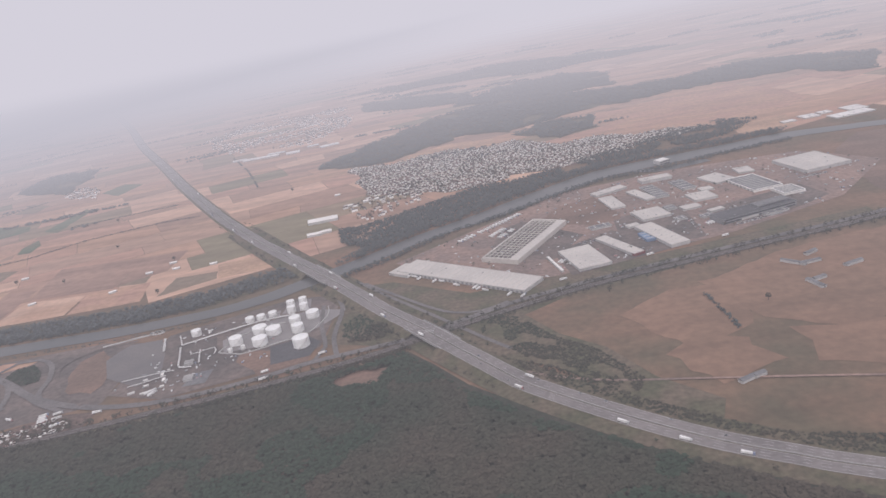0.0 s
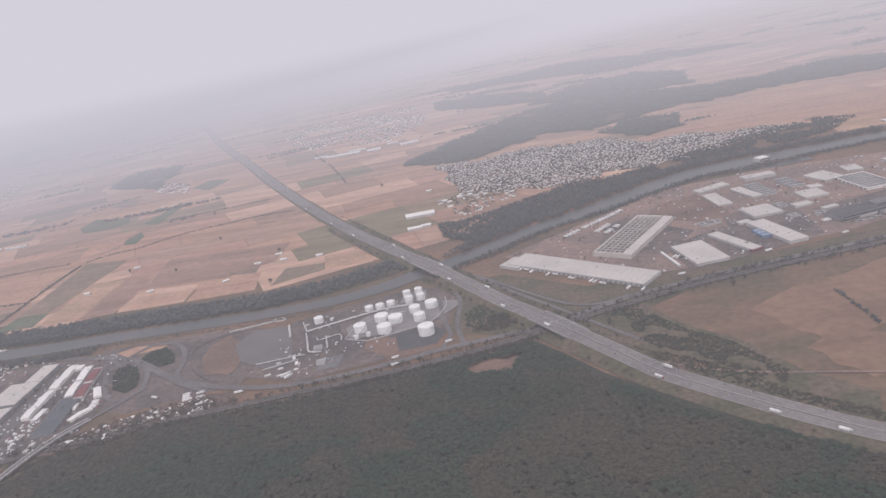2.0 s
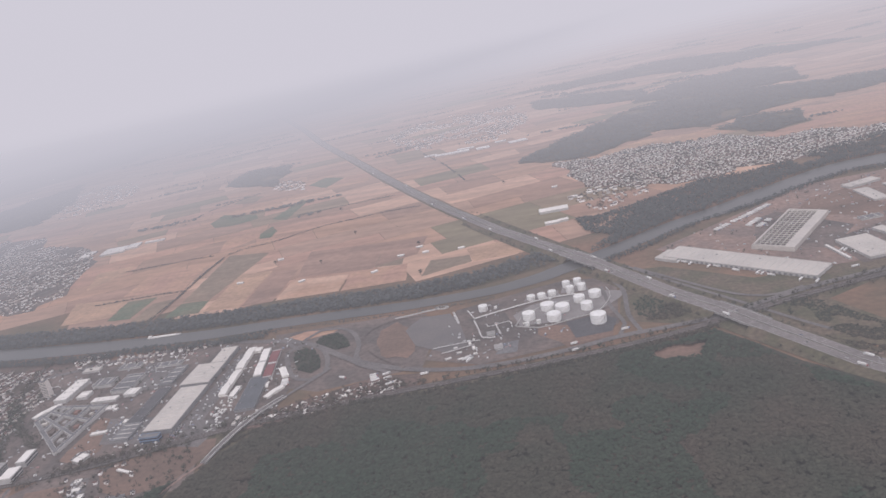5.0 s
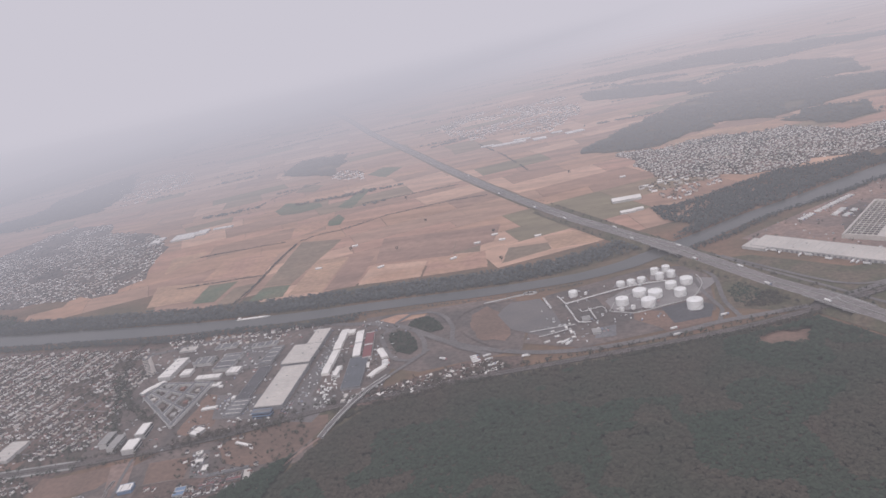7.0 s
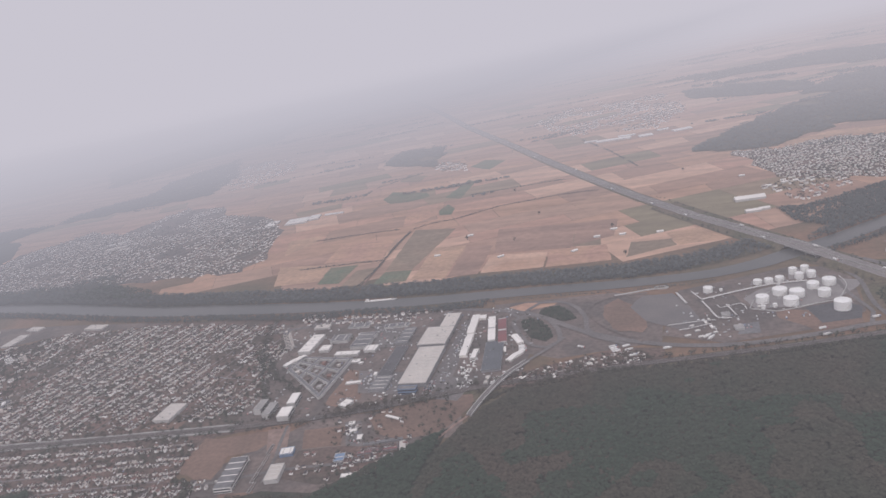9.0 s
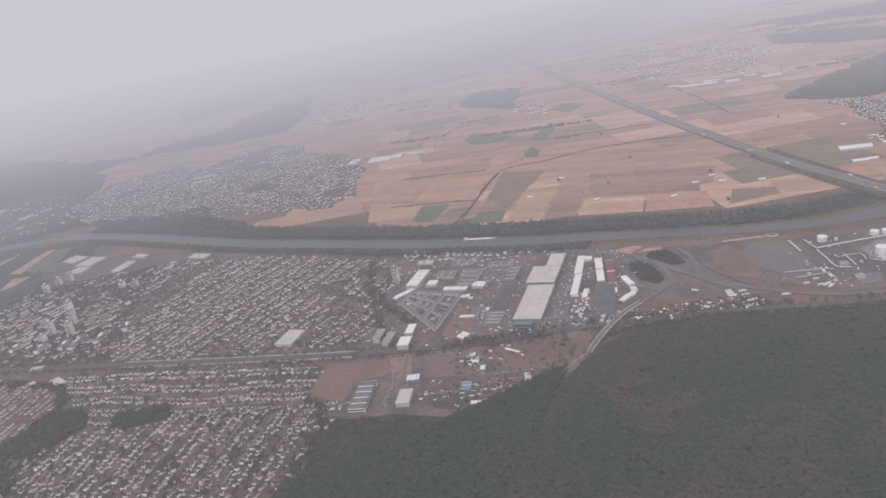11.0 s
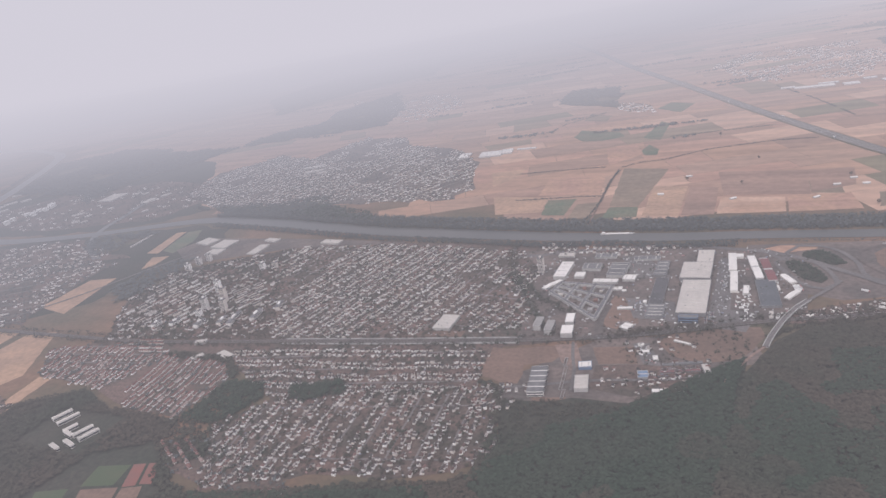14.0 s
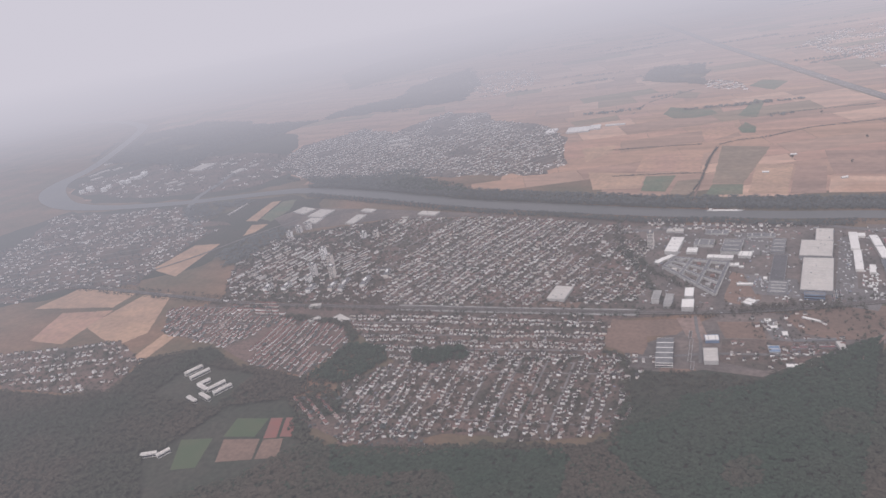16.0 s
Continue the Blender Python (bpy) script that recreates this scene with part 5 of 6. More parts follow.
for x, y, L, W, h, a in [(517, 1140, 27, 22, 3, 8), (569, 1116, 66, 24, 3, 12), (590, 1150, 31, 30, 3, 8), (545, 1150, 20, 16, 3, 8), (480, 1128, 22, 12, 3, 8)]:
    hall(x, y, L, W, h, a, M_WHITE, M_WALL, "white hall beyond the river", 3)


def concrete_frame(x, y, L, W, h, deg):
    """A large building shell: columns, beams and slabs, open to the sky, with one closed bar."""
    t = base("building_shell", pose(x, y, 0, 0, 0, deg), "pale concrete building shell with open roof bays", "building")
    part("floor_slab", box(Geo(), 0, 0, 0.1, L, W, 0.4), M_WORKS, t)
    for i in range(18):
        part("beam", box(Geo(), 0, -W / 2 + (i + 0.5) * W / 18, h - 0.7, L, 1.5 if i % 6 == 5 else 0.8, 0.7), M_CREAM, t)
    for j in range(7):
        part("girder", box(Geo(), -L / 2 + j * L / 6, 0, h - 0.2, 1.4 if j in (0, 6) else 0.6, W, 0.6), M_CREAM, t)
        for i in range(10):
            part("column", box(Geo(), -L / 2 + j * L / 6, -W / 2 + (i + 0.5) * W / 10, 0.3, 0.9, 0.9, h - 1), M_CONCRETE, t)
    part("end_wall", box(Geo(), 0, W / 2, 0, L + 2, 2.2, h + 0.6), M_CREAM, t)
    part("end_wall", box(Geo(), 0, -W / 2, 0, L + 2, 1.6, h + 0.4), M_CREAM, t)
    part("closed_bar", box(Geo(), L / 2 + 5, 0, 0, 10, W + 2, h + 0.5), M_CREAM, t, "closed pale roof bar")
    part("side_wall", box(Geo(), -L / 2 - 1, 0, 0, 1.4, W + 2, h), M_CREAM, t)
    return t


concrete_frame(33, 766, 32, 122, 5, -32)

# farm buildings and sheds on the fields
def barn(x, y, L, W, h, deg, label="long white farm barn with a ridged roof", roof=None):
    t = base("barn", pose(x, y, 0, 0, 0, deg), label, "barn")
    part("wall", walls_gabled(Geo(), 0, 0, 0, L, W, h, W * 0.22), M_WALL, t)
    part("roof", gable(Geo(), 0, 0, h, L, W, W * 0.22), roof or M_WHITE, t)
    part("barn_door", box(Geo(), L / 2, 0, 0, 0.3, W * 0.4, h * 0.8), M_GREYWALL, t)
    return t


barn(-230, 981, 42, 14, 3.5, 8)
barn(-231, 918, 20, 8, 3, 10)
barn(-216, 924, 14, 7, 3, 14)
for x, y, l in ((-198, 1040, 9), (-176, 1052, 8), (-158, 1056, 10)):
    barn(x, y, l, 5, 2.6, 5, "small pale barn in the hamlet")
for x, y, a in [(-417, 893, 14), (-403, 866, 8), (-438, 864, 10), (-353, 863, 14), (-463, 811, 40), (-566, 812, 38), (-668, 838, 5), (-640, 925, 20), (-230, 1120, 10)]:
    barn(x, y, 9, 4.2, 2.0, a, "small white shed in a field")
for x, y, L, W, a in [(-397, 1574, 31, 24, 12), (-468, 1571, 80, 20, 6), (-318, 1591, 42, 22, 20), (-440, 1600, 40, 14, 6), (-520, 1580, 30, 14, 6), (-360, 1620, 26, 14, 10)]:
    hall(x, y, L, W, 4, a, M_WHITE, M_WALL, "white works hall at the village edge", 3)
for x, y, L, a in [(258, 604, 22, -48), (270, 600, 20, 10), (255, 556, 19, -74), (262, 565, 12, 20), (150, 428, 11, 25), (160, 432, 9, 20), (300, 585, 18, 20), (280, 620, 14, 30)]:
    barn(x, y, L, 4.5, 2.2, a, "low pale grey shed on the heath", M_GREYROOF)

# works between river and railway
hall(-573, 483, 29, 79, 8, 3, M_CREAM, M_GREYWALL, "long pale cream logistics hall", 12, 12, name="logistics_hall")
hall(-579, 549, 32, 44, 8, 2, M_CREAM, M_GREYWALL, "pale cream logistics hall", 7, 6, name="logistics_hall")
hall(-574, 589, 18, 36, 8, 3, M_CREAM, M_GREYWALL, "pale cream rear bay of a logistics hall", 5, name="logistics_hall")
hall(-573, 440, 18, 7, 6, 3, M_GREYROOF, M_BLUE, "low blue-grey office at the hall's end", 0, 0, 0, "office", 2, "building")
hall(-545, 580, 8.5, 48, 6, 6, M_WHITE, M_WHITE, "narrow bright white ridged hall", 0, 0, 2)
hall(-539, 528, 7.5, 50, 6, 5, M_WHITE, M_WHITE, "narrow bright white ridged hall", 0, 0, 2)
hall(-541, 598, 12, 9, 5, 6, M_WHITE, M_WHITE, "low bright white end hall", 0)
hall(-521, 566, 8, 64, 6, 12.5, M_WHITE, M_WALL, "narrow white hall beside a red roof", 0, 0, 2)
hall(-508, 560, 9, 62, 6, 12.5, M_REDROOF, M_WALL, "long dark red roofed hall", 0, 0, 2)
hall(-488, 541, 22, 7, 4, -60, M_WHITE, M_WHITE, "bright white storage tent", 0, 0, 1, "storage_tent", 0, "tent")
hall(-483, 503, 6, 22, 4, -28, M_WHITE, M_WHITE, "bright white storage tent", 0, 0, 1, "storage_tent", 0, "tent")
hall(-497, 520, 3, 12, 3, 12, M_WHITE, M_WHITE, "small bright white storage tent", 0, 0, 1, "storage_tent", 0, "tent")
hall(-505, 503, 19, 62, 5, 9, M_SLATE, M_GREYWALL, "blue-grey low sheet-roofed hall", 0, 6, name="sheet_roofed_hall")
hall(-526, 510, 6, 20, 4, 2, M_WHITE, M_WALL, "small white hall in a yard")
hall(-500, 456, 4, 14, 4, 2, M_CREAM, M_WALL, "small pale hall at the yard")
hall(-611, 500, 14, 66, 4, 3, M_DARKROOF, M_GREYWALL, "long dark grey flat-roofed hall", 0)
hall(-606, 452, 18, 28, 5, 3, M_GREYROOF, M_GREYWALL, "dark grey flat-roofed hall", 4)
hall(-618, 560, 14, 40, 4.5, 3, M_GREYROOF, M_GREYWALL, "dark grey flat-roofed hall", 4)
for x, y, L, W, h, a, m, lab in [(-728, 543, 15, 44, 8, 2, M_WHITE, "tall bright white flat-roofed hall"), (-706, 533, 12, 13, 6, 4, M_WHITE, "white flat-roofed works hall"), (-697, 556, 22, 16, 7, 3, M_GREYROOF, "grey flat-roofed works hall"),
                                 (-665, 549, 21, 36, 7, 2, M_GREYROOF, "grey flat-roofed works hall"), (-673, 520, 28, 9, 5, 2, M_WHITE, "long low white works hall"), (-648, 529, 14, 13, 6, 0, M_WHITE, "white flat-roofed works hall"),
                                 (-640, 590, 30, 10, 4, 5, M_GREYROOF, "grey shed by the river road"), (-690, 595, 26, 12, 4, 5, M_GREYROOF, "grey shed by the river road"), (-740, 596, 20, 10, 4, 5, M_CREAM, "pale shed by the river road")]:
    hall(x, y, L, W, h, a, m, M_WALL, lab, max(2, int(max(L, W) / 10)))
# courtyard blocks of the factory: grey roofs, pale edges and raised roof lights
def courtyard_factory(west, north, east, south, h, across, along_count):
    """Crossing ranges between four corners, with open courts and small sheds inside."""
    t = tagged(new("courtyard_factory"), "grey factory of crossing ranges round small courts", "factory")

    def spot(u, v):
        return tuple((1 - u) * (1 - v) * a + (1 - u) * v * b + u * v * c + u * (1 - v) * d for a, b, c, d in zip(west, north, east, south))

    def wing(p, q, width, height):
        length, deg = math.hypot(q[0] - p[0], q[1] - p[1]), math.degrees(math.atan2(q[1] - p[1], q[0] - p[0]))
        x, y = (p[0] + q[0]) / 2, (p[1] + q[1]) / 2
        part("wing", box(Geo(), x, y, 0, length + width, width, height, deg), M_WALL, t)
        part("roof", gable(Geo(), x, y, height + 0.1, length + width, width * 0.84, 0.5, deg, 0.05), M_GREYROOF, t)

    for k in range(across + 1):
        v = k / across
        wing(spot(0, v), spot(1, v), 4.2 if k in (0, across) else 3.4, h + 0.02 * k)
    for k in range(along_count + 1):
        u = k / along_count
        wing(spot(u, 0), spot(u, 1), 4.0, h + 0.3 + 0.02 * k)
    for i in range(across):
        for k in range(along_count):
            x, y = spot((k + 0.5) / along_count, (i + 0.5) / across)
            part("court_shed", box(Geo(), x, y, 0.1, rng.uniform(3, 6), rng.uniform(3, 6), rng.uniform(1.4, 2.6), 10), (M_CREAM, M_WORKS, M_CONCRETE, M_CHIMNEY)[(i + k) % 4], t)
    return t


courtyard_factory((-727, 489), (-722, 515), (-663, 509), (-663, 432), 3.2, 3, 3)
for x, y, W, a in ((-733, 506, 24, -28), (-728, 514, 16, -28)):
    hall(x, y, 6, W, 4, a, M_WHITE, M_WALL, "white rounded storage tent beside the factory", 0, 0, 1, "storage_tent", 0, "tent")
hall(-686, 424, 20, 9, 6, 100, M_WHITE, M_WALL, "white office wing with window bands", 0, 0, 0, "office", 2, "building")
hall(-682, 399, 18, 12, 6, 100, M_WHITE, M_WALL, "white office wing with window bands", 0, 0, 0, "office", 2, "building")
hall(-702, 405, 22, 8, 6, 96, M_CONCRETE, M_WALL, "pale office building with window bands", 0, 0, 0, "office", 3, "building")
hall(-716, 412, 20, 8, 6, 96, M_CONCRETE, M_WALL, "pale office building with window bands", 0, 0, 0, "office", 3, "building")
hall(-627, 415, 12, 10, 5, 70, M_WHITE, M_WALL, "small white hall beside the railway", 1)
hall(-817, 400, 32, 20, 6, 92, M_CREAM, M_WALL, "pale cream supermarket with a flat roof", 5, name="supermarket")
sheet("car_park", [(-840, 375), (-838, 384), (-790, 392), (-790, 378)], M_EARTH, 0.2, "brown ground before the supermarket")


def edge_hall(x, y, L, W, h, a):
    return hall(x, y, L, W, h, a, M_CREAM, M_WALL, "pale flat-roofed hall at the edge of town", 3)


edge_hall(-1041, 296, 22, 10, 5, -20)
edge_hall(-1098, 318, 14, 8, 5, 23)
edge_hall(-1074, 287, 14, 7, 5, 60)
edge_hall(-1380, 634, 26, 34, 4, 77)
edge_hall(-1333, 623, 35, 34, 4, 88)
edge_hall(-1323, 589, 23, 27, 4, 94)
edge_hall(-1244, 602, 39, 18, 4, 94)
edge_hall(-1247, 642, 13, 26, 4, 83)
edge_hall(-1153, 603, 27, 13, 4, 106)
edge_hall(-1126, 636, 15, 34, 4, 86)
hall(-1113, 1122, 22, 38, 5, 8, M_WHITE, M_WALL, "bright white hall beyond the river", 3)
hall(-1056, 1126, 46, 40, 5, 12, M_WHITE, M_WALL, "large bright white hall beyond the river", 5)
hall(-1026, 1142, 22, 34, 5, 14, M_WHITE, M_WALL, "bright white hall beyond the river", 3)
hall(-990, 1158, 40, 9, 4, 8, M_WHITE, M_WALL, "long narrow white hall beyond the river")
hall(-1481, 1094, 52, 10, 5, 28, M_WHITE, M_WALL, "long white hall in the town beyond the river")
edge_hall(-1453, 1057, 39, 16, 5, 30)
edge_hall(-1420, 1040, 24, 12, 5, 10)
edge_hall(-1933, 908, 58, 43, 5, 97)
edge_hall(-1778, 874, 33, 20, 5, 88)
edge_hall(-2288, 854, 24, 14, 4, 70)
edge_hall(-2289, 886, 30, 14, 4, 70)
edge_hall(-2262, 909, 24, 14, 4, 70)
edge_hall(-2235, 825, 30, 12, 4, 70)
edge_hall(-2368, 959, 26, 14, 4, 70)
edge_hall(-1907, 791, 26, 10, 4, 60)
edge_hall(-1864, 779, 16, 9, 4, 60)
edge_hall(-1856, 741, 16, 9, 4, 60)
edge_hall(-1829, 741, 14, 8, 4, 60)
edge_hall(-1719, 807, 14, 8, 4, 60)
edge_hall(-1850, 829, 14, 8, 4, 60)
edge_hall(-1883, 936, 22, 12, 4, 60)
edge_hall(-1853, 934, 16, 10, 4, 60)
edge_hall(-1770, 917, 24, 10, 4, 60)
edge_hall(-1541, 622, 30, 4, 3, 98)
edge_hall(-1546, 652, 30, 4, 3, 98)
# building plots south of the railway
t = hall(-682, 307, 15, 44, 5.5, 12, M_GREYROOF, M_WHITE, "white walled block with five dark roof bays", 0, 0, 5, "terrace_block", 2, "building")
hall(-642, 305, 12, 22, 7, 13, M_CREAM, M_WALL, "pale hall with skylight rows", 4)
hall(-647, 336, 12, 10, 6, 16, M_WHITE, M_BLUE, "pale blue and white hall", 2)
hall(-545, 347, 5, 14, 5, 20, M_CREAM, M_WALL, "small pale block at the car park", 0)
hall(-595, 331, 9, 11, 4, 13, M_BLUE, M_WALL, "pale blue-roofed small shed", 1)
hall(-566, 356, 34, 3, 3, 16, M_GREYROOF, M_GREYWALL, "long low grey storage shed", 0)
hall(-566, 343, 34, 3, 3, 16, M_REDROOF, M_GREYWALL, "long low reddish storage shed", 0)
for x, y in [(-668, 345), (-664, 330), (-662, 318), (-660, 305), (-655, 292)]:
    hall(x, y, 3, 14, 1.6, 8, M_WORKS, M_CONCRETE, "low concrete foundation on a building plot", 0, name="foundation", category="foundation")
hall(-571, 394, 18, 3, 2.5, -20, M_WHITE, M_WALL, "long low white shed by the railway", 0)
# school pavilions
for x, y, L, W, a in [(-1138, 162, 20, 6, 70), (-1124, 158, 22, 6, 70), (-1105, 146, 14, 6, 70), (-1098, 138, 16, 6, -15), (-1086, 145, 20, 6, 70), (-1074, 142, 20, 6, 70), (-1082, 126, 18, 6, -15), (-1092, 118, 16, 6, -15), (-1060, 40, 14, 5, 30), (-1048, 46, 12, 5, 70)]:
    hall(x, y, L, W * 0.7, 4, a, M_CREAM, M_WHITE, "white flat-roofed school pavilion", 0, 0, 0, "school_pavilion", 1, "building")
sheet("sports_pitch", [(-1013, 83), (-1021, 109), (-990, 118), (-983, 92)], M_TURF, 0.2, "green grass sports pitch", "pitch")
sheet("sports_pitch", [(-1024, 32), (-1050, 67), (-1021, 78), (-1004, 42)], M_TURF, 0.2, "green grass sports pitch", "pitch")
sheet("running_track", [(-992, 53), (-1009, 80), (-976, 91), (-962, 66)], M_EARTH, 0.2, "brown sports ground", "pitch")
sheet("clay_court", [(-973, 92), (-988, 119), (-977, 123), (-962, 97)], M_CLAY, 0.2, "orange-red clay court", "court")
sheet("clay_court", [(-960, 99), (-974, 124), (-964, 127), (-949, 102)], M_CLAY, 0.2, "orange-red clay court", "court")
sheet("sports_ground", [(-960, 67), (-972, 91), (-955, 98), (-941, 75)], M_EARTH, 0.2, "brown sports ground", "pitch")


# high-rise and slab blocks
def tower(x, y, L, W, h, deg, label="pale high-rise block with window bands"):
    t = base("apartment_tower", pose(x, y, 0, 0, 0, deg), label, "apartment block", "apartment blocks")
    part("wall", box(Geo(), 0, 0, 0, L, W, h), M_PLASTER_1, t)
    part("roof", box(Geo(), 0, 0, h, L + 0.3, W + 0.3, 0.4), M_GREYROOF, t)
    part("lift_house", box(Geo(), 0, 0, h + 0.4, L * 0.3, W * 0.4, 1.6), M_PLASTER_1, t)
    n = max(2, int(h / 1.7))
    for k in range(n):
        part("window_band", box(Geo(), 0, -W / 2, 0.6 + k * h / n, L * 0.88, 0.24, h / n * 0.45), M_GLASS, t)
    return t


for x, y, L, W, h in [(-1166, 401, 8, 6, 18), (-1189, 452, 8, 6, 19), (-1158, 428, 8, 6, 20), (-1135, 402, 8, 6, 17), (-1160, 382, 8, 6, 10), (-1315, 522, 9, 5, 11), (-1315, 545, 9, 5, 11), (-1308, 560, 9, 5, 12), (-1179, 534, 8, 5, 10), (-1161, 540, 8, 5, 9), (-757, 546, 7, 7, 20)]:
    tower(x, y, L, W, h, 8)
for x, y, L, a in [(-1099, 379, 34, 106), (-1112, 372, 20, 100), (-1140, 362, 18, 96), (-1075, 392, 26, 104), (-1180, 360, 16, 90), (-1205, 352, 14, 88), (-1060, 420, 20, 110)]:
    tower(x, y, L, 6, 5.5, a, "pale long low apartment slab")

# white tanks far off in the river bend
for x, y in [(-2142, 719), (-2146, 743), (-2130, 735), (-2087, 791), (-2071, 795), (-2084, 820), (-2074, 829), (-2090, 859), (-2078, 845), (-2081, 735), (-2094, 759)]:
    tank(x, y, rng.uniform(6, 9), rng.uniform(6, 8), "white storage tank far off by the river bend")

# ---- houses ----
def house_things(L, W, h, rise, label):
    t = base("house", pose(0, 0, 0), label, "house", "detached houses of the southern estate")
    part("wall", walls_gabled(Geo(), 0, 0, 0, L, W, h, rise), M_PLASTER_1, t)
    r = part("roof", gable(Geo(), 0, 0, h, L, W, rise), M_TILES_1, t)
    part("chimney", box(Geo(), L * 0.2, W * 0.12, h + rise * 0.5, 0.5, 0.5, rise * 0.75), M_CHIMNEY, r)
    part("window", box(Geo(), 0, -W / 2, h * 0.35, L * 0.6, 0.12, h * 0.3), M_GLASS, t)
    part("annex", walls_gabled(Geo(), L * 0.27, -W * 0.62, 0, W * 0.9, W * 0.6, h * 0.8, rise * 0.7, 90), M_PLASTER_1, t)
    part("annex_roof", gable(Geo(), L * 0.27, -W * 0.62, h * 0.8, W * 0.9, W * 0.6, rise * 0.7, 90), M_TILES_1, t)
    return t


def street_rows(poly, deg, row, gap, jitter=0.6, pair=0.35, keep=0.9, patchy=None):
    """Places and turns of houses in rows inside an outline, two rows to a street."""
    a = radians(deg)
    cx, cy = sum(p[0] for p in poly) / len(poly), sum(p[1] for p in poly) / len(poly)
    at = turned(cx, cy, a)
    R = max(math.hypot(p[0] - cx, p[1] - cy) for p in poly)
    out, v, k = [], -R, 0
    while v < R:
        u = -R + rng.uniform(0, gap)
        while u < R:
            x, y = at(u + rng.uniform(-jitter, jitter), v + rng.uniform(-jitter, jitter))
            x, y = x + 5 * noise.noise((x * 0.018, y * 0.018, 2.5)), y + 5 * noise.noise((x * 0.018, y * 0.018, 7.5))
            if inside(x, y, poly) and rng.random() < keep and (patchy is None or noise.noise((x * 0.014, y * 0.014, 5.5)) > patchy):
                out.append((x, y, deg + rng.choice((0, 0, 90)) + rng.uniform(-9, 9)))
            u += gap * rng.uniform(0.85, 1.2)
        v += row * ((1 - pair) if k % 2 else (1 + pair))
        k += 1
    return out


PARK = [(-1000, 185), (-1000, 252), (-982, 257), (-953, 256), (-938, 236), (-944, 214), (-956, 186)]
COPSE = [(-891, 235), (-911, 242), (-920, 260), (-875, 275), (-855, 259)]
south = [q for key, ang in (("south_a", 8), ("south_b", 98)) for q in street_rows(TOWN[key], ang, 10.8, 5.2, 0.9, 0.3, 0.88) if not inside(q[0], q[1], PARK) and not inside(q[0], q[1], COPSE)]
models = [house_things(3.4, 2.1, 2.8, 0.85, "white plastered detached house with a tiled roof"), house_things(3.7, 2.2, 2.8, 0.85, "white plastered house with a tiled roof and annex"), house_things(2.8, 2.2, 2.8, 0.9, "small plastered house with a tiled roof")]
for k, m in enumerate(models):
    m.matrix_world = pose(*south[k][:2], 0, 0, 0, south[k][2])
bpy.context.view_layer.update()
south_things, south_rest = south[3:190], south[190:]
for x, y, a in south_things:
    copy_thing(models[rng.randrange(3)], pose(x, y, 0, 0, 0, a))


def house_mass(name, places, roof, label, L=(3.2, 4.7), W=(2.3, 3.0), h=(2.4, 3.4), winged=0.55):
    """A quarter's further houses: one sheet of walls, one of roofs."""
    gw, gr = Geo(), Geo()
    for x, y, a in places:
        l, w, hh = rng.uniform(*L), rng.uniform(*W), rng.uniform(*h)
        rise = w * rng.uniform(0.26, 0.42)
        walls_gabled(gw, x, y, 0, l, w, hh, rise, a)
        gable(gr, x, y, hh, l, w, rise, a)
        if l < 6 and rng.random() < winged:
            ax, ay = turned(x, y, radians(a))(l * rng.choice((-0.28, 0.28)), -w * 0.62)
            lw, low = w * rng.uniform(0.5, 0.68), hh * rng.uniform(0.6, 0.95)
            walls_gabled(gw, ax, ay, 0, w * 0.9, lw, low, rise * 0.7, a + 90)
            gable(gr, ax, ay, low, w * 0.9, lw, rise * 0.7, a + 90)
    t = tagged(part(name, gw, M_PLASTER), label, "houses", kind="stuff")
    part("roofs", gr, roof, t)["kind"] = "stuff"
    return t


def yard_free(q):
    return near(q[0], q[1], RIVER_XY) > 26


house_mass("terraced_houses", [(x, y, -28) for x, y, q in street_rows([(-992, 150), (-968, 163), (-918, 140), (-934, 122)], -28, 9, 8.5, 0.3, 0.1, 0.95)], M_REDTILES, "short rows of reddish terraced houses", (6, 8), (2.6, 3.2), (1.7, 2.3))
house_mass("houses", south_rest + [q for q in street_rows(TOWN["south_c"], 25, 11, 8) if q[0] > -922], M_TILES, "white small houses with dark roofs", (2.8, 4.0), (2.0, 2.5), (2.3, 3.1))
house_mass("terraced_houses", [(x, y, 8 if y > 292 else 100) for x, y, a in street_rows(TOWN["rows_a"], 8, 9.5, 8.6, 0.3, 0.15, 0.9)], M_REDTILES, "rows of reddish terraced houses", (6.0, 8.4), (2.6, 3.2), (1.7, 2.3))
house_mass("terraced_houses", [(x, y, 98 + rng.uniform(-2, 2)) for x, y, a in street_rows(TOWN["rows_b"], 98, 8.2, 9.6, 0.3, 0.12, 0.93)], M_REDTILES, "diagonal rows of reddish terraced houses", (6.5, 9.2), (2.6, 3.2), (1.7, 2.3))
old_town = [q for q in street_rows(TOWN["old_town"], 80, 9.6, 5.0, 1.5, 0.35, 0.88, -0.34) if not (abs(q[0] + 817) < 24 and abs(q[1] - 398) < 30)]
by_rail = [q for q in old_town if q[1] < 372 + (q[0] + 850) * 0.17 + 52 and q[0] > -960][:110]
for x, y, a in by_rail:
    tagged(copy_thing(models[rng.randrange(3)], pose(x, y, 0, 0, 0, a)), "pale plastered town house with a dark tiled roof", "house", "town houses by the railway")
house_mass("houses", [q for q in old_town if q not in by_rail], M_TILES, "crowded pale town houses with mixed roofs", (3.0, 5.2), (2.2, 2.9))
SLABS_W = [(-1293, 383), (-1310, 489), (-1221, 478), (-1173, 405), (-1172, 359), (-1235, 348)]
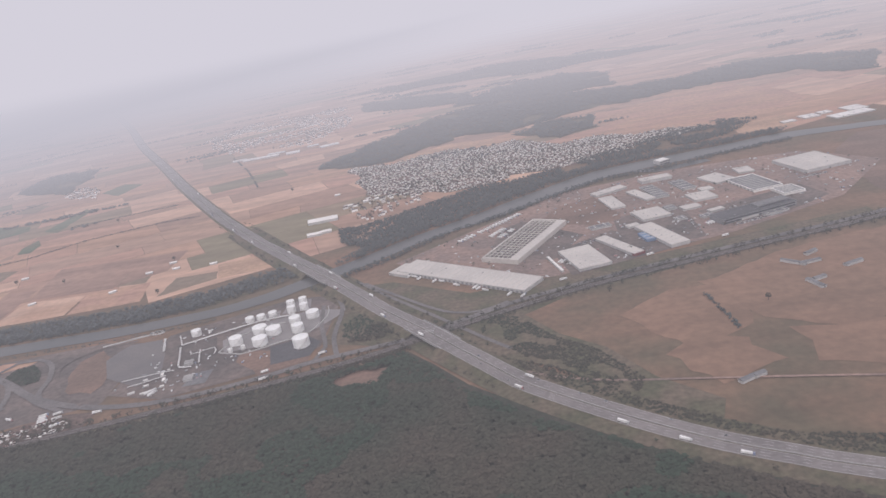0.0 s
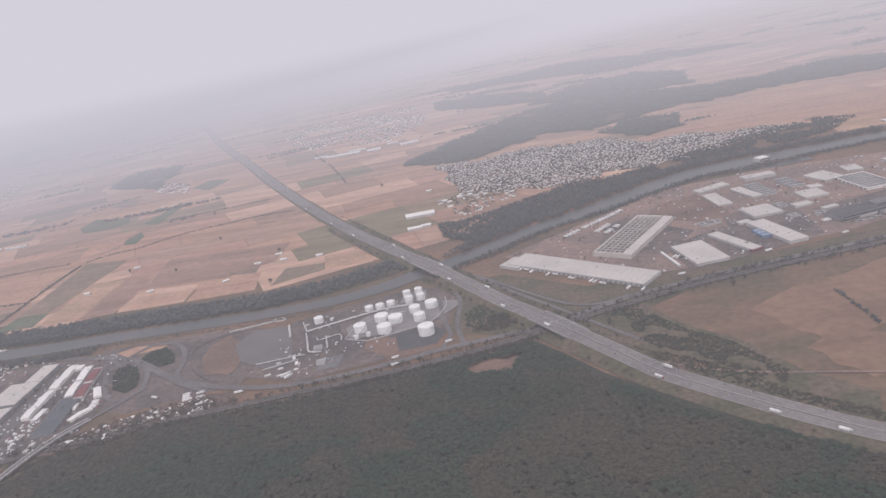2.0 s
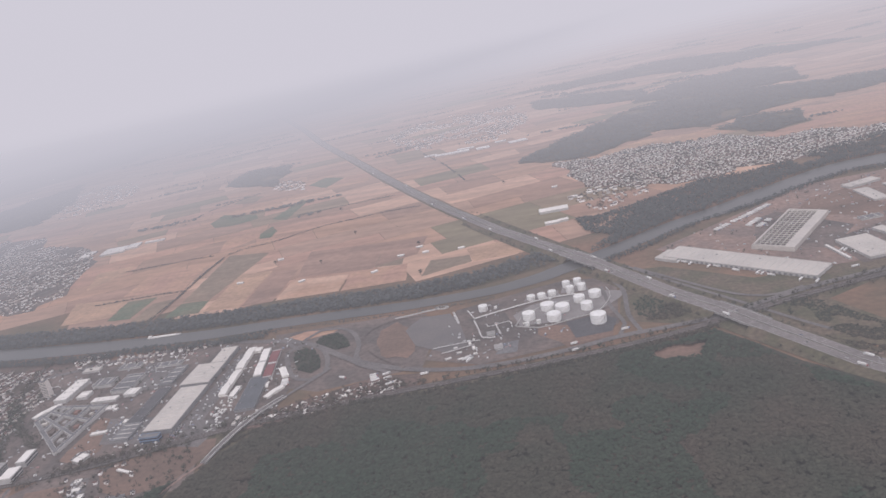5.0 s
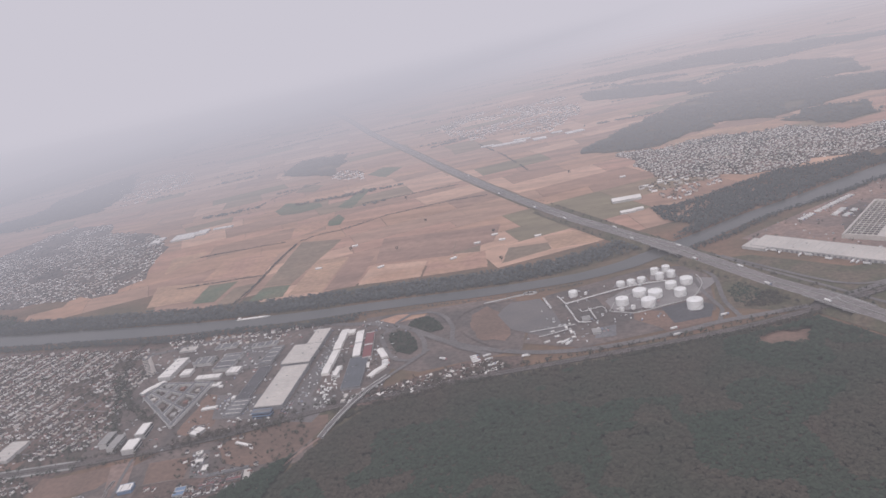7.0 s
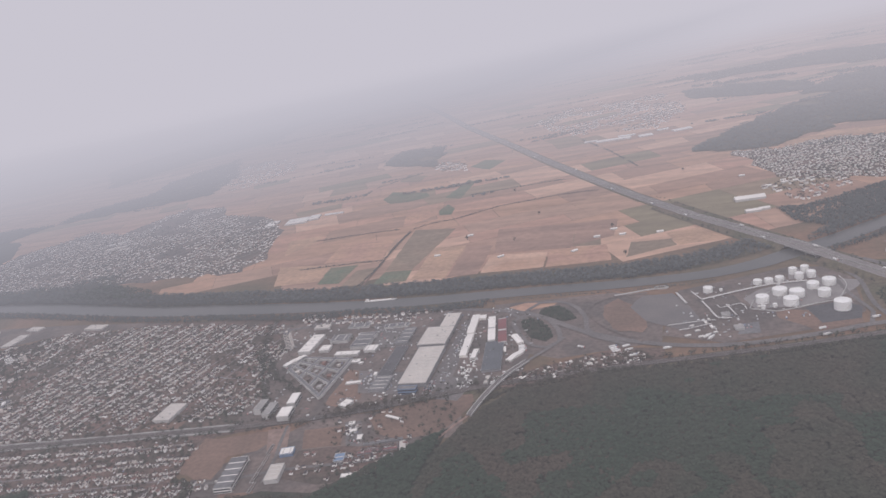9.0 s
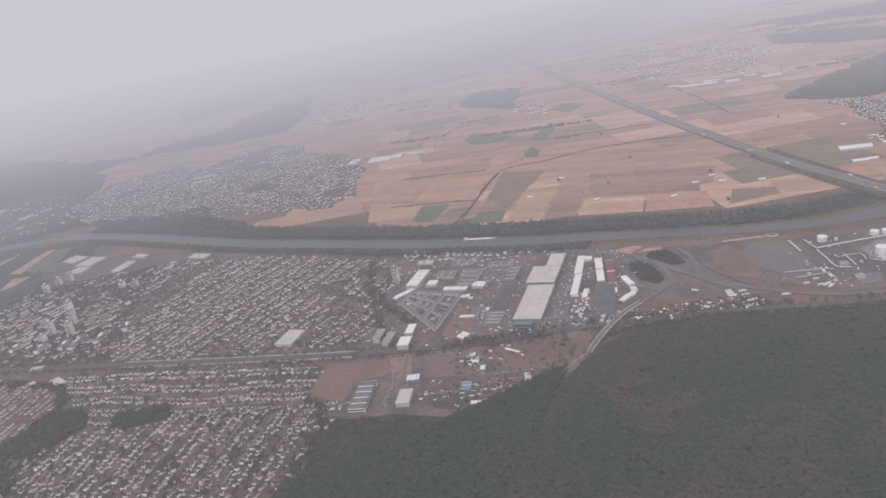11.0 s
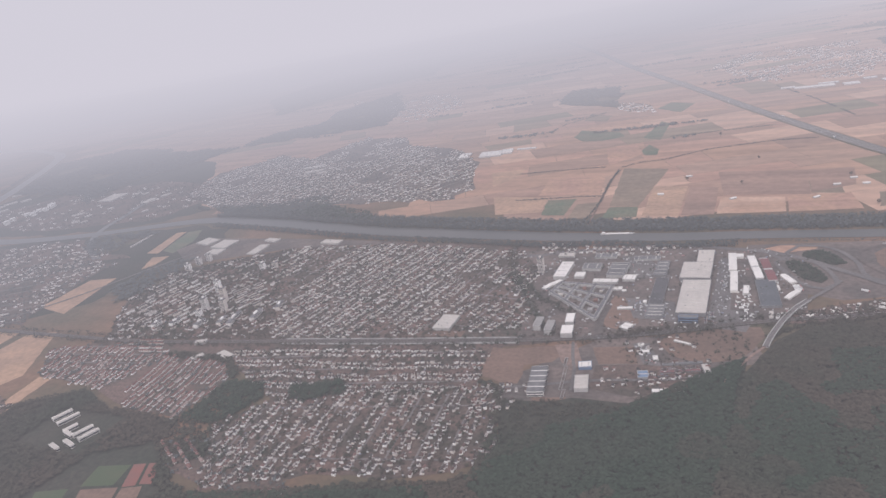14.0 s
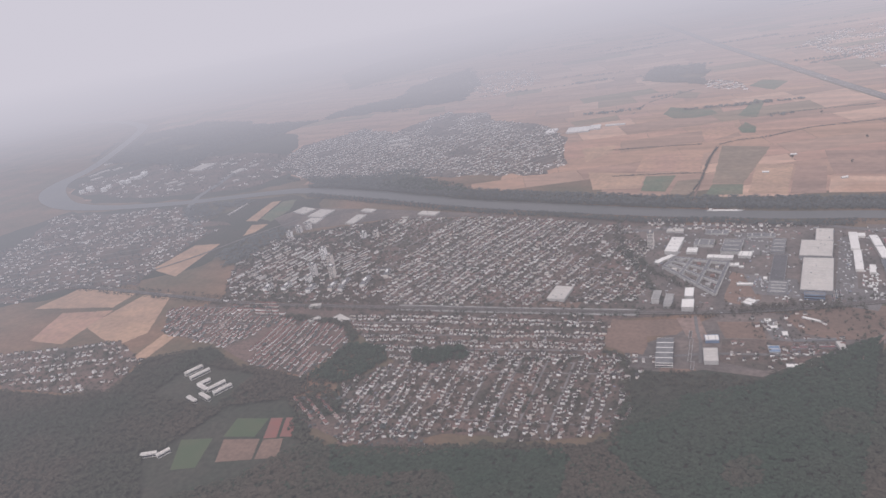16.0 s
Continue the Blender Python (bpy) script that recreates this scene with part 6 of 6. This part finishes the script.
SLABS_E = [(-1178, 458), (-1136, 490), (-1096, 420), (-1117, 407)]
house_mass("apartment_slabs", [(x, y, 80 + rng.uniform(-3, 3)) for x, y, a in street_rows(SLABS_W, 80, 10, 17, 1.5, 0.2, 0.85)] + [(x, y, 70) for x, y, a in street_rows(SLABS_E, 70, 7.5, 15, 0.5, 0.0, 0.95)], M_TILES, "rows of pale low apartment slabs among trees", (10, 14), (2.6, 3.2), (3, 4))
house_mass("houses", [q for q in street_rows(TOWN["slabs"], 80, 12, 8, 1.8, 0.3, 0.45) if not inside(q[0], q[1], SLABS_W) and not inside(q[0], q[1], SLABS_E)], M_TILES, "pale houses and small blocks among trees", (4, 8), (2.6, 3.4), (2.4, 3.4))
house_mass("houses", street_rows(TOWN["far_west"], 30, 13, 8, 2.5, 0.3, 0.5, -0.25), M_TILES, "far pale town houses among trees", (3, 6), (2.2, 3.0), (2.2, 3.0), 0.1)
house_mass("houses", street_rows(TOWN["over_river"], 62, 11, 7.2, 2.5, 0.3, 0.8, -0.3), M_TILES, "pale town houses beyond the river", (3.2, 5.8), (2.2, 3.0), (2.2, 3.2), 0.15)
estate = street_rows(TOWN["white_estate"], 28, 7.6, 5.4, 1.8, 0.25, 0.8)
house_mass("houses", estate[::2], M_TILES, "dense estate of small whitish houses", (2.3, 3.3), (1.8, 2.4), (2.0, 2.8), 0.1)
house_mass("houses", estate[1::2], M_CREAM, "dense estate of small flat pale houses", (2.2, 3.0), (1.7, 2.2), (1.6, 2.2), 0.0)
house_mass("houses", street_rows(TOWN["far_village"], 40, 15, 10, 4, 0.3, 0.85, -0.12), M_TILES, "far village houses among trees", (4.5, 8), (3, 4), (2.5, 3.5))
house_mass("houses", street_rows(TOWN["hamlet"], 20, 14, 11, 3, 0.3, 0.6), M_TILES, "hamlet houses and sheds by the river meadow", (5, 10))
house_mass("houses", street_rows(TOWN["far_town"], 30, 20, 14, 5, 0.3, 0.7, -0.02), M_TILES, "far pale town houses among trees", (7, 12))
house_mass("houses", [q for key, share in (("bend_town", 0.45), ("bend_works", 0.12)) for q in street_rows(TOWN[key], 25, 15, 11, 3, 0.3, share) if yard_free(q)], M_TILES, "far pale town houses among trees", (4, 8))
house_mass("houses", street_rows([(-745, 296), (-690, 312), (-684, 290), (-700, 245), (-735, 270)], 12, 13, 7, 1, 0.3, 0.85), M_TILES, "white houses beside the building plots")
house_mass("houses", street_rows([(-636, 340), (-612, 346), (-607, 315), (-633, 308)], 14, 9, 7, 1.5, 0.3, 0.7) + street_rows([(-600, 332), (-552, 346), (-549, 322), (-597, 306)], 16, 9, 7, 1.5, 0.3, 0.75), M_TILES, "small white sheds and houses in yards", (2.4, 4.6), (2, 2.8), (1.8, 2.6))
house_mass("houses", street_rows(TOWN["farm_hamlet"], 20, 13, 10, 2, 0.3, 0.8), M_TILES, "farm hamlet among the fields", (6, 11))
house_mass("houses", street_rows(TOWN["west_edge"], 24, 13, 8.5, 1, 0.3, 0.7), M_TILES, "scattered houses at the wood's edge")
house_mass("houses", [q for q in street_rows([(-640, 600), (-780, 610), (-780, 640), (-600, 640)], 4, 9, 9, 1.5, 0.3, 0.7) if yard_free(q)], M_TILES, "sheds and houses by the river road")
house_mass("houses", street_rows([(-620, 325), (-615, 345), (-540, 372), (-535, 352), (-590, 318)], 15, 9, 9, 2, 0.3, 0.55) + street_rows([(-625, 360), (-622, 398), (-560, 412), (-555, 392)], 20, 10, 8, 2, 0.3, 0.55), M_TILES, "scattered small houses by the railway", (2.6, 4.4), (2.2, 3), (2, 2.8))

# streets through the quarters
def streets(key, deg, row, width, offset=0.0):
    poly = TOWN[key]
    a = radians(deg)
    cx, cy = sum(p[0] for p in poly) / len(poly), sum(p[1] for p in poly) / len(poly)
    at = turned(cx, cy, a)
    R = max(math.hypot(p[0] - cx, p[1] - cy) for p in poly)
    g, v = Geo(), -R + offset
    while v < R:
        u = -R
        while u < R:
            p, q = at(u, v), at(u + 12, v)
            if inside(*p, poly) and inside(*q, poly):
                d = Vector((q[0] - p[0], q[1] - p[1])).normalized()
                n = (-d.y * width / 2, d.x * width / 2)
                g.add([(p[0] + n[0], p[1] + n[1], 0.58), (p[0] - n[0], p[1] - n[1], 0.58), (q[0] - n[0], q[1] - n[1], 0.58), (q[0] + n[0], q[1] + n[1], 0.58)], [(0, 1, 2, 3)])
            u += 12
        v += row
    tagged(part("town_streets", g, M_MOTORWAY), "grey residential streets between houses", "street", kind="structure")


streets("old_town", 80, 22, 2.0, 17)
streets("south_a", 12, 28, 2.4, 21)
streets("south_b", 98, 25, 2.0, 19)
streets("rows_a", 8, 19, 2.2, 4)
streets("over_river", 62, 26, 3, 6)
streets("far_west", 30, 26, 3, 6)
for key in ("old_town", "south_b"):
    streets(key, {"old_town": 170, "south_b": 12}[key], 75, 2.0, 30)

# allotment huts
for x, y in scatter([(-500, 455), (-460, 478), (-383, 513), (-352, 500), (-360, 488), (-436, 462)], 150):
    t = base("allotment_hut", pose(x, y, 0, 0, 0, rng.uniform(0, 180)), "small pale hut on an allotment", "hut", "allotment huts")
    l, w = rng.uniform(1.6, 2.9), rng.uniform(1.4, 2.1)
    part("wall", walls_gabled(Geo(), 0, 0, 0, l, w, 1.5, 0.5), M_PLASTER_1, t)
    part("roof", gable(Geo(), 0, 0, 1.5, l, w, 0.5), M_TILES_1 if rng.random() < 0.75 else M_WHITE, t)

crowns("plot_scrub", scatter([(-706, 274), (-640, 286), (-602, 285), (-560, 330), (-545, 300), (-640, 235), (-688, 170), (-684, 215)], 520), M_LEAF, 2, 4.5, 9, 1.05, 0.44, "dark scrub behind the building plots", "shrubs")
crowns("plot_scrub", scatter([(-625, 300), (-545, 322), (-520, 372), (-500, 400), (-530, 425), (-640, 395), (-612, 352)], 230), M_LEAF, 1.5, 3.5, 8, 1.05, 0.46, "dark bushes between yards", "shrubs")
# garden and street trees
def town_trees(key, n):
    crowns("garden_trees", [p for p in scatter(TOWN[key], n) if near(*p, RIVER_XY) > 22 and (key not in FAR_QUARTERS or noise.noise((p[0] * 0.02, p[1] * 0.02, 1.5)) > -0.15)], M_LEAF if n % 2 else M_HAZED_TWIG, 1.4, 3.2, 7, 1.4, 0.6, "bare garden and street trees between houses", "trees")


for key, n in (("south_a", 681), ("south_b", 1001), ("south_c", 120), ("old_town", 2601), ("slabs", 3801), ("bend_town", 901), ("bend_works", 1301), ("far_west", 2600), ("over_river", 2400), ("white_estate", 1501), ("rows_a", 260), ("rows_b", 140), ("west_edge", 451), ("far_village", 701), ("hamlet", 201), ("far_town", 601), ("farm_hamlet", 81)):
    town_trees(key, n)
crowns("edge_trees", along([(-690, 228), (-695, 164), (-773, 139), (-899, 97), (-960, 117)], 0.45, 6) + scatter([(-1004, 188), (-962, 188), (-925, 150), (-955, 118), (-998, 150)], 260) + along([(-735, 300), (-712, 285), (-700, 240)], 0.8, 4) + along([(-1119, 292), (-1080, 292), (-1031, 290), (-1000, 262)], 0.7, 5), M_LEAF, 2, 4.5, 9, 1.4, 0.55, "dark trees along the edge of the estate", "trees")
crowns("park_trees", scatter(PARK, 560) + scatter(COPSE, 190), M_PINE, 3, 5, 12, 1.05, 0.52, "dark park trees among houses", "trees")
crowns("works_trees", scatter(WORKS_MID, 260) + scatter(WORKS_EAST, 160), M_LEAF, 2, 4.5, 8, 1.05, 0.42, "dark trees between works halls", "trees")
crowns("allotment_trees", scatter([(-500, 450), (-460, 482), (-383, 516), (-345, 500), (-436, 455)], 170), M_LEAF, 1.8, 4, 8, 1.05, 0.42, "dark fruit trees between huts", "trees")
crowns("street_trees", [p for q in ([(-825, 640), (-800, 560), (-765, 500), (-730, 440), (-700, 398)], [(-640, 400), (-600, 415), (-545, 430)], [(-792, 534), (-762, 503), (-730, 472), (-690, 443)]) for p in along(q, 1.3, 6)], M_LEAF, 3, 6, 9, 1.0, 0.4, "dark street trees beside the works", "trees")

# ---- vehicles ----
def truck_model():
    t = base("truck", pose(0, 0, 0), "articulated lorry with a pale trailer", "truck", "lorries")
    part("trailer", box(Geo(), -0.9, 0, 0.45, 6.2, 1.25, 1.5), M_TRAILER, t)
    part("cab", box(Geo(), 3.1, 0, 0.3, 1.1, 1.2, 1.45, 0, 0.92), M_CAB, t)
    part("windscreen", box(Geo(), 3.64, 0, 1.05, 0.08, 1.0, 0.5), M_GLASS, t)
    for x in (-3.2, -2.4, 2.2, 3.2):
        part("wheel", box(Geo(), x, 0, 0, 0.5, 1.2, 0.5, 0, 0.9), M_TYRE, t)
    return t


def car_model():
    t = base("car", pose(0, 0, 0), "small passenger car on the road", "car", "cars")
    part("body", box(Geo(), 0, 0, 0.15, 2.2, 0.9, 0.35, 0, 0.96), M_CAR, t)
    part("cabin", box(Geo(), -0.1, 0, 0.5, 1.3, 0.84, 0.28, 0, 0.78), M_GLASS, t)
    for x in (-0.7, 0.7):
        part("wheel", box(Geo(), x, 0, 0, 0.34, 0.92, 0.3, 0, 0.9), M_TYRE, t)
    return t


def van_model():
    t = base("van", pose(0, 0, 0), "white delivery van in a works yard", "van", "vans in the works yards")
    part("body", box(Geo(), -0.2, 0, 0.25, 2.5, 1.0, 1.0, 0, 0.95), M_TRAILER, t)
    part("bonnet", box(Geo(), 1.3, 0, 0.25, 0.7, 0.95, 0.5, 0, 0.9), M_TRAILER, t)
    part("windscreen", box(Geo(), 1.02, 0, 0.75, 0.2, 0.85, 0.4, 0, 0.8), M_GLASS, t)
    for x in (-0.9, 0.9):
        part("wheel", box(Geo(), x, 0, 0, 0.36, 1.02, 0.36, 0, 0.9), M_TYRE, t)
    return t


def on_motorway(y0, side):
    i = min(range(len(MOTORWAY_L) - 1), key=lambda k: abs(MOTORWAY_L[k].y - y0))
    a, b = MOTORWAY_L[i], MOTORWAY_L[i + 1]
    f = (y0 - a.y) / (b.y - a.y)
    p, d = a.lerp(b, f), (b - a).xy.normalized()
    x, y = p.x - d.y * side, p.y + d.x * side
    ang = math.degrees(math.atan2(d.y, d.x)) + (0 if side < 0 else 180)
    return pose(x, y, 0.98 + deck(p.x, p.y), 0, 0, ang)


truck, car = truck_model(), car_model()
truck.matrix_world, car.matrix_world = on_motorway(466, 7.6), on_motorway(500, -4)
bpy.context.view_layer.update()
for y0 in (468, 372, 400, 620, 668, 706, 790, 850, 930, 1010, 1120, 1300, 1480, 352, 560, 740):
    copy_thing(truck, on_motorway(y0 + rng.uniform(-6, 6), rng.choice((-7.8, 7.8))))
for k in range(48):
    copy_thing(car, on_motorway(rng.uniform(345, 1600), rng.choice((-7.9, -5.3, -2.6, 2.6, 5.3, 7.9))))


def parked(model, n, corner, u, v, deg, per_row):
    """Rows of parked vehicles from a corner, along u and v."""
    for k in range(n):
        if rng.random() < 0.88:
            x, y = corner[0] + u[0] * (k % per_row) + v[0] * (k // per_row), corner[1] + u[1] * (k % per_row) + v[1] * (k // per_row)
            copy_thing(model, pose(x, y, 0.2, 0, 0, deg + rng.uniform(-3, 3)))


parked(truck, 5, (-480, 528), (0.6, -2.6), (4, 0), 8, 5)
van = van_model()
van.matrix_world = pose(-520, 488, 0.2, 0, 0, 8)
bpy.context.view_layer.update()
for poly, n in (([(-538, 505), (-525, 523), (-513, 450), (-529, 443)], 46), ([(-500, 455), (-486, 480), (-480, 470), (-492, 445)], 10), ([(-600, 440), (-600, 420), (-560, 426), (-560, 438)], 14)):
    for x, y in scatter(poly, n):
        copy_thing(van, pose(x, y, 0.2, 0, 0, rng.choice((5, 8, 95)) + rng.uniform(-4, 4)))
parked(truck, 8, (-379, 524), (1.4, -3.9), (-11, -4), 25, 4)
parked(truck, 6, (-306, 534), (1.6, 1.0), (4, -3), 60, 3)
parked(truck, 8, (64, 690), (2.6, -2.2), (0, 0), 50, 8)
for k in (0, 1, 2, 5, 6, 9, 12, 13, 14, 18, 20):
    copy_thing(truck, pose(-92 + 5.6 * k + rng.uniform(-1.5, 1.5), 712 - 4.7 * k + rng.uniform(-1.5, 1.5), 0.2, 0, 0, rng.choice((51, 51, -39))))
parked(truck, 20, (-36, 799), (3.9, 3.65), (0, 0), -39, 20)
parked(truck, 12, (0, 800), (3.2, 4.0), (10, -8), -39, 6)
parked(truck, 8, (226, 735), (3.0, 0.9), (0, -9), 100, 8)
parked(car, 60, (-582, 348), (1.7, 0.5), (0.6, -3.6), 105, 20)
parked(car, 48, (-560, 462), (0.2, -1.6), (3.2, 0), 5, 16)
parked(car, 40, (-640, 430), (1.6, 0.3), (0.3, -3.2), 95, 10)
parked(car, 60, (250, 722), (1.8, 0.55), (0.8, -3.6), 105, 30)
parked(car, 40, (370, 845), (1.8, 0.3), (0.6, -3.6), 98, 20)
parked(car, 30, (90, 735), (1.7, 0.5), (0.8, -3.4), 105, 15)
for x, y, a in [(-206, 541, 20), (-205, 528, 20), (-370, 500, 30), (-340, 512, 10), (-160, 560, 20), (-420, 520, -20), (60, 642, 15), (150, 672, 18), (230, 692, 18)]:
    copy_thing(truck, pose(x, y, 0.7, 0, 0, a))
g = Geo()
for poly, n in ((WORKS_EAST, 420), (WORKS_MID, 380), ([(-345, 545), (-330, 640), (-220, 690), (-210, 560), (-290, 525)], 90)):
    for x, y in scatter(poly, n):
        box(g, x, y, 0.1, rng.uniform(1.2, 3.6), rng.uniform(0.8, 1.5), rng.uniform(0.5, 1.4), rng.choice((5, 20, 95, 110)), 0.94)
tagged(part("yard_stores", g, M_CARS), "containers, crates and parked vans in the works yards", "containers", kind="stuff")
g = Geo()
for poly, n in ((TOWN["old_town"], 900), (TOWN["south_a"], 160), (TOWN["south_b"], 300), (TOWN["slabs"], 350)):
    for x, y in scatter(poly, n):
        box(g, x, y, 0.1, 2.2, 1.0, 0.75, rng.choice((12, 76, 102, 166)), 0.85)
tagged(part("street_cars", g, M_CARS), "parked cars in the town streets", "cars", kind="stuff")

g = Geo()
for poly, n, turn in (([(-640, 482), (-596, 478), (-588, 442), (-624, 445)], 60, 8), ([(-670, 600), (-645, 596), (-610, 545), (-646, 542)], 40, 95), ([(-614, 386), (-603, 388), (-587, 356), (-598, 357)], 26, 15), ([(-556, 590), (-549, 590), (-540, 455), (-552, 452)], 46, 5), ([(-600, 336), (-548, 344), (-550, 336), (-598, 328)], 34, 12)):
    for x, y in scatter(poly, n):
        box(g, x, y, 0.1, 2.2, 1.0, 0.9, turn + rng.choice((0, 90)) + rng.uniform(-3, 3), 0.85)
tagged(part("yard_cars", g, M_CARS), "parked cars in the works yards", "cars", kind="stuff")
for x, y, L, W, a in [(-657, 505, 12, 8, 5), (-648, 500, 5, 4, 5), (-621, 475, 4, 6, 8), (-638, 458, 16, 5, 10), (-601, 372, 8, 5, 15), (-607, 384, 6, 5, 15), (-590, 362, 5, 8, 15), (-579, 309, 9, 5, 10), (-562, 313, 8, 5, 10)]:
    hall(x, y, L, W, 3, a, M_WHITE, M_WALL, "small white shed in a works yard", name="yard_shed", category="shed")

# passenger train on the railway
train = tagged(new("passenger_train"), "short pale passenger train on the railway", "train")
for k in range(3):
    q = (-943 + k * 12.6, 325.5 + k * 2.3)
    c = part("coach", box(Geo(), *q, 0.42, 12, 1.6, 1.9, 10.2, 0.96), M_WHITE, train)
    part("window_band", box(Geo(), q[0], q[1], 1.25, 11, 1.64, 0.45, 10.2), M_GLASS, c)

# river barge
barge = base("river_barge", pose(-697, 676, 0.0, 0, 0, 4), "long pale cargo barge on the river", "barge")
part("hull", box(Geo(), 0, 0, 0.1, 40, 4.4, 1.1, 0, 1.02), M_HULL, barge)
part("bow", Geo().add([(20, -2.2, 0.1), (20, 2.2, 0.1), (24, 0, 0.4), (20, -2.25, 1.25), (20, 2.25, 1.25), (24.6, 0, 1.5)], [(0, 2, 1), (3, 4, 5), (0, 3, 5, 2), (1, 2, 5, 4)]), M_HULL, barge)
for k in range(6):
    part("hatch_cover", box(Geo(), -11 + k * 5, 0, 1.2, 4.8, 3.6, 0.5, 0, 0.92), M_WHITE, barge)
part("wheelhouse", box(Geo(), -16.5, 0, 1.2, 4, 3.4, 2.0, 0, 0.92), M_WHITE, barge)
